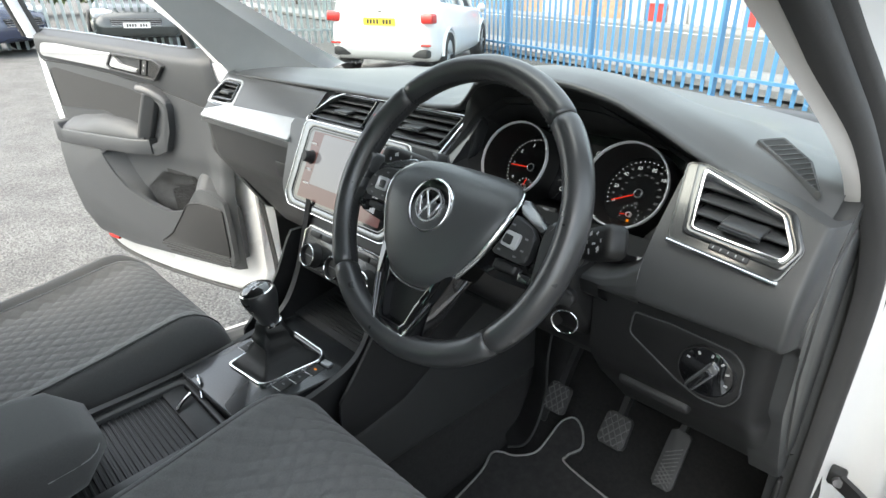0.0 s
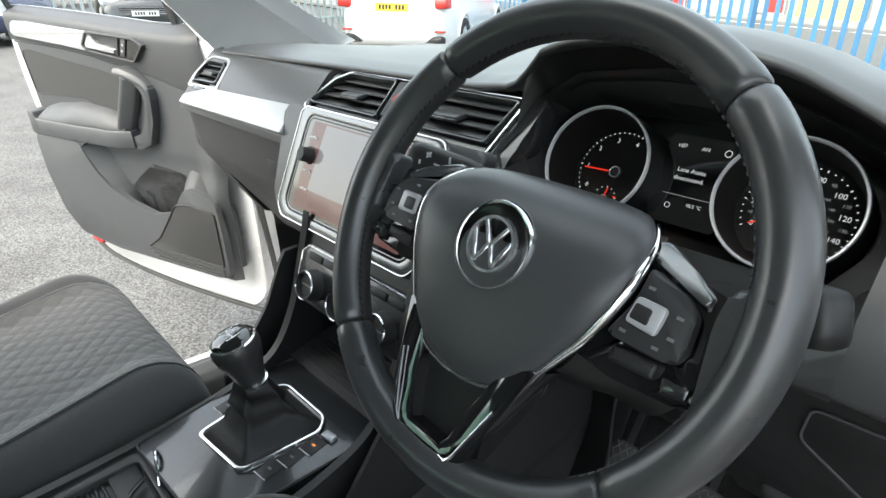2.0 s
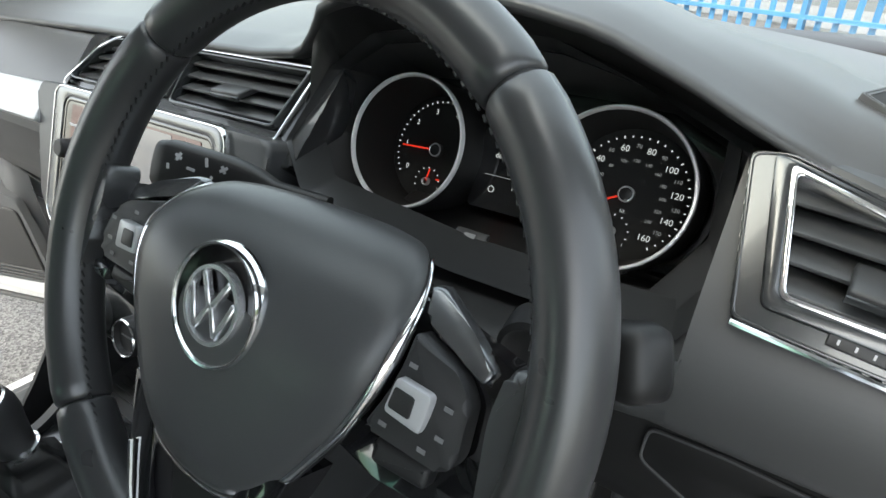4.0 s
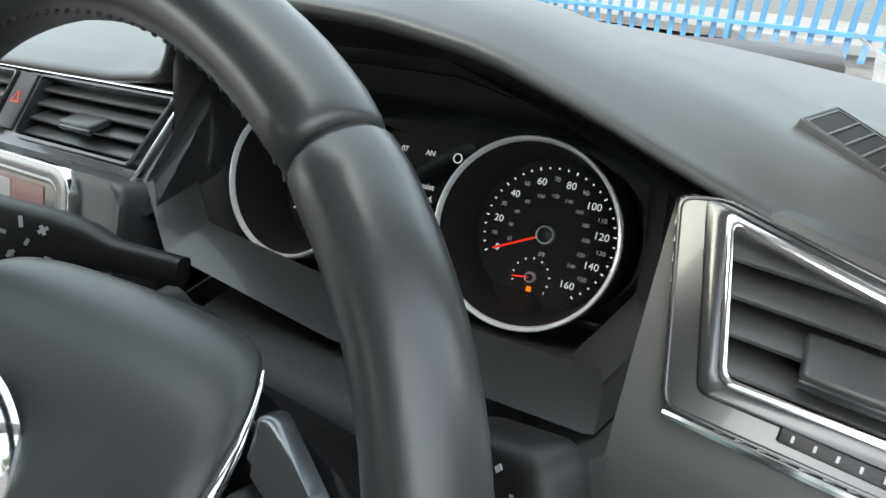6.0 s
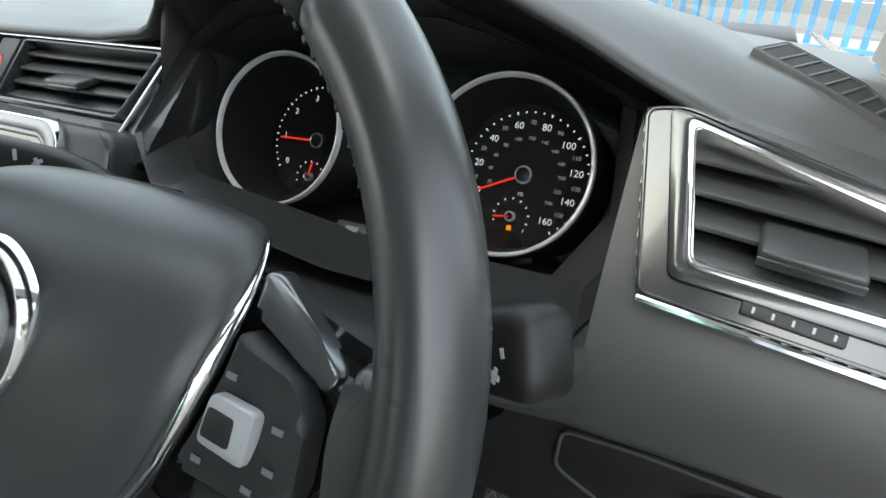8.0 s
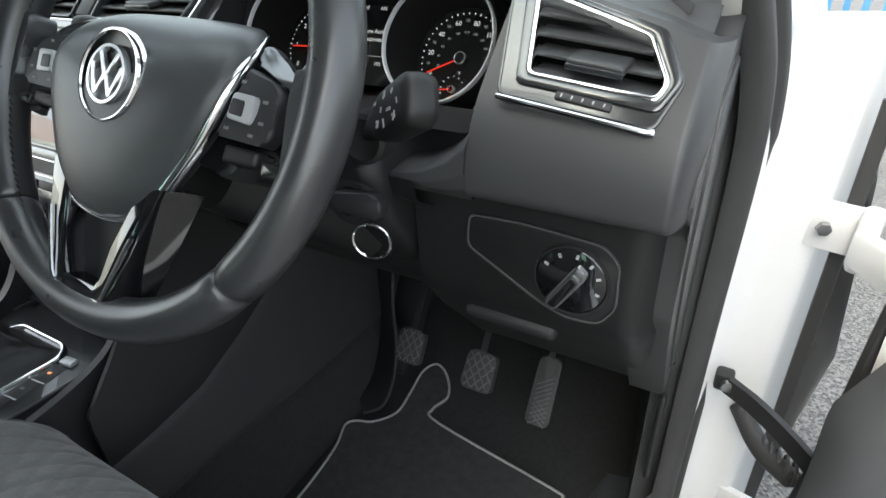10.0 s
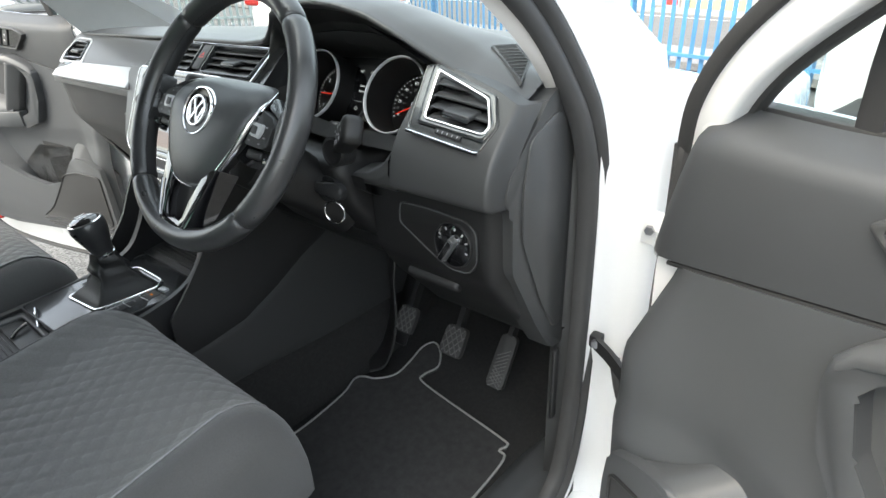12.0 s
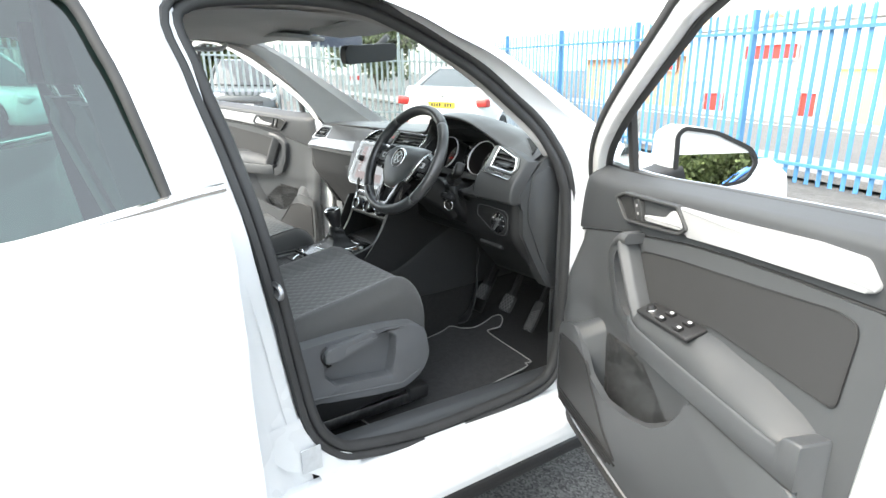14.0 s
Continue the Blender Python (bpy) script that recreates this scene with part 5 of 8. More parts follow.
part("knob", lathe(bmesh.new(), [(0.0130, 0.004), (0.0145, 0.012), (0.0185, 0.030), (0.0228, 0.046), (0.0240, 0.056), (0.0232, 0.064), (0.0212, 0.0685)], KM, 36), M_LEATH, gl, "black leather knob", 60)
part("cap", lathe(bmesh.new(), [(0.0215, 0.0675), (0.0205, 0.0705), (0.015, 0.0740), (0.008, 0.0757), (0, 0.0762)], KM, 36), M_PIANO, gl, "gloss black cap with shift pattern", 60)
part("cap_ring", lathe(bmesh.new(), [(0.0218, 0.0665), (0.0226, 0.068), (0.0210, 0.0695)], KM, 36), M_CHROME, gl)
bm = bmesh.new()
for x in (-0.008, 0.0, 0.008):
    box(bm, (0.0014, 0.014, 0.0006), KM @ pose(x, 0, 0.0760 - 0.0001 * abs(x) * 100))
box(bm, (0.018, 0.0014, 0.0006), KM @ pose(0, 0, 0.0760))
part("shift_pattern", bm, M_WHITEPR, gl, "white shift pattern")

# ---- armrest ----
arm = thing("armrest", (0.0, -0.55, 0.78), "dark cloth padded centre armrest", "armrest")
rings = []
for k in range(13):
    t = k / 12
    y = -0.345 - 0.45 * t
    e = math.sqrt(max(0, 1 - (1 - min(1, t / 0.16)) ** 2))
    w, h = 0.088 * (0.55 + 0.45 * e), 0.045 * (0.3 + 0.7 * e)
    rings.append([V((-0.002 + x, y, 0.828 + z + 0.02 * t)) for x, z in rounded([(-w, -h), (w, -h), (w, h), (-w, h)], 0.03, 5)])
part("pad", loft(bmesh.new(), rings), M_FABS, arm, "dark cloth pad", 60)
part("stitch_line", tube(bmesh.new(), curve([(0.086, -0.42, 0.838), (0.07, -0.362, 0.836), (0.0, -0.346, 0.834), (-0.07, -0.362, 0.836), (-0.088, -0.42, 0.838)], 6), 0.0009, 5), M_THREAD, arm)
bm = bmesh.new()
box(bm, (0.13, 0.30, 0.40), pose(0, -0.66, 0.60), 0.01)
part("stem", bm, M_HARD, arm)


# ---- seats ----
def seat(cx, s, label, door_side_trim):
    """A front seat. s: +1 for the driver's side."""
    t = thing("front_seat", (cx, -0.4, 0.45), label, "seat", "front seats")
    hw, r = 0.238, 0.055
    y0, y1 = -0.68, -0.070

    def prof(a, half, rad, wall):
        """Round-shouldered profile: a from -1 to 1 gives (offset, drop)."""
        flat = half - rad
        L = flat + rad * math.pi / 2 + wall
        d = abs(a) * L
        sg = 1 if a >= 0 else -1
        if d < flat:
            return sg * d, 0.0
        d -= flat
        if d < rad * math.pi / 2:
            q = d / rad
            return sg * (flat + rad * math.sin(q)), rad * (1 - math.cos(q))
        d -= rad * math.pi / 2
        return sg * half, rad + d

    def top(x, y):
        u = (x - cx) / hw
        z = lerp(y, [-0.66, -0.5, -0.3, -0.15, -0.05, 0], [0.765, 0.775, 0.800, 0.823, 0.823, 0.810])
        z += 0.026 * smooth01((abs(u) - 0.55) / 0.3) * smooth01((-0.02 - y) / 0.16)
        return z

    def surf(u, v):
        ox, dx = prof(u * 2 - 1, hw, r, 0.085)
        w = v
        oy, dy = prof(w, (y1 - y0), 0.075, 0.07)
        x, y = cx + ox, y0 + oy
        x = cx + ox * (1 - 0.14 * smooth01((y + 0.22) / 0.2) ** 2)
        return V((x, y, max(0.665, top(x, y) - dx - dy)))

    # centre panel, quilted
    ue = 0.335

    def quilt(u, v):
        p = surf(0.5 + ue * (-0.76 - 0.06 * s + u * 1.52), v * 0.86)
        a, b = (p.x - cx) / 0.030, p.y / 0.034
        g1, g2 = abs((a + b) % 1 - 0.5) * 2, abs((a - b) % 1 - 0.5) * 2
        gr = max(smooth01((g1 - 0.72) / 0.28), smooth01((g2 - 0.72) / 0.28))
        edge = min(1, min(u, 1 - u) / 0.03) * min(1, (1 - v) / 0.03)
        return p + V((0, 0, 0.002 + 0.0018 * edge - 0.0034 * gr * edge))

    part("cushion", sheet(bmesh.new(), surf, 56, 64), M_FABS, t, "dark plain cloth bolsters", 60)
    part("centre_panel", sheet(bmesh.new(), quilt, 110, 130, 0.004), M_FABC, t, "grey quilted diamond cloth", 60)
    for e in (-1, 1):
        line = [surf(0.5 + ue * (-0.06 * s + e * 0.765), v / 24 * 0.88) + V((0, 0, 0.0022)) for v in range(25)]
        part("seam", tube(bmesh.new(), line, 0.0011, 6), M_THREAD if e == s else M_FABS, t)
    # backrest
    rings = []
    for k in range(17):
        q = k / 16
        yc, zc = -0.60 - 0.20 * q, 0.74 + 0.62 * q
        w = 0.245 - 0.06 * smooth01((q - 0.55) / 0.45)
        th = 0.075 - 0.02 * q
        if q > 0.92:
            w *= 0.9
            th *= 0.7
        rings.append([V((cx + x, yc + y, zc)) for x, y in rounded([(-w, -th), (-w * 0.98, th + 0.03), (-w * 0.62, th + 0.02), (-w * 0.55, th - 0.012), (w * 0.55, th - 0.012), (w * 0.62, th + 0.02), (w * 0.98, th + 0.03), (w, -th)], 0.03, 4)])
    part("backrest", loft(bmesh.new(), rings), M_FABS, t, "dark cloth backrest", 60)
    rings = [[V((cx + x, -0.83 + y, z)) for x, y in rounded([(-w, -0.045), (w, -0.045), (w, 0.045), (-w, 0.045)], 0.03, 4)] for w, z in ((0.10, 1.40), (0.125, 1.43), (0.13, 1.50), (0.12, 1.56), (0.09, 1.58))]
    part("headrest", loft(bmesh.new(), rings), M_FABS, t, "dark cloth headrest", 60)
    for e in (-0.05, 0.05):
        part("headrest_post", tube(bmesh.new(), [(cx + e, -0.80, 1.33), (cx + e, -0.83, 1.42)], 0.006, 10), M_CHROME, t)
    # base and side trim
    bm = bmesh.new()
    box(bm, (0.42, 0.50, 0.14), pose(cx, -0.37, 0.62), 0.02)
    part("base_frame", bm, M_DARK, t)
    tr = [(-0.70, 0.655), (-0.66, 0.762), (-0.48, 0.757), (-0.37, 0.756), (-0.235, 0.744), (-0.150, 0.728), (-0.112, 0.700), (-0.098, 0.615), (-0.125, 0.565), (-0.188, 0.532), (-0.30, 0.553), (-0.465, 0.590), (-0.66, 0.595)]
    sm = axes((cx + s * 0.245, 0, 0), (0, 1, 0), (1, 0, 0))
    d0, d1 = (-0.02, 0.026) if s > 0 else (-0.026, 0.02)
    if s > 0:
        tro = rounded(tr, 0.03, 4)
        tri_ = rounded([(-0.438, 0.66), (-0.436, 0.72), (-0.420, 0.742), (-0.37, 0.740), (-0.29, 0.734), (-0.245, 0.730), (-0.215, 0.708), (-0.219, 0.66), (-0.228, 0.62), (-0.234, 0.592), (-0.30, 0.606), (-0.36, 0.615), (-0.405, 0.622)], 0.008, 4)
        part("side_trim", frame_of(bmesh.new(), tro, tri_, -0.02, 0.036, sm, 0.005), M_SEATP, t, "bluish grey plastic side trim", 50)
        part("trim_recess", prism(bmesh.new(), rounded(inset(tri_, -0.004), 0.002, 2), -0.018, -0.003, sm), M_SEATP, t)
        part("trim_line", tube(bmesh.new(), [(cx + 0.281, y, z) for y, z in ((-0.62, 0.612), (-0.465, 0.607), (-0.30, 0.574), (-0.20, 0.556), (-0.135, 0.578))], 0.003, 6), M_SEATP, t)
        hb = rounded([(-0.437, 0.700), (-0.437, 0.728), (-0.424, 0.742), (-0.300, 0.752), (-0.284, 0.745), (-0.284, 0.730), (-0.300, 0.722), (-0.405, 0.702)], 0.006, 4)
        lv = part("height_lever", prism(bmesh.new(), hb, 0.028, 0.052, sm, 0.006, 3), M_SEATP, t, "bluish grey height lever", 50)
        part("grip", prism(bmesh.new(), rounded([(-0.385, 0.712), (-0.38, 0.731), (-0.305, 0.740), (-0.295, 0.733), (-0.30, 0.727), (-0.35, 0.719)], 0.005, 3), 0.0515, 0.0540, sm, 0.0015), M_SEATP, lv)
        part("lever_gap", tube(bmesh.new(), curve([(cx + 0.2815, y, z) for y, z in ((-0.434, 0.694), (-0.443, 0.712), (-0.441, 0.733), (-0.428, 0.745))], 5), 0.0028, 6), M_DARK, t)
        part("lever_slot", box(bmesh.new(), (0.006, 0.014, 0.030), pose(cx + 0.244, -0.408, 0.678), 0.002), M_BLACK, t)
    else:
        part("side_trim", prism(bmesh.new(), rounded(tr, 0.03, 4), d0, d1, sm, 0.006), M_SEATP, t, "grey plastic side trim", 50)
    for e in (-0.17, 0.215):
        bm = bmesh.new()
        box(bm, (0.035, 0.56, 0.035), pose(cx + e, -0.37, 0.475, -4, 0, 0), 0.004)
        part("rail", bm, M_STEEL, t, "steel seat rail")
        bm = bmesh.new()
        box(bm, (0.05, 0.07, 0.045), pose(cx + e, -0.115, 0.467, -4, 0, 0), 0.006)
        part("rail_cap", bm, M_DARK, t)
        bm = bmesh.new()
        box(bm, (0.03, 0.46, 0.08), pose(cx + e, -0.38, 0.53), 0.004)
        part("riser", bm, M_DARK, t)
    return t


seat(0.345, 1, "driver's seat with grey quilted cloth and dark bolsters", True)
seat(-0.362, -1, "passenger seat with grey quilted cloth and dark bolsters", False)
bk = thing("seat_belt_buckle", (0.125, -0.50, 0.80), "black seat belt buckle with red release button", "buckle")
part("body", box(bmesh.new(), (0.03, 0.06, 0.08), pose(0.118, -0.50, 0.80, -35, 0, 0), 0.005), M_DARK, bk)
part("button", box(bmesh.new(), (0.022, 0.030, 0.012), pose(0.118, -0.478, 0.838, -35, 0, 0), 0.003), M_RED, bk, "red release button")

def gz(x, y):
    """The yard falls gently to the front and right, and levels out far off."""
    r = math.hypot(x, y)
    k = 1.0 if r < 18 else 18 / r * (1 + 0.2 * math.log(r / 18))
    return (-0.0227 * x - 0.036 * y) * k


# ---- footwell ----
car = thing("family_car", (0, 0, 0.3), "white five-door family car with both front doors open", "car")


def floor_fn(u, v):
    x = -0.70 + 1.40 * u
    y = -2.0 + 2.75 * v
    z = 0.40 + 0.10 * smooth01((y - 0.42) / 0.35)
    return (x, y, z)


part("carpet", sheet(bmesh.new(), floor_fn, 20, 40), M_CARPET, car, "black floor carpet")
fm = thing("floor_mat", (0.42, 0.2, 0.41), "black velour floor mat with pale edge piping", "floor mat")
mo = curve([(0.20, -0.25, 0), (0.205, 0.0, 0), (0.212, 0.14, 0), (0.202, 0.26, 0), (0.184, 0.318, 0), (0.198, 0.338, 0), (0.226, 0.350, 0), (0.254, 0.390, 0), (0.250, 0.450, 0), (0.248, 0.500, 0), (0.268, 0.525, 0), (0.30, 0.51, 0), (0.325, 0.47, 0), (0.312, 0.43, 0), (0.34, 0.405, 0), (0.57, 0.372, 0), (0.60, 0.362, 0), (0.595, 0.34, 0), (0.615, 0.325, 0), (0.62, 0.20, 0), (0.62, -0.25, 0)], 5, True)


def mz(y):
    return 0.412 + 0.10 * smooth01((y - 0.42) / 0.35)


bm = bmesh.new()
f = bm.faces.new([bm.verts.new((p.x, p.y, 0)) for p in mo])
bmesh.ops.triangulate(bm, faces=[f])
bmesh.ops.subdivide_edges(bm, edges=bm.edges, cuts=3)
ex = bmesh.ops.extrude_face_region(bm, geom=bm.faces[:])
for v in bm.verts:
    v.co.z = mz(v.co.y) - 0.008
for v in [g for g in ex["geom"] if isinstance(g, bmesh.types.BMVert)]:
    v.co.z += 0.008
part("velour", bm, M_MAT, fm)
part("piping", tube(bmesh.new(), [V((p.x, p.y, mz(p.y) + 0.001)) for p in mo], 0.0026, 6, True), M_PIPING, fm, "pale grey edge piping")


def pedal(name, c, size, n, label, lattice=True):
    """A pedal: rubber pad with raised lattice on a bent steel arm."""
    m = axes(c, (1, 0, 0), n)
    t = thing(name, c, label, "pedal", "foot pedals")
    w, h = size
    out = rounded([(-w, -h), (w, -h), (w * 0.92, h), (-w * 0.92, h)], 0.012, 4)
    part("pad", prism(bmesh.new(), out, -0.010, 0.004, m, 0.003), M_RUBBER, t, "black rubber pad")
    if lattice:
        bm = bmesh.new()
        for s in (1, -1):
            for k in range(-3, 4):
                cx = k * 0.015
                pts = []
                for i in range(41):
                    q = -0.05 + 0.1 * i / 40
                    x, y = cx + q * 0.72 * s, q
                    if abs(x) < w * 0.9 and abs(y) < h * 0.94:
                        pts.append((x, y))
                if len(pts) > 2:
                    (x0, y0), (x1, y1) = pts[0], pts[-1]
                    box(bm, (math.hypot(x1 - x0, y1 - y0), 0.0022, 0.003), m @ pose((x0 + x1) / 2, (y0 + y1) / 2, 0.0045, 0, 0, math.degrees(math.atan2(y1 - y0, x1 - x0))))
        part("lattice", bm, M_PEDAL, t, "worn grey raised lattice", 0)
    a = V(c) + V(n) * -0.012
    part("arm", sweep(bmesh.new(), curve([a, a + V((0, 0.035, 0.06)), a + V((0.012, 0.075, 0.16)), a + V((0.015, 0.10, 0.27))], 5), [(-0.006, -0.012), (0.006, -0.012), (0.006, 0.012), (-0.006, 0.012)]), M_DARK, t)
    return t


M_PEDAL = mat("worn rubber ridge", (0.11, 0.11, 0.11), 0.7, var=0.3, vscale=150)
pedal("clutch_pedal", (0.285, 0.413, 0.576), (0.027, 0.031), (0, -0.8, 0.6), "black rubber clutch pedal with lattice grip")
pedal("brake_pedal", (0.421, 0.418, 0.569), (0.029, 0.034), (0, -0.8, 0.6), "black rubber brake pedal with lattice grip")
ac = pedal("accelerator_pedal", (0.526, 0.453, 0.539), (0.021, 0.060), (0.05, -0.82, 0.57), "long black accelerator pedal", False)
bm = bmesh.new()
am = axes((0.526, 0.453, 0.539), (1, 0, 0), (0.05, -0.82, 0.57))
for k in range(9):
    box(bm, (0.034, 0.0022, 0.003), am @ pose(0, -0.05 + 0.0085 * k, 0.0045, 0, 0, 35))
    if k < 4:
        box(bm, (0.034, 0.0022, 0.003), am @ pose(0, -0.05 + 0.0085 * k, 0.0045, 0, 0, -35))
part("ridges", bm, M_PEDAL, ac, "grey diagonal ridges", 0)
fr_ = thing("footrest", (0.21, 0.42, 0.5), "black plastic footrest beside the clutch", "footrest")
part("pad", box(bmesh.new(), (0.060, 0.012, 0.20), pose(0.208, 0.50, 0.54, -32, 0, 0), 0.005), M_DARK, fr_)
flap = curve([(0.256, 0.42, 0.72), (0.258, 0.408, 0.66), (0.262, 0.402, 0.58), (0.256, 0.388, 0.50), (0.240, 0.368, 0.445), (0.205, 0.352, 0.424)], 5)
rings = [[p + V((-0.075 * q, 0.06 * q, 0.01 * math.sin(3 * q))) for p in flap] for q in (0, 0.25, 0.5, 0.75, 1.0)]
part("flap", loft(bmesh.new(), rings, False, False), M_KNEE, fr_, "dark carpet flap beside the clutch", 60)
part("edge", tube(bmesh.new(), flap, 0.0030, 6), M_HARD, fr_)

# ---- body shell round the driver's doorway ----
SEAL = [(0.607, -0.662, 1.540), (0.645, -0.657, 1.417), (0.689, -0.630, 1.280), (0.730, -0.606, 1.137), (0.740, -0.575, 0.939), (0.740, -0.555, 0.782), (0.740, -0.527, 0.621), (0.740, -0.469, 0.534),
        (0.740, -0.391, 0.497), (0.740, -0.212, 0.455), (0.740, -0.002, 0.436), (0.740, 0.192, 0.427), (0.740, 0.303, 0.452), (0.740, 0.343, 0.564), (0.740, 0.356, 0.70), (0.740, 0.360, 0.85),
        (0.740, 0.352, 1.02), (0.735, 0.333, 1.10), (0.724, 0.310, 1.157), (0.700, 0.255, 1.245), (0.678, 0.178, 1.318), (0.655, 0.085, 1.395), (0.634, -0.008, 1.453), (0.610, -0.164, 1.528), (0.601, -0.281, 1.563), (0.598, -0.45, 1.572)]
seal_c = curve(SEAL, 6, True)


def loop_normals(loop):
    """For each point of the doorway loop, the way outwards in the plane of the doorway."""
    n = len(loop)
    c = V((0, -0.13, 1.0))
    out = []
    for i in range(n):
        t = (loop[(i + 1) % n] - loop[i - 1]).normalized()
        o = t.cross(V((1, 0, 0.0))).normalized()
        if o.dot(loop[i] - V((loop[i].x, c.y, c.z))) < 0:
            o = -o
        out.append(o)
    return out


seal_n = loop_normals(seal_c)


def ring_band(steps, name, material, label=""):
    """A band round the doorway; steps: (side, outwards) offsets from the seal."""
    bm = bmesh.new()
    loft(bm, [[p + V((dx, 0, 0)) + o * do for p, o in zip(seal_c, seal_n)] for dx, do in steps], True, False)
    return part(name, bm, material, car, label, 60)


ring_band([(-0.012, -0.014), (0.004, -0.018), (0.013, -0.010), (0.014, 0.0), (0.010, 0.006), (-0.002, 0.008)], "door_seal", M_RUBBER, "black rubber doorway seal")
ring_band([(0.0, 0.006), (0.018, 0.010), (0.022, 0.016), (0.020, 0.024), (0.004, 0.028)], "door_seal", M_RUBBER, "second black sealing lip")
ring_band([(-0.02, 0.02), (-0.002, 0.026), (0.002, 0.030), (0.004, 0.05), (0.014, 0.062)], "doorway_flange", M_WHITE, "white painted doorway flange")


def side_x(z):
    """How far out the body side stands at a height."""
    return lerp(z, [0.25, 0.33, 0.42, 0.55, 0.75, 0.95, 1.10, 1.20, 1.30, 1.45, 1.58], [0.80, 0.855, 0.868, 0.860, 0.872, 0.878, 0.862, 0.835, 0.80, 0.735, 0.665])


# white sill, its dark foot strip, and the plastic tread
def sill_fn(prof):
    def fn(u, v):
        y = -0.84 + 1.32 * u
        dz = -0.105 * (y + 0.10)
        k = v * (len(prof) - 1)
        i = min(int(k), len(prof) - 2)
        a, b = V(prof[i]), V(prof[i + 1])
        p = a.lerp(b, k - i)
        return (p.x, y, p.y + dz)
    return fn


for s in (1, -1):
    flip = Matrix.Diagonal((s, 1, 1, 1))
    bm = sheet(bmesh.new(), sill_fn([(0.752, 0.435), (0.772, 0.430), (0.79, 0.420), (0.82, 0.402), (0.845, 0.392), (0.862, 0.375), (0.868, 0.345), (0.866, 0.322)]), 22, 28)
    bm.transform(flip)
    part("sill", bm, M_WHITE, car, "white painted sill", 60)
    bm = sheet(bmesh.new(), sill_fn([(0.866, 0.323), (0.872, 0.318), (0.872, 0.295), (0.86, 0.262), (0.80, 0.25), (0.60, 0.25)]), 22, 18)
    bm.transform(flip)
    part("sill_skirt", bm, M_DARK, car, "black plastic sill skirt", 60)
    bm = sheet(bmesh.new(), sill_fn([(0.612, 0.40), (0.615, 0.42), (0.63, 0.448), (0.65, 0.462), (0.69, 0.464), (0.71, 0.455), (0.728, 0.452)]), 22, 24)
    bm.transform(flip)
    part("sill_tread", bm, M_LIGHTP, car, "dark grey plastic sill tread", 60)

# lower A-pillar trim beside the footwell, and kick panel
def kick(s):
    bm = bmesh.new()

    def fn(u, v):
        z = 0.43 + 0.72 * u
        y = lerp(v, [0, 0.25, 1], [0.36, 0.345, 0.335]) if z > 0.76 else lerp(v, [0, 0.3, 1], [0.36, 0.335, 0.60])
        x = lerp(v, [0, 0.25, 1], [0.732, 0.722, 0.706]) if z > 0.76 else lerp(v, [0, 0.3, 1], [0.732, 0.70, 0.665])
        return (s * x, y, z)
    sheet(bm, fn, 36, 10)
    return part("pillar_trim", bm, M_HARD, car, "dark grey lower pillar trim", 50)


kick(1)
kick(-1)
bm = bmesh.new()
box(bm, (0.008, 0.016, 0.15), pose(0.716, 0.325, 0.66), 0.004)
part("bonnet_release", bm, M_DARK, car, "black bonnet release lever")

INNER = [(0.702, 0.318, 1.125), (0.692, 0.240, 1.216), (0.656, 0.155, 1.304), (0.621, 0.076, 1.379), (0.590, -0.003, 1.439), (0.560, -0.079, 1.492), (0.545, -0.150, 1.520), (0.55, -0.26, 1.540), (0.555, -0.45, 1.55), (0.56, -0.66, 1.535)]
SEALP = [(0.728, 0.318, 1.120), (0.716, 0.285, 1.180), (0.690, 0.215, 1.275), (0.668, 0.135, 1.345), (0.645, 0.050, 1.408), (0.625, -0.04, 1.458), (0.605, -0.15, 1.510), (0.597, -0.26, 1.545), (0.592, -0.45, 1.556), (0.598, -0.65, 1.54)]
OUTER = [(0.790, 0.50, 1.10), (0.770, 0.47, 1.170), (0.752, 0.410, 1.235), (0.745, 0.301, 1.300), (0.738, 0.179, 1.378), (0.728, 0.055, 1.449), (0.715, -0.065, 1.497), (0.700, -0.18, 1.545), (0.685, -0.35, 1.585), (0.68, -0.66, 1.60)]
SEALO = [(0.752, 0.365, 1.09), (0.748, 0.350, 1.14), (0.735, 0.318, 1.200), (0.715, 0.262, 1.275), (0.692, 0.170, 1.350), (0.668, 0.075, 1.425), (0.648, -0.02, 1.478), (0.628, -0.14, 1.538), (0.620, -0.28, 1.588), (0.618, -0.66, 1.575)]
WIND = [(0.72, 0.66, 1.165), (0.71, 0.54, 1.23), (0.70, 0.42, 1.30), (0.69, 0.31, 1.365), (0.675, 0.20, 1.43), (0.655, 0.08, 1.495), (0.64, 0.0, 1.535), (0.62, -0.09, 1.575), (0.605, -0.28, 1.615), (0.60, -0.66, 1.625)]
WINI = [(0.690, 0.54, 1.165), (0.678, 0.44, 1.23), (0.662, 0.34, 1.295), (0.64, 0.245, 1.355), (0.615, 0.15, 1.415), (0.592, 0.06, 1.47), (0.575, -0.01, 1.505), (0.56, -0.08, 1.533), (0.555, -0.28, 1.555), (0.555, -0.66, 1.55)]


def between(a, b, n=6, bulge=0.0):
    ca, cb = curve(a, n), curve(b, n)

    def fn(u, v):
        k = u * (len(ca) - 1)
        i = min(int(k), len(ca) - 2)
        p, q = ca[i].lerp(ca[i + 1], k - i), cb[i].lerp(cb[i + 1], k - i)
        return p.lerp(q, v) + V((0, 0, 1)) * bulge * math.sin(math.pi * v)
    return fn


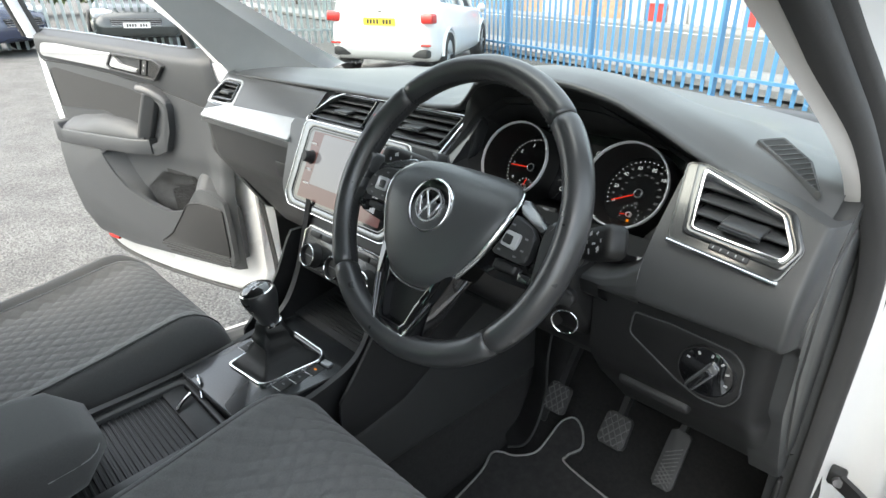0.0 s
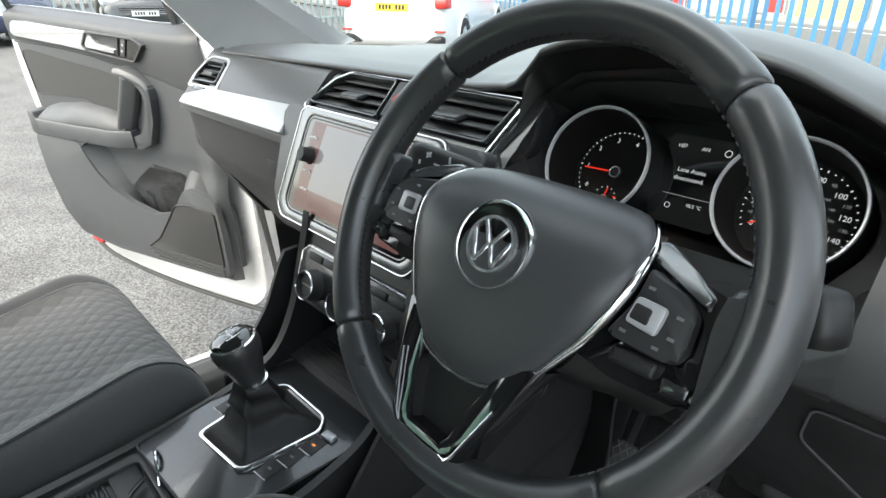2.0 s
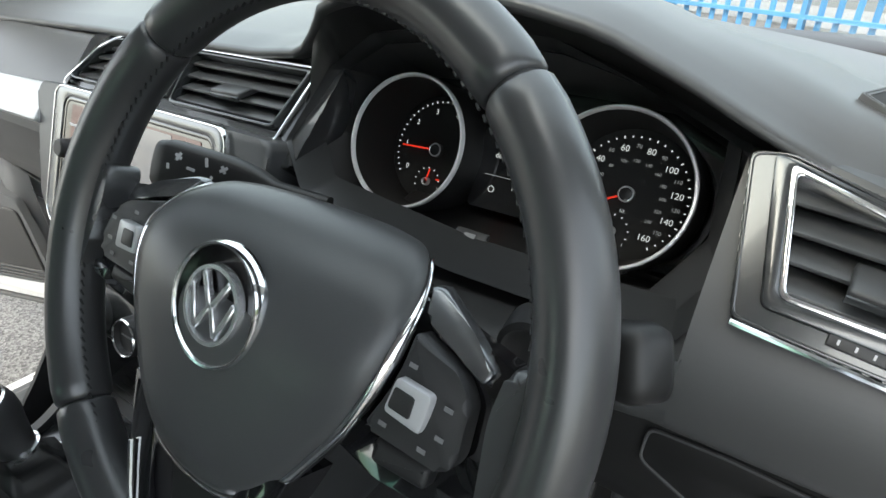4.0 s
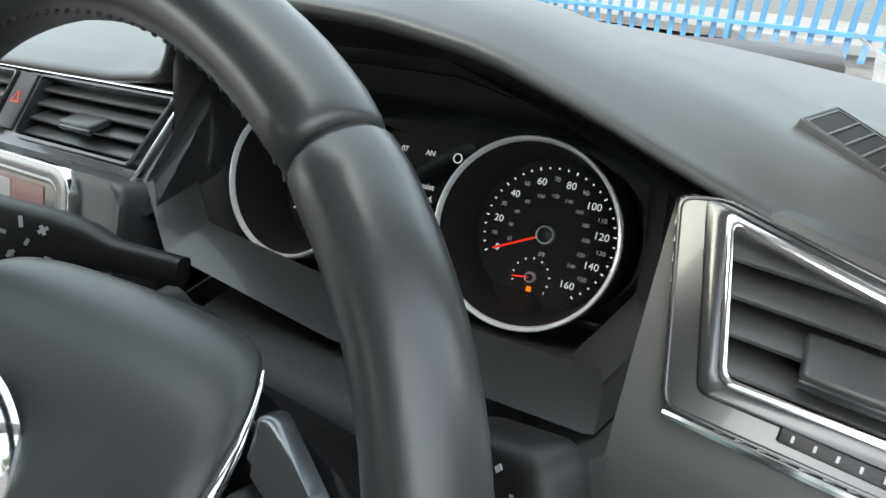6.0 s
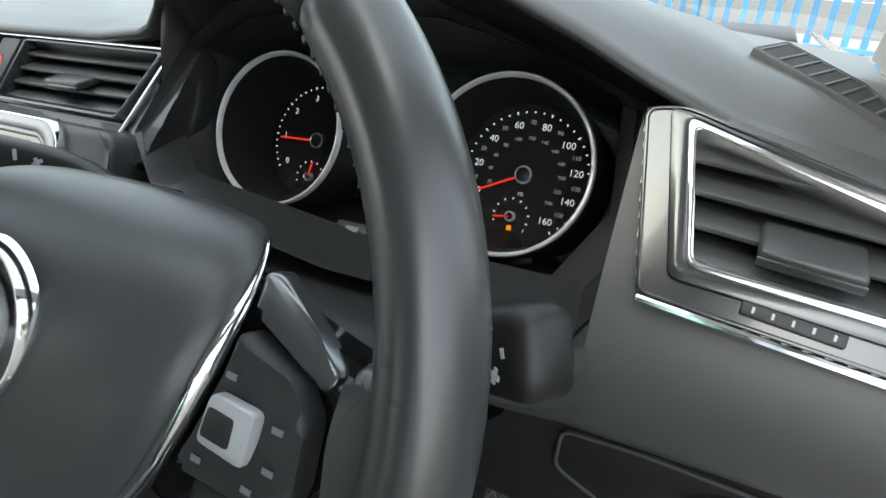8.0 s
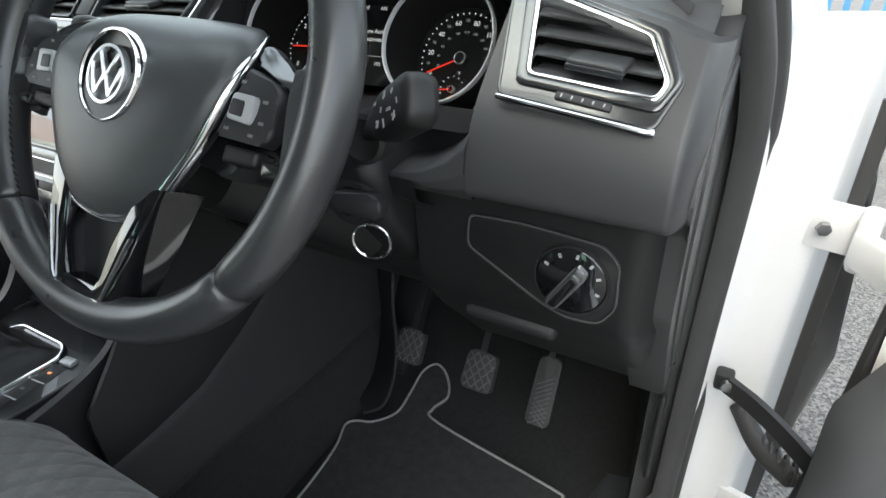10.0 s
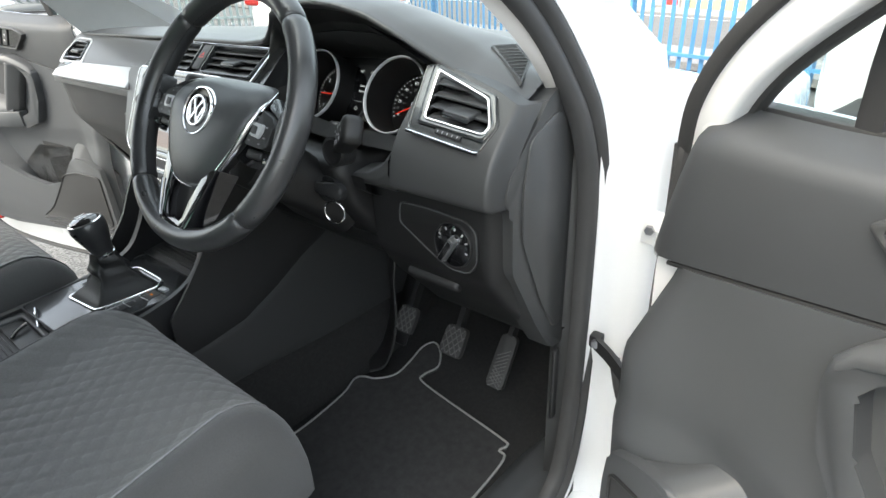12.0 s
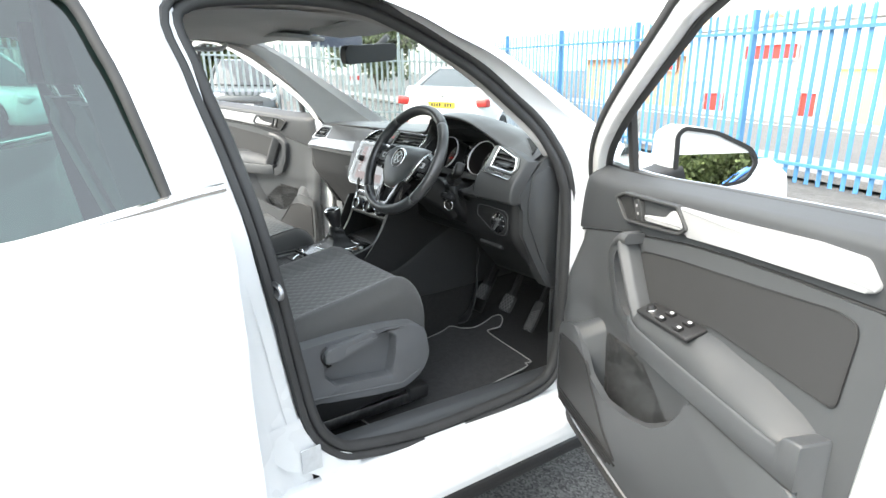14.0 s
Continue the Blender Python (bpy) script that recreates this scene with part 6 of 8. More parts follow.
for s in (1, -1):
    flip = Matrix.Diagonal((s, 1, 1, 1))
    for name, a, b, m, lab, bul in (("pillar_lining", INNER, SEALP, M_BEIGE, "pale grey-beige pillar lining", 0.0), ("a_pillar", SEALO, OUTER, M_WHITE, "white A-pillar", 0.008), ("a_pillar", OUTER, WIND, M_WHITE, "white A-pillar outer face", 0.006),
                                    ("pillar_lining", WINI, INNER, M_BEIGE, "pale grey-beige pillar lining", 0.012)):
        bm = sheet(bmesh.new(), between(a, b, 6, bul), 54, 8)
        bm.transform(flip)
        part(name, bm, m, car, lab, 60)
    # white hinge post below
    bm = sheet(bmesh.new(), lambda u, v: (lerp(v, [0, 0.3, 0.6, 1], [0.752, 0.775, 0.82, 0.85]), lerp(v, [0, 0.3, 0.6, 1], [0.362, 0.385, 0.395, 0.47]) - 0.012 * smooth01(u * 3 - 2), 0.33 + 0.83 * u), 20, 12)
    bm.transform(flip)
    part("hinge_post", bm, M_WHITE, car, "white painted hinge post", 60)
    # B-pillar: outer skin back to the rear door, and its inner lining
    bm = sheet(bmesh.new(), lambda u, v: (lerp(v, [0, 0.25, 0.5, 1], [0.0, 0.03, 0.35, 1.0]) * (side_x(0.33 + 1.27 * u) - 0.012 - lerp(0.33 + 1.27 * u, [0.3, 1.12, 1.6], [0.75, 0.75, 0.60])) + lerp(0.33 + 1.27 * u, [0.3, 1.12, 1.6], [0.75, 0.75, 0.60]),
                                          lerp(0.33 + 1.27 * u, [0.33, 0.55, 0.75, 1.15, 1.6], [-0.53, -0.555, -0.585, -0.635, -0.680]) - lerp(0.33 + 1.27 * u, [0.33, 1.10, 1.22, 1.6], [0.26, 0.20, 0.125, 0.135]) * v, 0.33 + 1.27 * u), 28, 12)
    bm.transform(flip)
    part("b_pillar", bm, M_WHITE, car, "white painted B-pillar", 60)
    bm = sheet(bmesh.new(), lambda u, v: (lerp(0.40 + 1.16 * u, [0.4, 1.12, 1.6], [0.725, 0.715, 0.58]) - 0.03 * v, lerp(0.40 + 1.16 * u, [0.40, 0.55, 0.75, 1.15, 1.6], [-0.49, -0.53, -0.57, -0.62, -0.665]) - 0.20 * v, 0.40 + 1.16 * u), 24, 6)
    bm.transform(flip)
    part("b_pillar_lining", bm, M_HARD, car, "dark grey B-pillar lining", 60)
for s in (1, -1):
    bm = sheet(bmesh.new(), lambda u, v: (s * (0.753 + 0.010 * u), lerp(0.36 + 0.30 * v, [0.36, 0.50, 0.545, 0.615, 0.75, 0.80], [-0.37, -0.43, -0.505, -0.555, -0.59, -0.595]) - 0.11 * u, 0.36 + 0.30 * v), 14, 18)
    part("pillar_foot", bm, M_WHITE, car, "white foot of the B-pillar", 60)
bm = bmesh.new()
tube(bm, curve([(0.752, -0.590, 0.975), (0.785, -0.592, 0.973), (0.798, -0.592, 0.985), (0.785, -0.592, 0.998), (0.752, -0.590, 0.996)], 4), 0.005, 8)
part("door_striker", bm, M_STEEL, car, "steel door striker loop")
bm = bmesh.new()
box(bm, (0.004, 0.048, 0.062), pose(0.766, -0.553, 0.55, 0, 0, -4))
part("sticker", bm, M_SEAM, car, "faded grey tyre pressure sticker")

# check strap
st = thing("door_check_strap", (0.77, 0.36, 0.755), "black steel door check strap at the hinge post", "door strap")
part("bracket", box(bmesh.new(), (0.02, 0.02, 0.024), pose(0.774, 0.350, 0.763), 0.004), M_DARK, st)
part("arm", sweep(bmesh.new(), curve([(0.778, 0.340, 0.765), (0.81, 0.325, 0.758), (0.85, 0.300, 0.745), (0.885, 0.27, 0.733)], 5), [(-0.004, -0.011), (0.004, -0.011), (0.004, 0.011), (-0.004, 0.011)]), M_DARK, st)
part("bolt", lathe(bmesh.new(), [(0, 0.006), (0.007, 0.005), (0.008, 0)], axes((0.778, 0.338, 0.765), (1, 0, 0), (0.2, -1, 0)), 12), M_STEEL, st)
for hz in (0.958, 0.514):
    hg = part("hinge", box(bmesh.new(), (0.05, 0.012, 0.052), pose(0.832, 0.392, hz, 0, 0, -12), 0.003), M_WHITE, car, "white painted door hinge")
    part("pin", lathe(bmesh.new(), [(0, 0.034), (0.008, 0.033), (0.010, 0.026), (0.010, -0.026), (0.008, -0.033), (0, -0.034)], pose(0.856, 0.372, hz), 14), M_WHITE, hg)
    part("leaf", box(bmesh.new(), (0.052, 0.016, 0.036), pose(0.862, 0.335, hz, 0, 0, -58), 0.003), M_WHITE, hg)
    part("bolt", lathe(bmesh.new(), [(0, 0.006), (0.007, 0.005), (0.008, 0)], axes((0.822, 0.384, hz), (1, 0, 0), (0.2, -1, 0)), 6), M_STEEL, hg)
hb = bmesh.new()
tube(hb, curve([(0.80, 0.385, 0.70), (0.83, 0.34, 0.685), (0.862, 0.305, 0.69)], 6), 0.012, 12)
part("gap_strip", sweep(bmesh.new(), [(0.848, 0.408, 0.36), (0.846, 0.406, 0.70), (0.843, 0.402, 0.98), (0.842, 0.400, 1.085)], rounded([(-0.007, -0.004), (0.007, -0.004), (0.007, 0.004), (-0.007, 0.004)], 0.002, 2), False, (0, 1, 0)), M_RUBBER, car, "dark seal strip in the hinge gap")
wb = part("wiring_boot", hb, M_RUBBER, st, "ribbed rubber wiring boot")
for k in range(9):
    q = k / 8
    c = V((0.80 + 0.062 * q, 0.385 - 0.08 * q, 0.70 - 0.016 * math.sin(math.pi * q)))
    part("rib", tube(bmesh.new(), [c + V((0, 0.0135 * math.cos(a), 0.0135 * math.sin(a))) for a in [2 * math.pi * i / 14 for i in range(14)]], 0.0022, 6, True), M_RUBBER, wb)

# roof, lining, screens, bonnet, wings and the closing rear
def roof_fn(u, v):
    x = -0.63 + 1.26 * u
    yf = 0.045 - 0.42 * x * x
    y = yf + (-2.3 - yf) * v
    return (x, y, 1.585 + 0.055 * (1 - (x / 0.63) ** 2) - 0.10 * smooth01((0.12 - v) / 0.12) * 0.35)


def lining_fn(u, v):
    x = -0.585 + 1.17 * u
    yf = 0.03 - 0.42 * x * x
    y = yf + (-2.2 - yf) * v
    return (x, y, 1.545 + 0.03 * (1 - (x / 0.585) ** 2) - 0.02 * smooth01((0.1 - v) / 0.1))


part("roof", sheet(bmesh.new(), roof_fn, 20, 30), M_WHITE, car, "white roof", 60)
part("headliner", sheet(bmesh.new(), lining_fn, 20, 30), M_HEAD, car, "pale grey headliner", 60)
bm = bmesh.new()
box(bm, (0.17, 0.13, 0.03), pose(0.0, 0.0, 1.553, -6, 0, 0), 0.012, 3)
part("roof_console", bm, M_HEAD, car, "pale grey reading lamp console")
for s in (1, -1):
    bm = bmesh.new()
    box(bm, (0.36, 0.15, 0.016), pose(s * 0.33, -0.045, 1.548, -5, -s * 3, 0), 0.006, 3)
    part("sun_visor", bm, M_HEAD, car, "pale grey sun visor")
part("grab_handle", tube(bmesh.new(), curve([(-0.555, -0.40, 1.545), (-0.545, -0.39, 1.520), (-0.545, -0.30, 1.512), (-0.545, -0.22, 1.516), (-0.555, -0.20, 1.545)], 5), 0.009, 10), M_HEAD, car, "pale grey grab handle")
ws = sheet(bmesh.new(), lambda u, v: V((-0.72 + 1.44 * u, 0.85 - 0.23 * ((2 * u - 1)) ** 2, 1.168)).lerp(V((-0.61 + 1.22 * u, 0.055 - 0.12 * (2 * u - 1) ** 2, 1.568)), v) + V((0, 0.02, 0.03)) * math.sin(math.pi * v), 16, 12)
w_ = part("windscreen", ws, M_GLASS, car, "clear windscreen", 60)
w_.visible_shadow = False


def bonnet_fn(u, v):
    x = -0.80 + 1.60 * u
    s2 = (x / 0.8) ** 2
    y = 0.80 - 0.20 * s2 + 1.0 * v
    return (x, y, 1.135 - 0.05 * s2 - 0.17 * v ** 1.4 - 0.06 * s2 * v + 0.02 * smooth01((abs(x) - 0.45) / 0.2))


part("front_bumper", sheet(bmesh.new(), lambda u, v: (-0.80 + 1.60 * u, 1.80 - 0.20 * (2 * u - 1) ** 2 + 0.05 * math.sin(math.pi * v), 0.28 + (0.965 - 0.11 * (2 * u - 1) ** 2 - 0.28) * v), 20, 10), M_WHITE, car, "white front bumper", 60)
for wx, wy in ((0.745, 1.28), (-0.745, 1.28), (0.745, -1.40), (-0.745, -1.40)):
    wmx = axes((wx, wy, 0.34 + gz(wx, wy)), (0, 1, 0), (1 if wx > 0 else -1, 0, 0))
    rw = part("road_wheel", lathe(bmesh.new(), [(0.23, -0.11), (0.32, -0.11), (0.343, -0.08), (0.343, 0.08), (0.32, 0.11), (0.23, 0.11)], wmx, 40), M_RUBBER, car, "black tyre", 40)
    part("rim", lathe(bmesh.new(), [(0, 0.075), (0.06, 0.08), (0.20, 0.06), (0.215, 0.09), (0.232, 0.10), (0.232, -0.10)], wmx, 40), M_SILVER, rw, "silver wheel rim", 40)
part("bonnet", sheet(bmesh.new(), bonnet_fn, 26, 16), M_WHITE, car, "white bonnet", 60)
bm = bmesh.new()
box(bm, (1.3, 0.10, 0.03), pose(0, 0.80, 1.13), 0.008)
part("scuttle", bm, M_DARK, car, "black scuttle panel")
for s in (1, -1):
    flip = Matrix.Diagonal((s, 1, 1, 1))
    bm = sheet(bmesh.new(), lambda u, v: (lerp(v, [0, 0.5, 0.85, 1], [0.86, 0.89, 0.86, 0.78]) - 0.05 * u * u, 0.47 + 1.30 * u, 0.45 + lerp(v, [0, 0.5, 0.85, 1], [0, 0.30, 0.58, 0.66]) - 0.10 * u * v), 16, 14)
    bm.transform(flip)
    part("front_wing", bm, M_WHITE, car, "white front wing", 60)
    # rear side: solid lower part, dark windows
    bm = sheet(bmesh.new(), lambda u, v: (side_x(0.30 + 0.90 * v) - 0.05 * smooth01(u * 2 - 1), -1.72 - 0.65 * u, 0.30 + 0.90 * v), 8, 14)
    bm.transform(flip)
    part("rear_quarter", bm, M_WHITE, car, "white rear quarter", 60)
    bm = sheet(bmesh.new(), lambda u, v: (side_x(1.2 + 0.4 * v) - 0.03, -1.72 - 0.6 * u, 1.2 + 0.4 * v), 6, 8)
    bm.transform(flip)
    g = part("quarter_window", bm, M_TINT, car, "dark tinted quarter window", 60)
bm = sheet(bmesh.new(), lambda u, v: (-0.84 + 1.68 * u, -2.36 - 0.06 * math.sin(math.pi * u), 0.30 + 0.85 * v), 8, 6)
part("tailgate", bm, M_WHITE, car, "white tailgate", 60)
bm = sheet(bmesh.new(), lambda u, v: (-0.80 + 1.60 * u * 1.0, -2.36 + 0.15 * v, 1.15 + 0.44 * v), 8, 6)
part("rear_window", bm, M_TINT, car, "dark tinted rear window", 60)
bm = bmesh.new()
box(bm, (1.30, 0.16, 0.62), pose(0, -1.55, 0.85, -14, 0, 0), 0.06, 3)
rs = thing("rear_bench", (0, -1.5, 0.5), "dark cloth rear bench seat", "seat")
part("backrest", bm, M_FABS, rs)
bm = bmesh.new()
box(bm, (1.30, 0.5, 0.22), pose(0, -1.25, 0.62), 0.06, 3)
part("cushion", bm, M_FABS, rs)

# rear-view mirror
rvm = thing("rear_view_mirror", (0.066, 0.09, 1.474), "black interior rear-view mirror on the windscreen", "mirror")
RM = axes((0.066, 0.09, 1.474), (0.05, 1.0, 0.06), (0.985, -0.05, 0.02))
RM = axes((0.066, 0.09, 1.472), (-0.02, 1.0, 0.06), (0.93, 0.02, -0.05))
rv = rounded([(-0.100, -0.026), (0.100, -0.024), (0.106, 0.02), (0.10, 0.034), (-0.100, 0.034), (-0.106, 0.0)], 0.014, 4)
part("housing", prism(bmesh.new(), rv, -0.03, 0.004, RM, 0.006, 3), M_DARK, rvm, "black housing")
part("glass", prism(bmesh.new(), rounded(inset(rv, 0.004), 0.010, 3), 0.003, 0.005, RM), M_DARK, rvm, "dark mirror glass")
part("stem", tube(bmesh.new(), curve([(0.04, 0.12, 1.49), (0.02, 0.17, 1.52), (0.0, 0.20, 1.535)], 4), 0.012, 10), M_DARK, rvm)


# ---- doors ----
M_FELT = mat("dark bin felt", (0.019, 0.0195, 0.021), 0.95, bump=1.0, scale=900, var=0.3, vscale=120, sheen=0.1)
M_DPULL = mat("satin grey handle plastic", (0.085, 0.088, 0.092), 0.4, bump=0.05, scale=1600, var=0.05)

def front_door(s, hinge, opened, lift, label):
    """A front door in its own frame: local x from the hinge to the latch, y inwards, z up. s: +1 driver's side."""
    d = thing("front_door", (0, 0, 0), label, "car door", "front doors")
    UZ = axes((0, 0, 0), (1, 0, 0), (0, 1, 0))   # prisms: (u, z) drawn along y (inwards); local Y is -z
    fl = lambda poly: [(u, -z) for u, z in poly]
    belt = lambda u: lerp(u, [-0.1, 0.06, 0.18, 0.30, 0.46, 0.62, 0.80, 0.90, 1.05], [1.172, 1.170, 1.168, 1.172, 1.184, 1.195, 1.207, 1.213, 1.219])
    row = lambda u: lerp(u, [-0.06, 0.03, 0.303, 0.523, 0.65, 0.772, 0.95], [0.968, 0.989, 1.048, 1.086, 1.100, 1.110, 1.119])
    fe = lambda z: lerp(z, [0.36, 0.47, 0.70, 0.985, 1.10, 1.17], [0.06, 0.045, 0.043, 0.030, 0.062, 0.082])
    re = lambda z: lerp(z, [0.46, 0.55, 0.70, 0.82, 1.05, 1.2], [0.83, 0.875, 0.905, 0.915, 0.930, 0.94])

    # outer skin and shell
    def skin(u, v):
        z = 0.36 + (belt(u) - 0.40) * v
        x = fe(z) - (0.06 if s < 0 else 0.02) + (1.04 + 0.02 * v - fe(z)) * u
        x = min(x, 0.90 + 0.14 * smooth01((z - 0.36) / 0.4))
        return (x, -0.125 + 0.045 * (1 - math.sin(math.pi * min(1, v * 0.9 + 0.1))), z)
    part("outer_skin", sheet(bmesh.new(), skin, 24, 20, 0.03), M_WHITE, d, "white outer skin", 60)
    lap = 1.0 if s < 0 else 0.25
    shell = [(fe(z) - w * lap, z) for z, w in ((1.14, 0.05), (0.985, 0.045), (0.8, 0.05), (0.6, 0.055), (0.43, 0.055), (0.37, 0.02))] + [(0.1, 0.335), (0.6, 0.335), (0.84, 0.38), (0.92, 0.5), (0.975, 0.75), (1.0, 1.0), (1.01, 1.19)]
    part("shell", prism(bmesh.new(), fl(rounded(shell, 0.02, 3)), -0.10, -0.012, UZ, 0.01, 2), M_WHITE, d, "white painted inner shell", 50)

    near = 0.014 if s > 0 else 0.0

    # lining: a sheet whose depth follows the armrest and pocket forms
    def lining(u, v):
        z = 0.47 + 0.69 * v
        x0, x1 = fe(z) - near, re(z)
        x = x0 + (x1 - x0) * u
        zt = 0.47 + (row(x) - 0.47) * v
        y = 0.006 - 0.008 * smooth01((0.84 - zt) / 0.06)
        y += 0.042 * min(1.0, max(0.0, (0.97 - zt) / 0.23)) * min(1.0, max(0.0, (0.150 + 0.3 * max(0.0, 0.82 - zt) - x) / 0.09))
        e = min(u, 1 - u, v + 0.02)
        y -= 0.018 * (1 - min(1, e / 0.025)) ** 2
        return (x, y, zt)
    part("lining", sheet(bmesh.new(), lining, 44, 40, 0.006), M_LIGHTP, d, "mid grey moulded door lining", 60)

    def upper(u, v):
        xm = 0.055 + 0.895 * u
        z = row(xm) + 0.004 + (belt(xm) - row(xm) - 0.004) * v
        x0 = fe(z) - near
        x = x0 + (0.95 - x0) * u
        z = row(x) + 0.004 + (belt(x) - row(x) - 0.004) * v
        roll = smooth01((v - 0.75) / 0.25)
        edge = 0.016 * (1 - min(1, u / 0.03)) ** 2
        return (x, 0.004 - 0.04 * roll ** 2 + 0.004 * math.sin(math.pi * v) - edge, z + 0.002)
    part("upper_lining", sheet(bmesh.new(), upper, 44, 16, 0.006), M_DPAD, d, "dark grey soft upper lining", 60)
    part("waist_groove", tube(bmesh.new(), [(0.055 + u / 30 * 0.885, 0.007, row(0.055 + u / 30 * 0.885) + 0.001) for u in range(31)], 0.003, 8), M_DARK, d)

    tr_poly = [(0.528, 1.106), (0.655, 1.119), (0.783, 1.129), (0.912, 1.139), (0.922, 1.152), (0.897, 1.182), (0.821, 1.182), (0.652, 1.168), (0.483, 1.157)]
    part("silver_trim", prism(bmesh.new(), fl(rounded(tr_poly, 0.008, 3)), 0.010, 0.021, UZ, 0.004, 3), M_SILVER, d, "pale silver trim strip", 50)
    pl = [(0.252, 1.128), (0.306, 1.080), (0.512, 1.103), (0.539, 1.121), (0.502, 1.161), (0.294, 1.147)]
    hp = part("handle_plate", frame_of(bmesh.new(), fl(rounded(pl, 0.008, 3)), fl(rounded(inset(pl, 0.007), 0.007, 3)), 0.012, 0.027, UZ, 0.003), M_HARD, d, "dark hexagonal handle plate")
    tw = part("tweeter_grille", prism(bmesh.new(), fl(rounded([(0.264, 1.1290), (0.306, 1.0885), (0.345, 1.0930), (0.322, 1.1415), (0.298, 1.1395)], 0.005, 3)), 0.010, 0.018, UZ, 0.001), M_DARK, hp, "black ribbed tweeter grille")
    for k in range(12):
        q = k / 11
        z = 1.0935 + 0.043 * q
        x0, x1 = 0.302 - 0.034 * q + 0.018 * max(0.0, q - 0.85) / 0.15, 0.342 - 0.022 * q
        part("rib", box(bmesh.new(), (x1 - x0, 0.0022, 0.0016), pose((x0 + x1) / 2, 0.0185, z, 0, -5, 0)), M_HARD, tw)
    part("lock_keys", prism(bmesh.new(), fl(rounded([(0.350, 1.0945), (0.372, 1.0970), (0.349, 1.1440), (0.327, 1.1420)], 0.003, 2)), 0.010, 0.021, UZ, 0.001), M_HARD, hp)
    for q in (0.32, 0.66):
        x, z = 0.362 - 0.023 * q, 1.0955 + 0.047 * q
        part("lock_mark", prism(bmesh.new(), fl([(x - 0.003, z - 0.003), (x + 0.003, z - 0.003), (x + 0.003, z + 0.003), (x - 0.003, z + 0.003)]), 0.020, 0.0215, UZ), M_MARK, hp)
    part("well_rim", prism(bmesh.new(), fl(rounded([(0.374, 1.0965), (0.381, 1.0972), (0.359, 1.1505), (0.352, 1.1500)], 0.002, 2)), 0.010, 0.025, UZ, 0.002), M_HARD, hp)
    part("handle_well", prism(bmesh.new(), fl(rounded([(0.378, 1.0985), (0.514, 1.1115), (0.530, 1.1215), (0.494, 1.1525), (0.358, 1.1445)], 0.005, 3)), 0.006, 0.010, UZ), M_DARK, hp)
    part("lever", prism(bmesh.new(), fl(rounded([(0.384, 1.1135), (0.390, 1.1035), (0.514, 1.1155), (0.523, 1.1215), (0.490, 1.1475), (0.483, 1.1455), (0.462, 1.1265)], 0.003, 3)), 0.014, 0.024, UZ, 0.003, 2), M_SILVER, hp, "silver release lever", 50)

    ins = [(0.345, 0.985), (0.375, 1.030), (0.500, 1.051), (0.727, 1.079), (0.868, 1.098), (0.898, 1.092), (0.903, 1.075), (0.893, 0.960), (0.62, 0.962), (0.46, 0.905), (0.39, 0.92)]
    part("insert", prism(bmesh.new(), fl(rounded(ins, 0.015, 4)), 0.004, 0.0135, UZ, 0.003), M_DOORL, d, "dark grey cloth-like insert", 15)
    part("insert_seam", tube(bmesh.new(), [(u, 0.014, z) for u, z in rounded(ins, 0.015, 4)], 0.0012, 6, True), M_DARK, d)
    # pull handle
    rings = []
    for cu, cz, ky, kw in ((0.372, 1.050, 0.15, 0.80), (0.366, 1.049, 0.45, 0.86), (0.359, 1.044, 0.82, 0.94), (0.354, 1.034, 0.98, 1.0), (0.357, 1.022, 1.0, 1.0), (0.376, 0.990, 1.0, 1.0), (0.398, 0.953, 1.0, 0.98), (0.420, 0.915, 0.98, 0.96), (0.438, 0.885, 0.94, 0.95), (0.452, 0.862, 0.80, 0.92)):
        sec = rounded([(-0.025, 0.012), (-0.024, 0.032), (-0.001, 0.056), (0.009, 0.057), (0.022, 0.042), (0.022, 0.012)], 0.004, 3)
        rings.append([V((cu - 0.018 + 0.86 * w * kw, y * ky, cz + 0.008 + 0.51 * w * kw)) for w, y in sec])
    part("pull_handle", loft(bmesh.new(), rings), M_DPULL, d, "grey angular pull handle", 40)
    br_ = [[V((u, y, z)) for y, z in rounded([(0.004, zc - h), (d1, zc - h), (d1 + 0.004, zc), (d1 - 0.004, zc + h), (0.004, zc + h)], 0.004, 2)] for u, zc, h, d1 in ((0.372, 1.058, 0.012, 0.054), (0.345, 1.055, 0.013, 0.052), (0.315, 1.044, 0.012, 0.044), (0.285, 1.027, 0.012, 0.036), (0.270, 1.010, 0.012, 0.034))]
    part("handle_bridge", loft(bmesh.new(), br_), M_DPULL, d, "", 40)
    lp = [(0.352, 1.052), (0.300, 1.046), (0.264, 1.015), (0.263, 0.985), (0.275, 0.925), (0.312, 0.852), (0.37, 0.832), (0.47, 0.838), (0.47, 0.872), (0.39, 0.868), (0.342, 0.885), (0.305, 0.935), (0.291, 0.99), (0.299, 1.015), (0.322, 1.026), (0.352, 1.030)]
    part("pull_surround", prism(bmesh.new(), fl(rounded(lp, 0.004, 2)), 0.0, 0.036, UZ, 0.004, 2), M_LIGHTP, d, "", 50)
    # armrest: sloping pad in a moulded tray with a raised end
    def tray_w(u):
        return lerp(u, [0.385, 0.42, 0.46, 0.6, 0.8, 0.90], [0.042, 0.058, 0.066, 0.069, 0.068, 0.0635])

    rings = []
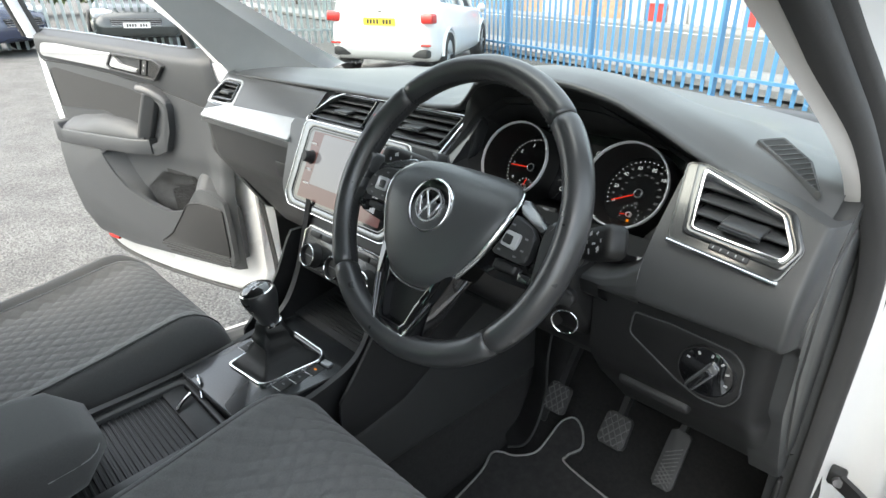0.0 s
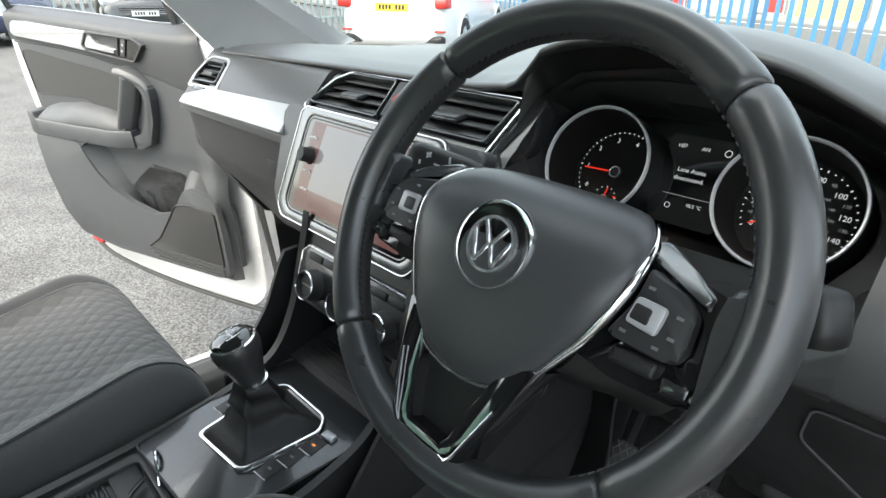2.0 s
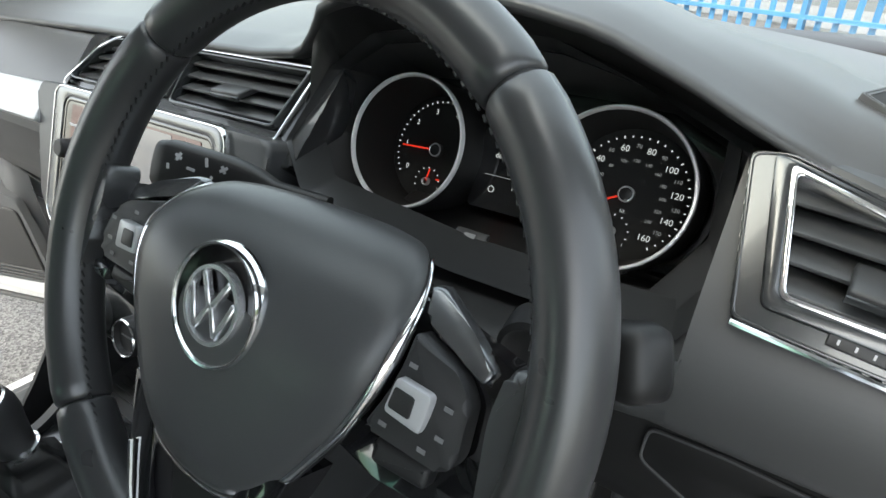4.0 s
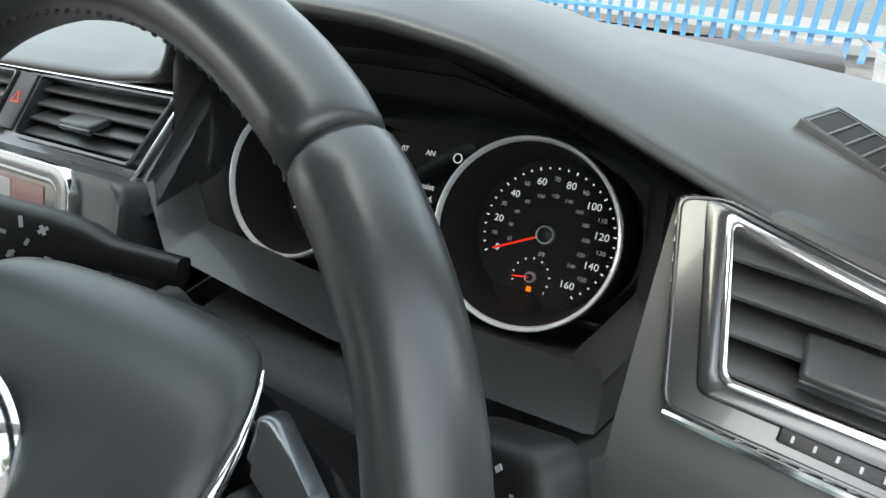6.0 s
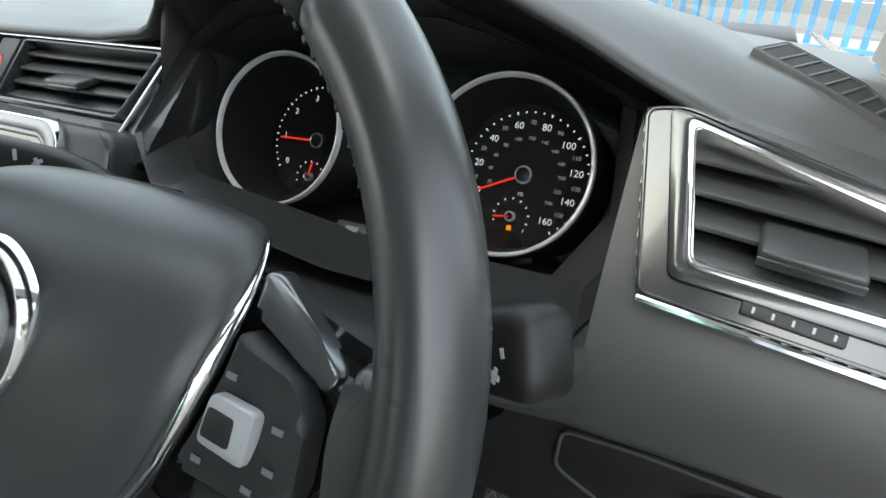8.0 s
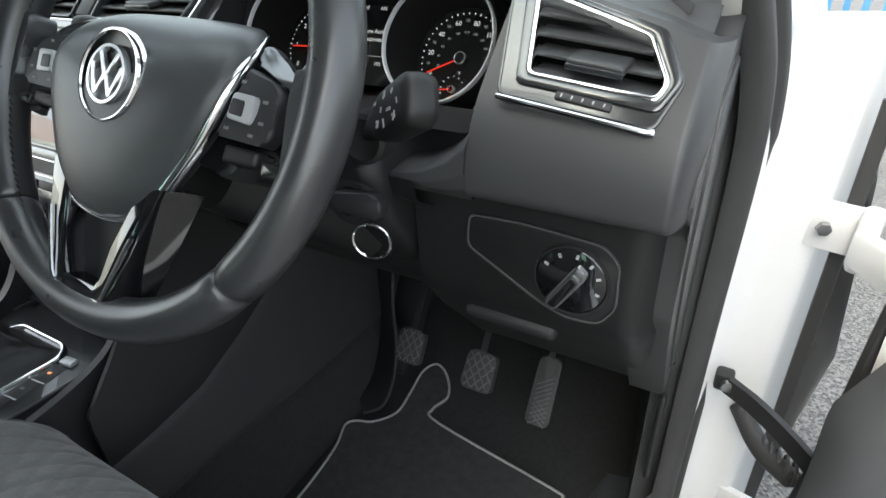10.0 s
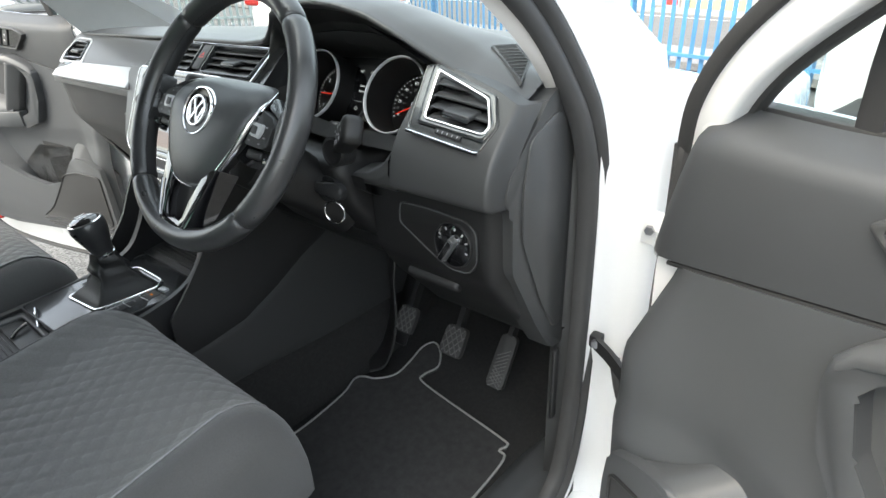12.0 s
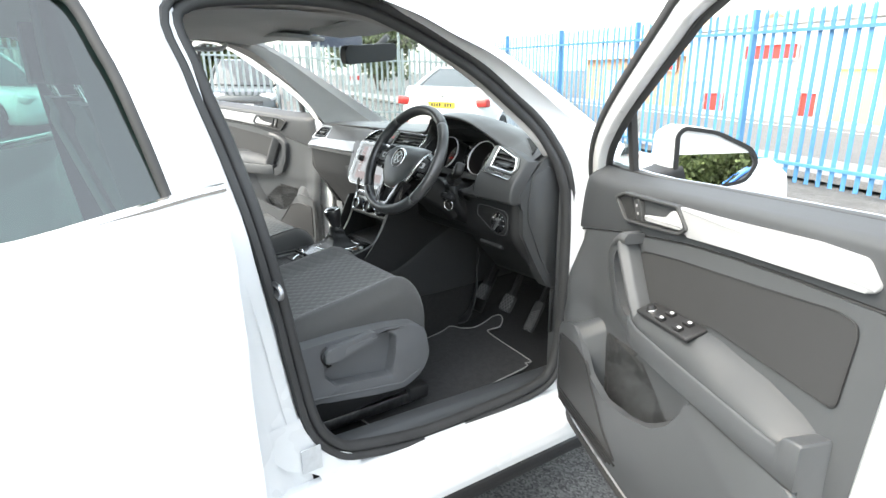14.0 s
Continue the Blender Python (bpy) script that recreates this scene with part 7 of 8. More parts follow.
    for k in range(19):
        u = 0.405 + 0.467 * k / 18
        w = tray_w(u) - 0.0045 - 0.012 * max(0, (u - 0.852) / 0.02) ** 2
        zi = lerp(u, [0.405, 0.43, 0.5, 0.64, 0.77, 0.85, 0.872], [0.902, 0.926, 0.944, 0.953, 0.946, 0.926, 0.914])
        f = smooth01((u - 0.62) / 0.12) * 0.75
        sec = [(-0.002, 0.872), (w, 0.872), (w, 0.889)] + [(w * a, 0.889 + (zi - 0.889) * (b + f * (1 - a - b) + 0.05 * f * (a < 0.95))) for a, b in ((0.985, 0.14), (0.93, 0.32), (0.84, 0.49), (0.7, 0.66), (0.5, 0.82), (0.25, 0.94))] + [(-0.002, zi)]
        rings.append([V((u, y, z)) for y, z in sec])
    part("armrest", loft(bmesh.new(), rings), M_DPAD, d, "padded grey armrest", 60)
    rings = []
    for u in [0.385 + 0.019 * k for k in range(25)] + [0.857, 0.861, 0.865, 0.869, 0.873, 0.885, 0.896, 0.899]:
        w = tray_w(u)
        zt = lerp(u, [0.385, 0.857, 0.861, 0.865, 0.869, 0.873, 0.896, 0.899], [0.888, 0.888, 0.892, 0.902, 0.908, 0.910, 0.915, 0.912])
        zl = lerp(u, [0.62, 0.68], [0.833, 0.79])
        rings.append([V((u, y, z)) for y, z in ((-0.002, zl), (w - 0.010, zl), (w - 0.010, 0.837), (w - 0.002, 0.838), (w, 0.842), (w, zt - 0.004), (w - 0.0015, zt - 0.001), (w - 0.004, zt), (w - 0.007, zt - 0.0008), (-0.002, zt))])
    part("armrest_base", loft(bmesh.new(), rings), M_LIGHTP, d, "", 45)
    part("armrest_seam", tube(bmesh.new(), [(0.655 + 0.024 * k, tray_w(0.655 + 0.024 * k) - 0.0035, 0.8375) for k in range(11)], 0.0022, 6), M_DARK, d)
    if s > 0:
        sp_m = pose(0.532, 0.035, 0.9350, -17, -5, 0)
        sp = part("switch_panel", box(bmesh.new(), (0.175, 0.048, 0.010), sp_m, 0.004, 3), M_DARK, d, "dark window switch panel")
        for x in (-0.010, 0.048):
            for y in (-0.011, 0.012):
                part("window_switch", box(bmesh.new(), (0.022, 0.014, 0.008), sp_m @ pose(x, y, 0.008), 0.002), M_DARK, sp)
                part("mark", box(bmesh.new(), (0.009, 0.005, 0.0006), sp_m @ pose(x + 0.006, y, 0.0122)), M_WHITEPR, sp)
        part("mirror_knob", lathe(bmesh.new(), [(0, 0.016), (0.007, 0.016), (0.0085, 0.014), (0.0095, 0.006), (0.011, 0.004)], sp_m @ pose(-0.060, 0.002, 0), 24), M_DARK, sp, "black mirror adjuster knob")
        part("knob_ring", lathe(bmesh.new(), [(0.0095, 0.007), (0.0115, 0.0085), (0.0125, 0.006)], sp_m @ pose(-0.060, 0.002, 0), 24), M_CHROME, sp)
    # storage bin: front wall with a dip, flat-topped shoulder, lined back
    rimp = [(0.052, 0.53), (0.050, 0.66), (0.056, 0.722), (0.10, 0.742), (0.140, 0.752), (0.168, 0.752), (0.198, 0.724), (0.252, 0.662), (0.340, 0.640), (0.45, 0.662), (0.548, 0.700), (0.600, 0.744), (0.632, 0.790), (0.652, 0.833), (0.900, 0.834), (0.904, 0.70), (0.872, 0.565), (0.80, 0.492), (0.60, 0.470), (0.1, 0.478), (0.058, 0.492)]
    part("bin_front", prism(bmesh.new(), fl(rounded(rimp, 0.014, 4)), 0.044, 0.062, UZ, 0.006, 3), M_LIGHTP, d, "mid grey storage bin front", 50)
    back = [(0.052, 0.50), (0.050, 0.60), (0.050, 0.685), (0.110, 0.740), (0.175, 0.784), (0.205, 0.788), (0.226, 0.772), (0.230, 0.70), (0.232, 0.62), (0.232, 0.50)]
    fore = [(0.056, 0.50), (0.054, 0.62), (0.058, 0.720), (0.102, 0.740), (0.141, 0.750), (0.168, 0.750), (0.190, 0.730), (0.206, 0.690), (0.214, 0.60), (0.214, 0.50)]
    bm = loft(bmesh.new(), [[V((u, y, z)) for u, z in rounded([(a[0] + (b[0] - a[0]) * q, a[1] + (b[1] - a[1]) * q) for a, b in zip(back, fore)], 0.008, 3)] for q, y in ((0, -0.002), (0.5, 0.030), (1, 0.056))])
    part("bin_shoulder", bm, M_LIGHTP, d, "", 40)
    rim = curve([(0.658, 0.058, 0.845), (0.634, 0.058, 0.794), (0.602, 0.058, 0.746), (0.550, 0.058, 0.702), (0.500, 0.058, 0.682), (0.45, 0.058, 0.66)], 5)
    deep = curve([(0.600, 0.0, 0.858), (0.585, 0.0, 0.80), (0.560, 0.0, 0.748), (0.530, 0.0, 0.705), (0.500, 0.0, 0.672), (0.48, 0.0, 0.63)], 5)
    rings = []
    for q in (0.0, 0.04, 0.2, 0.4, 0.6, 0.8, 1.0):
        rings.append([a.lerp(b, q) + V((0, -0.004 * math.sin(math.pi * q), 0)) for a, b in zip(rim, deep)])
    part("bin_wall", loft(bmesh.new(), rings, False, False), M_LIGHTP, d, "", 60)
    bowl = [(0.215, 0.54), (0.215, 0.74), (0.25, 0.780), (0.33, 0.790), (0.385, 0.778), (0.440, 0.742), (0.500, 0.700), (0.56, 0.64), (0.57, 0.54)]
    part("bin_liner", prism(bmesh.new(), fl(rounded(bowl, 0.012, 4)), -0.006, 0.004, UZ, 0.002), M_FELT, d, "black lined storage bin")
    part("bin_floor", prism(bmesh.new(), fl([(0.25, 0.50), (0.25, 0.56), (0.62, 0.56), (0.62, 0.50)]), -0.004, 0.046, UZ), M_FELT, d)
    gr = [(0.070, 0.520), (0.066, 0.692), (0.170, 0.702), (0.235, 0.688), (0.285, 0.630), (0.350, 0.560), (0.420, 0.518)]
    part("speaker_grille", prism(bmesh.new(), fl(rounded(gr, 0.014, 4)), 0.056, 0.0635, UZ, 0.002), M_DOORL, d, "moulded speaker panel")
    for k in range(3):
        part("rib", sweep(bmesh.new(), [(0.075, 0.064, 0.508 - 0.010 * k), (0.42 - 0.02 * k, 0.064, 0.510 - 0.010 * k)], circle(0.0028, 6)), M_DARK, d)
    part("speaker_edge", tube(bmesh.new(), [(u, 0.0635, z) for u, z in rounded(gr, 0.014, 4)], 0.003, 6, True), M_DARK, d)
    part("courtesy_lamp", box(bmesh.new(), (0.06, 0.012, 0.018), pose(0.73, 0.054, 0.474), 0.003), M_REDLAMP, d, "small red courtesy lamp")
    # window frame and glass
    wf = curve([(u, -0.04 + 0.29 * (z - 1.14), z) for u, z in ((0.040, 1.110), (0.062, 1.172), (0.106, 1.230), (0.172, 1.285), (0.245, 1.335), (0.352, 1.399), (0.485, 1.475), (0.56, 1.515), (0.70, 1.560), (0.84, 1.565), (0.945, 1.510), (0.995, 1.37), (1.01, 1.20))], 7)
    part("window_frame", sweep(bmesh.new(), wf, rounded([(-0.025, -0.022), (0.021, -0.022), (0.021, 0.020), (-0.025, 0.020)], 0.007, 3), False, (0, 1, 0)), M_WHITE, d, "white window frame", 50)
    part("window_seal", sweep(bmesh.new(), [p + V((0, 0.018, 0)) for p in wf], [(x + 0.014, y) for x, y in rounded([(-0.003, -0.008), (0.014, -0.012), (0.014, 0.010), (-0.003, 0.008)], 0.004, 2)], False, (0, 1, 0)), M_RUBBER, d, "black window seal", 50)
    part("window_seal", sweep(bmesh.new(), [p + V((0, -0.012, 0)) for p in wf], [(x - 0.024, y) for x, y in rounded([(-0.007, -0.008), (0.006, -0.008), (0.006, 0.010), (-0.007, 0.010)], 0.004, 2)], False, (0, 1, 0)), M_RUBBER, d, "black outer sealing lip", 50)
    part("quarter_bar", sweep(bmesh.new(), [(0.192, -0.058, 1.14), (0.200, -0.042, 1.23), (0.217, -0.020, 1.325)], rounded([(-0.012, -0.008), (0.012, -0.008), (0.012, 0.008), (-0.012, 0.008)], 0.003, 2), False, (0, 1, 0)), M_RUBBER, d, "black quarter light bar", 50)
    ql = [(0.09, 1.14), (0.12, 1.215), (0.165, 1.265), (0.205, 1.30), (0.192, 1.14)]
    part("quarter_glass", prism(bmesh.new(), fl(ql), -0.05, -0.047, UZ), M_GLASS, d, "clear quarter light").visible_shadow = False
    part("belt_strip", sweep(bmesh.new(), [(u / 20 * 1.0 + 0.02, -0.055, belt(u / 20) - 0.004) for u in range(21)], rounded([(-0.012, -0.01), (0.012, -0.01), (0.012, 0.012), (-0.012, 0.012)], 0.003, 2), False, (0, 0, 1)), M_RUBBER, d, "black belt weatherstrip", 50)
    part("belt_chrome", tube(bmesh.new(), [(u / 20 * 1.0 + 0.03, -0.078, belt(u / 20) + 0.002) for u in range(21)], 0.005, 8), M_CHROME, d, "chrome belt moulding")
    # mirror on the outside
    mi = part("mirror_arm", sweep(bmesh.new(), curve([(0.15, -0.07, 1.135), (0.16, -0.13, 1.148), (0.165, -0.18, 1.165)], 4), rounded([(-0.05, -0.02), (0.05, -0.02), (0.05, 0.022), (-0.05, 0.022)], 0.012, 3), False, (0, 0, 1)), M_DARK, d, "black mirror foot", 50)
    gm_o = [(0.150, 1.126), (0.240, 1.119), (0.340, 1.136), (0.366, 1.186), (0.345, 1.222), (0.25, 1.266), (0.165, 1.279), (0.146, 1.260)]
    # loops (distance outwards, z) lofted along local x, towards the front
    rings = []
    for dx, sc, sh in ((0.0, 1.0, 0.0), (-0.012, 1.03, 0.0), (-0.06, 1.02, 0.0), (-0.105, 0.92, -0.004), (-0.145, 0.70, -0.012), (-0.168, 0.38, -0.018), (-0.175, 0.08, -0.02)):
        cy, cz = 0.24, 1.192
        rings.append([V((0.205 + dx + 0.10 * (w - 0.15) * 1.0, -(cy + (w - cy) * sc), cz + (z - cz) * sc + sh)) for w, z in rounded(gm_o, 0.022, 4)])
    part("mirror_housing", loft(bmesh.new(), rings, True, True), M_WHITE, mi, "white door mirror housing", 60)
    rimo, rimi = rounded(gm_o, 0.022, 4), rounded(inset(gm_o, 0.010), 0.016, 4)
    rg = bmesh.new()
    loops = []
    for loop, dx in ((rimo, -0.012), (rimo, 0.004), (rimi, 0.004), (rimi, -0.012)):
        loops.append([V((0.207 + dx + 0.10 * (w - 0.15), -w, z)) for w, z in loop])
    loft(rg, loops, True, False, True)
    part("mirror_rim", rg, M_DARK, mi, "dark grey mirror rim", 50)
    gl_ = bmesh.new()
    gl_.faces.new([gl_.verts.new((0.2065 + 0.10 * (w - 0.15) - 0.085 * (z - 1.192), -w, z)) for w, z in rimi])
    part("mirror_glass", gl_, M_MIRROR, mi, "door mirror glass", 0)
    part("door_edge", tube(bmesh.new(), curve([(0.022 - 0.03 * lap, -0.034, 1.130), (0.03 - 0.03 * lap, -0.02 - 0.02 * lap, 1.10), (0.026 - 0.038 * lap, -0.02 - 0.02 * lap, 0.95), (0.018 - 0.038 * lap, -0.03, 0.7), (-0.004 - 0.044 * lap, -0.02, 0.47), (-0.02, -0.012, 0.375), (0.05, -0.008, 0.345), (0.5, -0.008, 0.342), (0.82, -0.008, 0.385), (0.90, -0.008, 0.5)], 6), 0.008, 8), M_RUBBER, d, "black lower door seal")
    # place it
    a = radians(opened)
    du = V((s * math.sin(a), -math.cos(a), 0))
    ni = V((-s * math.cos(a), -math.sin(a), 0))
    m = Matrix((du, ni, V((0, 0, 1)))).transposed().to_4x4()
    m.translation = V((hinge[0], hinge[1], lift))
    return d, m


def put_door(s, hinge, opened, lift, label):
    d, m = front_door(s, hinge, opened, lift, label)
    flipped = m.determinant() < 0
    for o in d.children_recursive:
        o.data.transform(m)
        if flipped:
            o.data.flip_normals()
    for o in d.children:
        o.matrix_parent_inverse = Matrix.Translation((-m.translation.x, -m.translation.y, -lift))
    d.location = (m.translation.x, m.translation.y, lift)
    return d


put_door(1, (0.8506, 0.2672), 62.8, -0.002, "open driver's door with grey lining and white frame")
put_door(-1, (-0.870, 0.340), 73.5, 0.042, "open passenger door with grey lining and white frame")

def rbelt(y):
    return lerp(y, [-1.8, -1.3, -0.98, -0.75, -0.60], [1.20, 1.165, 1.180, 1.219, 1.235])


# rear door, closed, beside the camera's way back
rd = thing("rear_door", (0.84, -1.2, 0.3), "closed white rear door with tinted window", "car door")
for s in (1, -1):
    flip = Matrix.Diagonal((s, 1, 1, 1))
    own = rd if s > 0 else thing("rear_door", (-0.84, -1.2, 0.3), "closed white rear door with tinted window", "car door")

    def rskin(u, v):
        y = -0.70 - 1.01 * u
        z = 0.34 + (rbelt(y) - 0.345) * v
        crease = 0.010 * math.exp(-((z - (1.10 - 0.12 * smooth01(u * 2))) / 0.035) ** 2)
        dish = -0.016 * math.exp(-((z - (0.60 + 0.22 * (1 - u))) / 0.13) ** 2)
        return (side_x(z) + crease + dish, y, z)
    bm = sheet(bmesh.new(), rskin, 30, 36, 0.02)
    bm.transform(flip)
    part("outer_skin", bm, M_WHITE, own, "white outer skin", 60)
    fr_pts = curve([(0.832, -0.745, 1.205), (0.795, -0.765, 1.33), (0.745, -0.79, 1.45), (0.69, -0.84, 1.56), (0.672, -1.0, 1.59), (0.675, -1.35, 1.585), (0.71, -1.60, 1.50), (0.80, -1.70, 1.25)], 6)
    bm = sweep(bmesh.new(), fr_pts, rounded([(-0.03, -0.012), (0.03, -0.012), (0.03, 0.012), (-0.03, 0.012)], 0.006, 3), False, (1, 0, 0.3))
    bm.transform(flip)
    part("window_frame", bm, M_WHITE, own, "white window frame", 50)
    bm = sweep(bmesh.new(), [p + V((0.004, -0.030, -0.004)) for p in fr_pts], circle(0.011, 8), False)
    bm.transform(flip)
    part("window_seal", bm, M_RUBBER, own, "black window seal", 50)
    bm = sheet(bmesh.new(), lambda u, v: (lerp(v, [0, 1], [0.838, 0.672]), -0.76 - 0.03 * v - (0.93 - 0.25 * v) * u, rbelt(-0.76 - 0.93 * u) - 0.02 + (1.59 - rbelt(-0.76 - 0.93 * u)) * v), 6, 6)
    bm.transform(flip)
    g = part("window_glass", bm, M_TINT, own, "dark tinted glass", 60)
    bm = tube(bmesh.new(), [(0.848, -0.69 - 0.05 * k, rbelt(-0.69 - 0.05 * k) + 0.002) for k in range(21)], 0.009, 8)
    bm.transform(flip)
    part("belt_chrome", bm, M_CHROME, own, "chrome belt moulding")

# ---- outside ----
def speckled(name, base, scale, lo, hi, patch=0.15, bump=0.6, coarse=3.0):
    """Asphalt: aggregate speckle, worn patches, fine relief."""
    m = bpy.data.materials.new(name)
    m.use_nodes = True
    nt = m.node_tree
    b = nt.nodes["Principled BSDF"]
    b.inputs["Roughness"].default_value = 0.9
    tc = nt.nodes.new("ShaderNodeTexCoord")
    vo = nt.nodes.new("ShaderNodeTexVoronoi")
    vo.inputs["Scale"].default_value = scale
    nz = nt.nodes.new("ShaderNodeTexNoise")
    nz.inputs["Scale"].default_value, nz.inputs["Detail"].default_value = coarse, 8
    rp = nt.nodes.new("ShaderNodeValToRGB")
    rp.color_ramp.elements[0].color, rp.color_ramp.elements[1].color = (*[c * lo for c in base], 1), (*[c * hi for c in base], 1)
    sp = nt.nodes.new("ShaderNodeSeparateColor")
    mx = nt.nodes.new("ShaderNodeMix")
    mx.data_type, mx.blend_type = "RGBA", "MULTIPLY"
    mx.inputs[0].default_value = 1.0
    r2 = nt.nodes.new("ShaderNodeValToRGB")
    r2.color_ramp.elements[0].position, r2.color_ramp.elements[1].position = 0.35, 0.65
    r2.color_ramp.elements[0].color, r2.color_ramp.elements[1].color = (1 - patch, 1 - patch, 1 - patch, 1), (1 + patch, 1 + patch, 1 + patch, 1)
    bp = nt.nodes.new("ShaderNodeBump")
    bp.inputs["Strength"].default_value, bp.inputs["Distance"].default_value = bump, 0.004
    for o in (vo, nz):
        link(nt, tc.outputs["Object"], o.inputs["Vector"])
    link(nt, vo.outputs["Color"], sp.inputs[0])
    link(nt, sp.outputs[0], rp.inputs[0])
    link(nt, nz.outputs["Fac"], r2.inputs[0])
    link(nt, rp.outputs[0], mx.inputs[6])
    link(nt, r2.outputs[0], mx.inputs[7])
    link(nt, mx.outputs[2], b.inputs["Base Color"])
    link(nt, vo.outputs["Distance"], bp.inputs["Height"])
    link(nt, bp.outputs[0], b.inputs["Normal"])
    return m


M_ASPH = speckled("yard asphalt", (0.105, 0.103, 0.10), 140, 0.4, 1.65)
M_ROAD = speckled("road asphalt", (0.12, 0.12, 0.12), 90, 0.8, 1.2, 0.08)
M_PAVE = speckled("pavement", (0.24, 0.235, 0.23), 60, 0.85, 1.15, 0.1)
M_BLUE = mat("blue fence paint", (0.062, 0.20, 0.375), 0.5, var=0.10, vscale=3, rand=0.12, bump=0.1, scale=80)
M_GALV = mat("galvanised steel", (0.33, 0.38, 0.38), 0.5, metal=0.3, var=0.12, vscale=5, rand=0.12)
M_TYRE = mat("tyre rubber", (0.02, 0.02, 0.02), 0.85, bump=0.4, scale=200, var=0.2)
M_RIM = mat("alloy rim", (0.5, 0.5, 0.51), 0.3, metal=0.9, var=0.1)
M_CARGLASS = mat("dark car glass", (0.03, 0.036, 0.038), 0.04, coat=1.0, var=0.1)
M_BLACKCAR = mat("dark grey car paint", (0.035, 0.042, 0.042), 0.2, coat=1.0, var=0.05)
M_NAVY = mat("dark blue car paint", (0.03, 0.04, 0.08), 0.2, coat=1.0, var=0.05)
M_BLUECAR = mat("blue car paint", (0.05, 0.20, 0.62), 0.2, coat=1.0, var=0.05)
M_WCAR = mat("white car lacquer", (0.80, 0.80, 0.80), 0.22, coat=1.0, var=0.02)
M_HEADL = mat("headlamp lens", (0.65, 0.68, 0.7), 0.08, coat=1.0, var=0.3, vscale=15)
M_YPLATE = mat("yellow plate", (0.85, 0.62, 0.05), 0.4, var=0.03)
M_WPLATE = mat("white plate", (0.8, 0.8, 0.78), 0.4, var=0.03)
M_INK = mat("plate ink", (0.02, 0.02, 0.02), 0.5)


def ground_fn(u, v):
    def far(t):
        t = t * 2 - 1
        return 9 * t + 700 * t ** 7
    x, y = far(u), far(v)
    return (x, y, gz(x, y))


solid("ground", sheet(bmesh.new(), ground_fn, 120, 120), M_ASPH, "grey speckled asphalt of the car yard", "ground", kind="structure")

# blue palisade fence
FD = V((-0.963, 0.270, 0)).normalized()
FP = V((0.098, 7.486, 0))
FNRM = V((-FD.y, FD.x, 0))


def pale_mesh(name, h, w, material):
    """One palisade pale: folded steel strip with a split pointed head."""
    bm = bmesh.new()
    for sx in (-1, 1):
        poly = [(0, 0), (sx * w / 2, 0), (sx * w / 2, h - 0.07), (sx * w * 0.36, h), (sx * w * 0.2, h - 0.05), (0, h + 0.01)]
        if sx < 0:
            poly = poly[::-1]
        m = axes((0, 0, 0), (1, 0, 0), (0, -1, 0)) @ pose(0, 0, 0, 0, sx * 16, 0)
        prism(bm, poly, -0.0015, 0.0015, m)
    return mesh_of(bm, name, material, 0)


def fence(name, start, way, length, step, pale_h, pale_w, lift, rails, material, label, post_step, post_h, lean=0.0):
    t = thing(name, (start.x, start.y, gz(start.x, start.y)), label, "fence", kind="structure")
    rng = random.Random(5)
    me = pale_mesh("pale", pale_h, pale_w, material)
    ang = math.atan2(way.y, way.x)
    inv = Matrix.Translation(-t.location)
    n = int(length / step)
    for i in range(n):
        p = start + way * (i * step)
        if abs((i * step + post_step / 2) % post_step - post_step / 2) < step * 0.3:
            continue
        o = new("pale", me)
        o.parent, o.matrix_parent_inverse = t, inv
        o.matrix_basis = Matrix.Translation((p.x, p.y, gz(p.x, p.y) + lift + rng.uniform(-0.008, 0.008))) @ pose(0, 0, 0, rng.uniform(-0.5, 0.5), rng.uniform(-0.5, 0.5) + lean, math.degrees(ang))
    for h in rails:
        bm = bmesh.new()
        pts = []
        for k in range(int(length / 2.5) + 1):
            p = start + way * min(length, k * 2.5)
            pts.append(V((p.x, p.y, gz(p.x, p.y) + h)) + V((-way.y, way.x, 0)) * 0.03)
        sweep(bm, pts, [(-0.022, -0.022), (0.022, -0.022), (0.022, 0.022), (-0.022, 0.022)], False, (0, 0, 1))
        part("rail", bm, material, t, "", 0)
    pm = None
    for k in range(int(length / post_step) + 1):
        p = start + way * (k * post_step)
        if pm is None:
            bm = bmesh.new()
            box(bm, (0.055, 0.10, post_h), pose(0, 0, post_h / 2), 0.003, 1)
            pm = mesh_of(bm, "post", material, 0)
        o = new("post", pm)
        o.parent, o.matrix_parent_inverse = t, inv
        o.matrix_basis = Matrix.Translation((p.x, p.y, gz(p.x, p.y) - 0.02)) @ pose(0, 0, 0, 0, 0, math.degrees(ang))
    return t


fence("palisade_fence", FP - FD * 15.30, FD, 28.56, 0.17, 2.36, 0.068, 0.06, (0.32, 2.12), M_BLUE, "blue painted steel palisade fence along the road", 2.55, 2.46)
GW = V((-0.30, -0.954, 0)).normalized()
fence("palisade_fence", V((-11.3, 10.9, 0)), GW, 30.0, 0.16, 2.05, 0.066, 0.05, (0.35, 1.75), M_GALV, "galvanised grey-green palisade fence behind the parked cars", 2.6, 2.1)

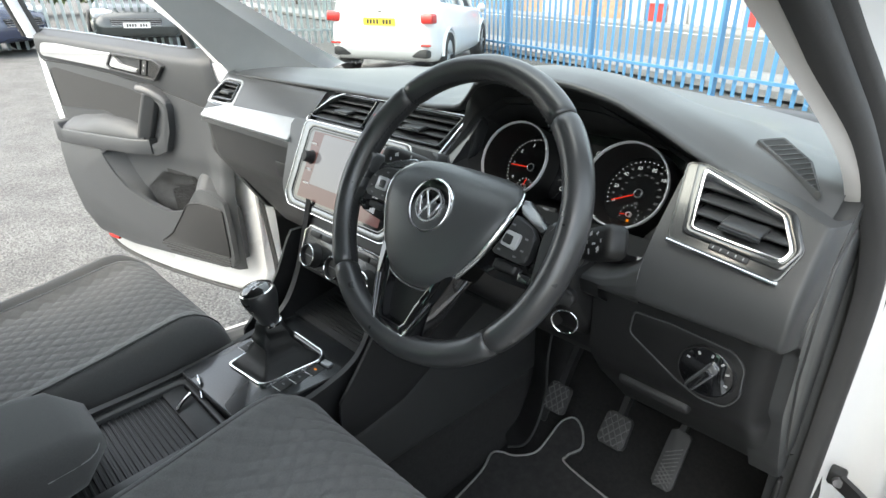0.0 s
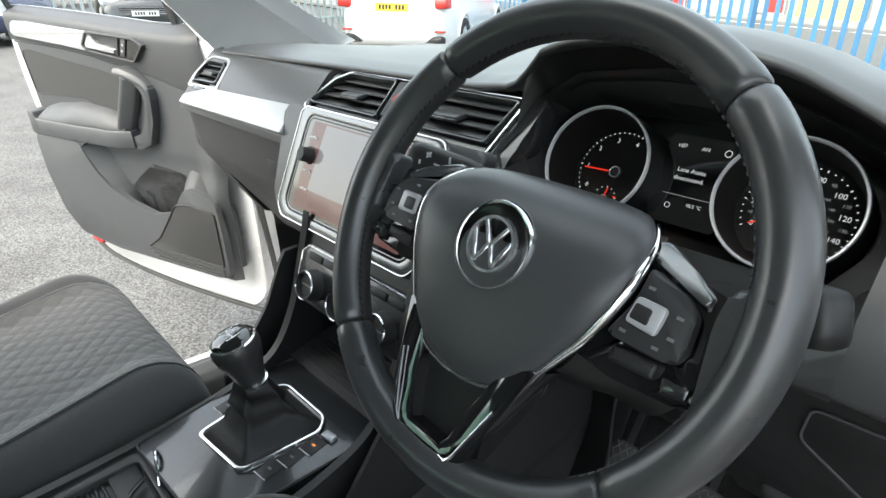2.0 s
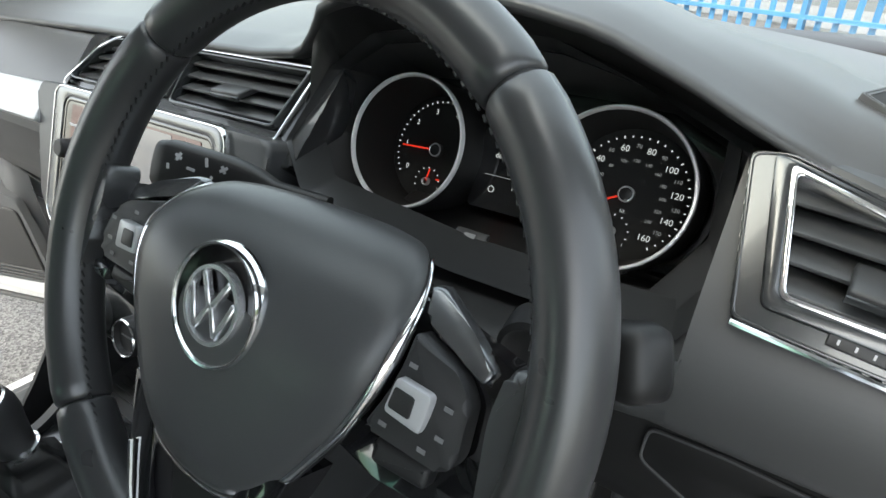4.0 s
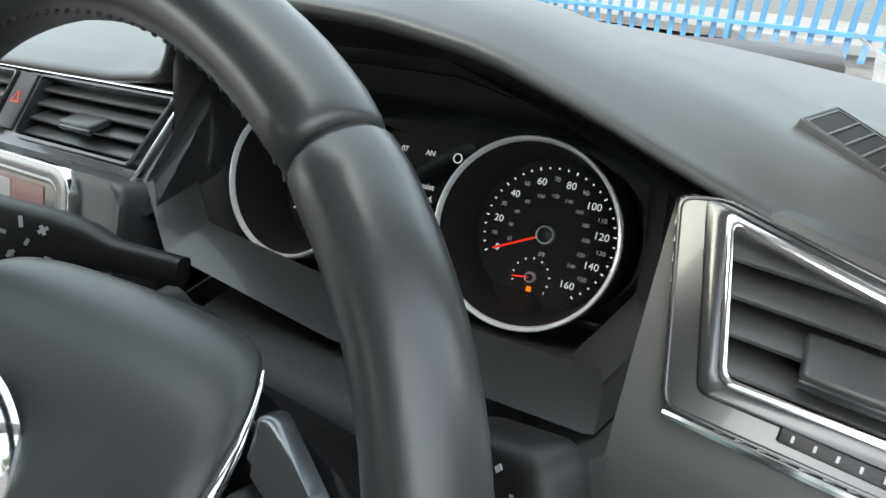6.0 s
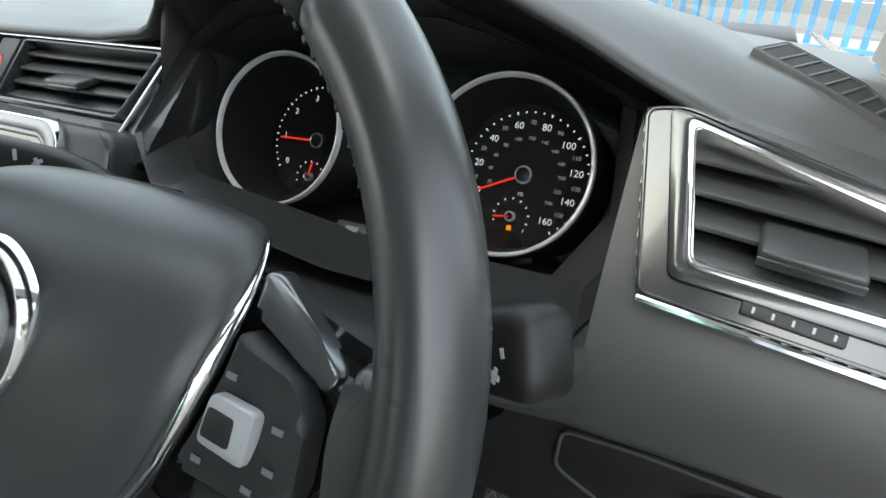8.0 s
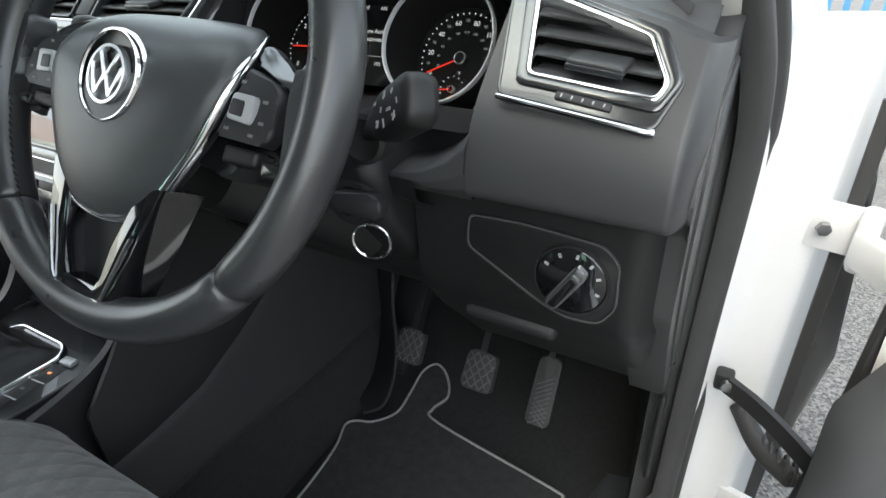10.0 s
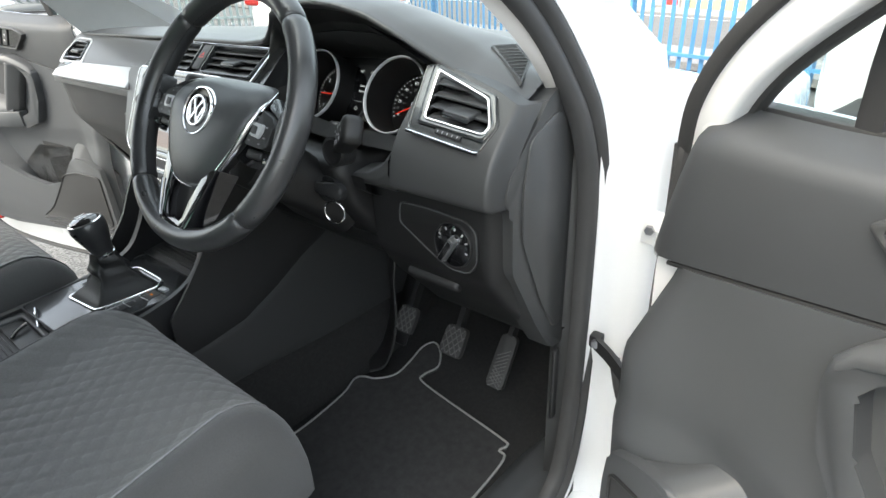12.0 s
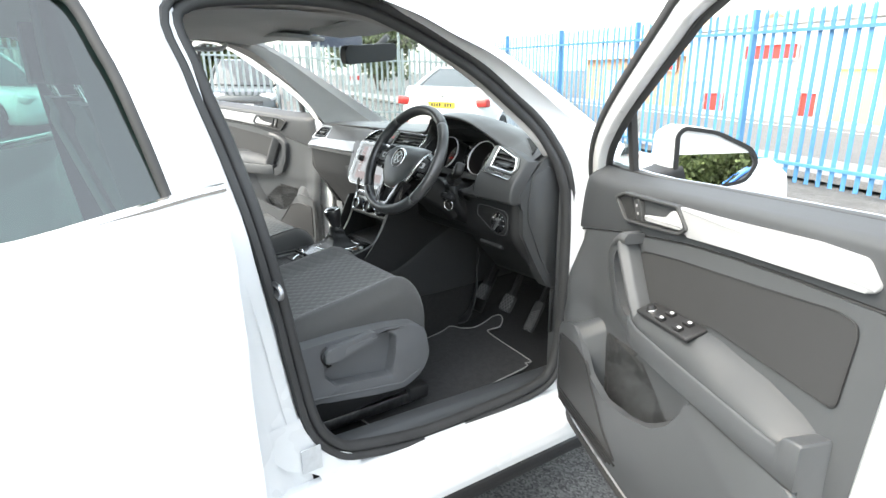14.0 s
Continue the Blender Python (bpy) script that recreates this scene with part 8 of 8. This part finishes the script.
sg = thing("fence_sign", (-12.2, 6.9, 1.2), "small white sign with red bars on the fence", "sign")
SGM = axes((-12.55, 7.1, 1.27), (0.30, 0.954, 0), (0.954, -0.30, 0))
part("board", box(bmesh.new(), (0.42, 0.30, 0.01), SGM), M_WPLATE, sg)
for i, x in enumerate((-0.13, 0.0, 0.13)):
    part("bar", box(bmesh.new(), (0.08, 0.12, 0.004), SGM @ pose(x, 0.02, 0.007)), M_RED, sg)

# road and far pavement beyond the blue fence


def strip(name, d0, d1, lift, material, label, cat):
    def fn(u, v):
        p = FP + FD * (-45 + 90 * u) + FNRM * (d0 + (d1 - d0) * v)
        return (p.x, p.y, gz(p.x, p.y) + lift)
    return solid(name, sheet(bmesh.new(), fn, 40, 4, 0.10), material, label, cat, kind="structure")


side = 1 if FNRM.y > 0 else -1
FNRM = FNRM * side
strip("pavement", 0.5, 2.3, 0.05, M_PAVE, "pale concrete pavement beyond the fence", "pavement")
strip("road", 2.3, 9.5, 0.008, M_ROAD, "grey asphalt road beyond the fence", "road")
strip("pavement", 9.5, 11.5, 0.06, M_PAVE, "far pavement of the road", "pavement")
M_LINE = mat("road paint", (0.75, 0.75, 0.72), 0.6, var=0.1, vscale=3)
strip("road_line", 8.9, 9.0, 0.016, M_LINE, "worn white road line", "road marking")


def bar_text(parent, m, w, h, n, material):
    for i in range(n):
        if i == 4:
            continue
        part("bar", box(bmesh.new(), (w / n * 0.62, h, 0.003), m @ pose(-w / 2 + w / n * (i + 0.5), 0, 0)), material, parent)


def parked_car(name, at, heading, paint, label, L=4.6, W=1.86, H=1.65, suv=True, rear_yellow=True, wheel_r=0.36, coupe=False):
    """A parked car: lofted body, glasshouse, wheels, lamps, plates and mirrors. Local x forwards, origin under its middle."""
    hd = V((heading[0], heading[1], 0)).normalized()
    lf = V((-hd.y, hd.x, 0))
    g0 = V((at[0], at[1], gz(*at)))
    slope_f = V((hd.x, hd.y, gz(at[0] + hd.x, at[1] + hd.y) - g0.z))
    slope_l = V((lf.x, lf.y, gz(at[0] + lf.x, at[1] + lf.y) - g0.z))
    M = Matrix((slope_f.normalized(), slope_l.normalized(), slope_f.cross(slope_l).normalized())).transposed().to_4x4()
    M.translation = g0
    t = thing(name, g0, label, "car")
    hl, hw = L / 2, W / 2
    belt = H * 0.62
    # body: sections across, along x
    xs = [-hl, -hl + 0.06, -hl + 0.25, -hl * 0.62, -0.3, 0.35, hl * 0.45, hl * 0.7, hl - 0.3, hl - 0.08, hl]
    tops = [belt * 0.93, belt * 1.0, belt * 1.03, belt * 1.01, belt * 0.99, belt * 0.97, belt * 0.95, belt * 0.90, belt * 0.82, belt * 0.68, belt * 0.5]
    if coupe:
        tops = [0.96, 1.10, 1.20, 1.16, 1.10, 1.06, 1.03, 0.98, 0.88, 0.72, 0.55]
    lows = [0.52, 0.36, 0.28, 0.24, 0.22, 0.22, 0.22, 0.24, 0.24, 0.26, 0.34]
    wid = [0.70, 0.86, 0.96, 1.0, 1.0, 1.0, 1.0, 0.98, 0.93, 0.82, 0.66]
    rings = []
    for x, tz, lz, w in zip(xs, tops, lows, wid):
        w *= hw
        sec = rounded([(-w * 0.92, lz), (-w, lz + 0.14), (-w, (lz + tz) * 0.55), (-w * 0.90, tz), (w * 0.90, tz), (w, (lz + tz) * 0.55), (w, lz + 0.14), (w * 0.92, lz)], 0.07, 3)
        rings.append([M @ V((x, y, z)) for y, z in sec])
    body = part("body", loft(bmesh.new(), rings), paint, t, "", 50)
    # glasshouse
    rx0, rx1 = (-hl + 0.10, hl * 0.42) if not coupe else (-hl + 0.15, hl * 0.40)
    r0, r1 = (-hl + 0.55, hl * 0.10) if not coupe else (-hl + 1.35, hl * 0.06)
    gr = []
    for k, (zz, a, b, w) in enumerate(((belt * 0.97, rx0, rx1, 0.90), (belt + (H - belt) * 0.55, (rx0 + r0) / 2 + (0.1 if coupe else 0), (rx1 + r1) / 2, 0.80), (H - 0.03, r0, r1, 0.69), (H, r0 + 0.12, r1 - 0.12, 0.60))):
        gr.append([M @ V((x, y, zz)) for x, y in rounded([(a, -hw * w), (b, -hw * w * 0.94), (b, hw * w * 0.94), (a, hw * w)], 0.10, 4)])
    part("glasshouse", loft(bmesh.new(), gr[:3], True, False), M_CARGLASS, t, "dark glazing", 50)
    roof = [[p + V((0, 0, 0.006)) for p in gr[2]], [p + V((0, 0, 0.006)) for p in gr[3]]]
    part("roof", loft(bmesh.new(), roof, True, True), paint, t, "", 50)
    for sx in (1, -1):
        for (xa, za, xb, zb) in ((rx1 - 0.04, belt * 0.97, r1 - 0.02, H - 0.01), (rx0 + 0.05, belt, r0 + 0.03, H - 0.01), (-0.15, belt, -0.25, H - 0.02)):
            pa, pb = M @ V((xa, sx * hw * (0.88 if xa != -0.15 else 0.905), za)), M @ V((xb, sx * hw * (0.665 if xa != -0.15 else 0.70), zb))
            part("pillar", tube(bmesh.new(), [pa, pa.lerp(pb, 0.5) + M.to_3x3() @ V((0, sx * 0.02, 0.02)), pb], 0.04, 8), paint, t)
        part("door_mirror", lathe(bmesh.new(), [(0, -0.09), (0.06, -0.06), (0.085, 0), (0.06, 0.06), (0, 0.09)], M @ pose(hl * 0.33, sx * (hw + 0.08), belt + 0.06), 12), paint, t, "", 60)
        for x in (-hl + 0.85, hl - 0.88):
            wm = M @ pose(x, sx * (hw - 0.10), wheel_r, -90 * sx, 0, 0)
            tw = part("wheel", lathe(bmesh.new(), [(wheel_r * 0.68, -0.11), (wheel_r * 0.93, -0.11), (wheel_r, -0.08), (wheel_r, 0.08), (wheel_r * 0.93, 0.115), (wheel_r * 0.68, 0.115)], wm, 36), M_TYRE, t, "black tyre")
            part("rim", lathe(bmesh.new(), [(0, 0.06), (0.06, 0.07), (wheel_r * 0.62, 0.03), (wheel_r * 0.63, 0.11), (wheel_r * 0.69, 0.117)], wm, 36), M_DARK, tw)
            sp = bmesh.new()
            for q in range(5):
                box(sp, (wheel_r * 0.62, 0.06, 0.03), wm @ pose(0, 0, 0, 0, 0, 72 * q) @ pose(wheel_r * 0.33, 0, 0.085), 0.008, 1)
            part("spokes", sp, M_RIM, tw, "five-spoke alloy")
            part("arch", tube(bmesh.new(), [M @ V((x + (wheel_r + 0.05) * math.cos(q * math.pi / 14), sx * (hw * 0.985), wheel_r + (wheel_r + 0.05) * math.sin(q * math.pi / 14))) for q in range(15)], 0.035, 8), M_DARK if suv and not coupe else paint, t)
        # lamps
        bm = bmesh.new()
        box(bm, (0.22, 0.42, 0.15), M @ pose(hl - 0.22, sx * hw * 0.66, belt * 0.72, 0, 18, sx * -22), 0.05, 3)
        part("headlamp", bm, M_HEADL, t, "clear headlamp")
        bm = bmesh.new()
        box(bm, (0.16, 0.46 if coupe else 0.40, 0.15 if coupe else 0.13), M @ pose(-hl + (0.10 if coupe else 0.06), sx * hw * 0.72, 0.93 if coupe else belt * 0.90, 4 * sx, 0, sx * 20), 0.035, 3)
        part("tail_lamp", bm, M_REDLAMP, t, "red tail lamp")
    fm_ = M @ pose(hl + 0.02, 0, 0.52) @ axes((0, 0, 0), (0, 1, 0), (1, 0, 0))
    fp = part("front_plate", box(bmesh.new(), (0.52, 0.11, 0.012), fm_), M_WPLATE, t, "white plate with dark bars")
    bar_text(fp, fm_ @ pose(0, 0, 0.008), 0.42, 0.06, 8, M_INK)
    rm_ = M @ pose(-hl - 0.012, 0, 0.88 if coupe else belt * 0.86) @ axes((0, 0, 0), (0, -1, 0), (-1, 0, 0))
    rp_ = part("rear_plate", box(bmesh.new(), (0.52, 0.11, 0.02), rm_), M_YPLATE, t, "yellow plate with dark bars")
    bar_text(rp_, rm_ @ pose(0, 0, 0.012), 0.42, 0.065, 8, M_INK)
    bm = bmesh.new()
    box(bm, (0.10, W * 0.52, 0.16), M @ pose(hl - 0.06, 0, belt * 0.55), 0.03, 2)
    gl2 = part("grille", bm, M_DARK, t, "black grille")
    for k in range(4):
        part("bar", box(bmesh.new(), (0.02, W * 0.50, 0.012), M @ pose(hl, 0, belt * 0.55 - 0.06 + 0.04 * k)), M_STEEL, gl2)
    if coupe:
        for sx in (1, -1):
            bm = bmesh.new()
            box(bm, (0.16, 0.34, 0.13), M @ pose(-hl + 0.10, sx * hw * 0.68, 0.42, 0, 0, sx * 16), 0.03, 2)
            part("bumper_vent", bm, M_DARK, t, "dark bumper vent")
            bm = bmesh.new()
            box(bm, (0.06, 0.36, 0.035), M @ pose(-hl + 0.05, sx * hw * 0.70, 0.55, 0, 0, sx * 16), 0.01, 2)
            part("reflector", bm, M_REDLAMP, t, "red rear reflector")
    else:
        bm = bmesh.new()
        box(bm, (0.14, W * 0.86, 0.14), M @ pose(-hl + 0.06, 0, 0.36), 0.04, 2)
        part("rear_diffuser", bm, M_DARK, t, "dark lower bumper")
    part("badge", lathe(bmesh.new(), [(0, 0.006), (0.035, 0.004), (0.04, 0)], M @ pose(-hl + 0.02, 0, 1.04 if coupe else belt * 0.97) @ axes((0, 0, 0), (0, -1, 0), (-1, 0, 0)), 20), M_CHROME, t)
    return t


parked_car("parked_car", (-7.81, 7.53), (-0.51, 0.86), M_WCAR, "white coupe-backed car with red tail lamps, parked facing the fence", 4.67, 1.88, 1.56, coupe=True)
parked_car("parked_car", (-15.3, 4.93), (0.935, -0.356), M_BLACKCAR, "dark grey off-roader with pale headlamps, parked nose out", 4.7, 1.92, 1.68)
parked_car("parked_car", (-14.2, -1.3), (0.75, 0.66), M_WCAR, "white off-roader with alloy wheels parked in the yard", 4.5, 1.86, 1.66)
parked_car("parked_car", (-15.25, 0.65), (0.75, 0.66), M_NAVY, "dark blue off-roader parked in the row", 4.6, 1.9, 1.78)
parked_car("parked_car", (17.0, 0.7), (-0.10, -0.995), M_BLUECAR, "blue hatchback parked across the yard", 4.3, 1.78, 1.45)
parked_car("parked_car", (19.5, -5.0), (-0.10, -0.995), M_WCAR, "white hatchback parked across the yard", 4.3, 1.78, 1.45)

# buildings beyond the road
M_WALLW = mat("white rendered wall", (0.55, 0.55, 0.54), 0.8, var=0.06, vscale=0.6, bump=0.2, scale=20)
M_WALLG = mat("grey cladding", (0.45, 0.46, 0.47), 0.6, var=0.05, vscale=0.5)
M_BRICK = mat("buff brick wall", (0.45, 0.30, 0.20), 0.85, var=0.2, vscale=4, bump=0.3, scale=15)
M_YELLOW = mat("yellow shutter", (0.74, 0.64, 0.24), 0.6, var=0.06, vscale=2)
M_REDSIGN = mat("red sign board", (0.62, 0.05, 0.04), 0.5, var=0.08, vscale=2)


def building(name, s0, s1, d0, depth, h, material, label, ridge=0.0, windows=(), doors=(), signs=()):
    b = FP + FD * ((s0 + s1) / 2) + FNRM * (d0 + depth / 2)
    z0 = gz(b.x, b.y) - 0.3
    t = thing(name, (b.x, b.y, z0), label, "building")
    m = axes(FP + FD * s0 + FNRM * d0, -FD, -FNRM)
    m.translation.z = z0
    m2 = Matrix((FD, FNRM, V((0, 0, 1)))).transposed().to_4x4()
    m2.translation = V(((FP + FD * s0 + FNRM * d0).x, (FP + FD * s0 + FNRM * d0).y, z0))
    L = s1 - s0
    bm = bmesh.new()
    box(bm, (L, depth, h), m2 @ pose(L / 2, depth / 2, h / 2), 0.02, 1)
    part("wall", bm, material, t)
    bm = bmesh.new()
    if ridge:
        rings = [[m2 @ V(p) for p in ((x, -0.3, h - 0.05), (x, depth / 2, h + ridge), (x, depth + 0.3, h - 0.05), (x, depth / 2, h - 0.1))] for x in (-0.3, L + 0.3)]
        loft(bm, rings)
    else:
        box(bm, (L + 0.2, depth + 0.2, 0.25), m2 @ pose(L / 2, depth / 2, h + 0.1), 0.02, 1)
    part("roof", bm, material if ridge else M_WALLG, t)
    for x, z, w, hh, mm, nm in windows:
        wd = part(nm, box(bmesh.new(), (w, 0.12, hh), m2 @ pose(x, -0.02, z), 0.01, 1), mm, t)
        part("frame", frame_of(bmesh.new(), [(-w / 2 - 0.06, -hh / 2 - 0.06), (w / 2 + 0.06, -hh / 2 - 0.06), (w / 2 + 0.06, hh / 2 + 0.06), (-w / 2 - 0.06, hh / 2 + 0.06)], [(-w / 2, -hh / 2), (w / 2, -hh / 2), (w / 2, hh / 2), (-w / 2, hh / 2)], 0.0, 0.06, m2 @ pose(x, -0.09, z) @ axes((0, 0, 0), (1, 0, 0), (0, -1, 0))), M_WALLG, wd)
    return t


M_PALEW = mat("pale sign board", (0.78, 0.70, 0.68), 0.6, var=0.15, vscale=3)
building("workshop", -14, 16.2, 12.2, 12, 3.9, M_WALLW, "white rendered workshop with yellow shutter and red signs", 0.0,
         windows=((22.4, 1.15, 2.1, 2.3, M_YELLOW, "shutter"), (26.0, 2.95, 2.2, 0.5, M_REDSIGN, "sign_board"), (28.4, 0.85, 0.9, 1.1, M_REDSIGN, "poster"), (27.2, 0.9, 0.5, 1.0, M_PALEW, "poster"), (24.2, 1.1, 0.6, 0.8, M_REDSIGN, "poster"), (24.9, 1.2, 0.5, 0.9, M_PALEW, "poster"), (18.5, 1.2, 2.6, 2.4, M_WALLG, "shutter"), (29.4, 0.9, 0.7, 1.9, M_WALLG, "door")))
building("warehouse", 17.0, 24.5, 13.0, 10, 2.7, M_BRICK, "buff brick warehouse with low gabled front", 1.9,
         windows=((1.8, 2.3, 2.6, 0.5, M_REDSIGN, "sign_board"), (4.5, 1.0, 2.2, 2.0, M_WALLG, "shutter")))
nb_ = thing("notice_board", (-24, 17, 3), "blue notice board on posts beyond the fence", "sign")
NM = axes((-25.5, 13.5, 3.2), (0.45, 0.89, 0), (0.89, -0.45, 0))
part("board", box(bmesh.new(), (2.6, 1.0, 0.06), NM), M_NAVY, nb_)
part("bars", box(bmesh.new(), (1.6, 0.16, 0.02), NM @ pose(0, 0.2, 0.05)), M_WPLATE, nb_, "white bars")
for x in (-1.0, 1.0):
    part("post", tube(bmesh.new(), [NM @ V((x, -0.5, -0.05)), V(((NM @ V((x, 0, 0))).x, (NM @ V((x, 0, 0))).y, 0.0))], 0.05, 8), M_GALV, nb_)
for px_, py_, hh in ((-26, 10.8, 9.0), (-25.3, 12.4, 7.0), (-23.3, 15.8, 8.5), (-10.5, 27, 8.0)):
    lp = thing("lamp_post", (px_, py_, gz(px_, py_)), "slim grey street lamp post", "lamp post", "street lamp posts")
    part("pole", tube(bmesh.new(), [(px_, py_, gz(px_, py_)), (px_, py_, hh)], 0.07, 8), M_GALV, lp)
    part("head", box(bmesh.new(), (0.6, 0.18, 0.10), pose(px_ + 0.3, py_, hh), 0.03), M_GALV, lp)

# trees
M_BARK = mat("bark", (0.10, 0.075, 0.055), 0.9, var=0.3, vscale=6, bump=0.8, scale=30)


def leaf_material(name, base):
    m = mat(name, base, 0.6, var=0.35, vscale=0.7)
    nt = m.node_tree
    b = nt.nodes["Principled BSDF"]
    gi = nt.nodes.new("ShaderNodeNewGeometry")
    hs = nt.nodes.new("ShaderNodeHueSaturation")
    mr = nt.nodes.new("ShaderNodeMapRange")
    mr.inputs["To Min"].default_value, mr.inputs["To Max"].default_value = 0.55, 1.45
    link(nt, gi.outputs["Random Per Island"], mr.inputs[0])
    link(nt, mr.outputs[0], hs.inputs["Value"])
    src = b.inputs["Base Color"].links[0].from_socket
    link(nt, src, hs.inputs["Color"])
    link(nt, hs.outputs[0], b.inputs["Base Color"])
    return m


M_LEAF = leaf_material("summer leaves", (0.10, 0.13, 0.045))


def tree(at, h, spread, seed, leaves=8500, size=0.17):
    rng = random.Random(seed)
    x, y = at
    z0 = gz(x, y)
    t = thing("tree", (x, y, z0), "broadleaf tree in full summer leaf", "tree", "yard trees")
    bm = bmesh.new()

    def limb(p, d, L, r, depth, tips):
        pts = [p]
        for k in range(4):
            d = (d + V((rng.uniform(-0.25, 0.25), rng.uniform(-0.25, 0.25), rng.uniform(-0.02, 0.12)))).normalized()
            pts.append(pts[-1] + d * L / 4)
        sweep(bm, pts, lambda q: circle(r * (1 - 0.55 * q), 6), False)
        if depth == 0:
            tips.append(pts[-1])
            return
        for k in range(rng.choice((2, 3, 3))):
            a = rng.uniform(0, 6.28)
            e = (d * 0.7 + V((math.cos(a), math.sin(a), rng.uniform(0.0, 0.6))) * rng.uniform(0.6, 0.95)).normalized()
            limb(pts[rng.choice((2, 3, 4))], e, L * rng.uniform(0.55, 0.8), r * 0.5, depth - 1, tips)
    tips = []
    limb(V((x, y, z0 - 0.1)), V((0, 0, 1)), h * 0.42, h * 0.03, 3, tips)
    part("trunk", bm, M_BARK, t, "", 60)
    vs, fs = [], []
    c = V((x, y, z0 + h * 0.52))
    clumps = [p for p in tips] + [c + V((rng.gauss(0, 0.42), rng.gauss(0, 0.42), rng.gauss(0, 0.36))) * spread for _ in range(40)]
    for k in range(leaves):
        q = clumps[rng.randrange(len(clumps))] + V((rng.gauss(0, 0.13), rng.gauss(0, 0.13), rng.gauss(0, 0.11))) * spread
        if q.z < z0 + h * 0.1:
            continue
        e = Euler((rng.uniform(0, 6.28), rng.uniform(0, 6.28), rng.uniform(0, 6.28))).to_matrix()
        s = size * rng.uniform(0.6, 1.5)
        i = len(vs)
        vs += [q + e @ V(w) * s for w in ((-1, 0, 0), (0, -0.55, 0.12), (1, 0, 0), (0, 0.55, 0.12))]
        fs.append((i, i + 1, i + 2, i + 3))
    me = bpy.data.meshes.new("crown")
    me.from_pydata([tuple(v) for v in vs], [], fs)
    me.materials.append(M_LEAF)
    o = new("crown", me)
    o.parent = t
    o.matrix_parent_inverse = Matrix.Translation(-t.location)
    return t


tree((29, -2.6), 7.0, 4.2, 1, 30000, 0.12)
tree((34, 1.4), 7.5, 4.4, 2, 26000, 0.13)
tree((29, 4.6), 6.5, 4.0, 3, 26000, 0.12)
tree((27, -0.6), 4.2, 3.4, 11, 20000, 0.11)
tree((28, 3.0), 4.0, 3.2, 12, 18000, 0.11)
tree((33, -15), 8.5, 4.8, 8, 6000, 0.17)
tree((-30, -1.0), 7.0, 3.6, 4)
tree((-33, 5.5), 6.0, 3.2, 5)
tree((-34, 10.5), 5.6, 3.0, 6)
tree((-37, 23), 6.2, 3.0, 7)
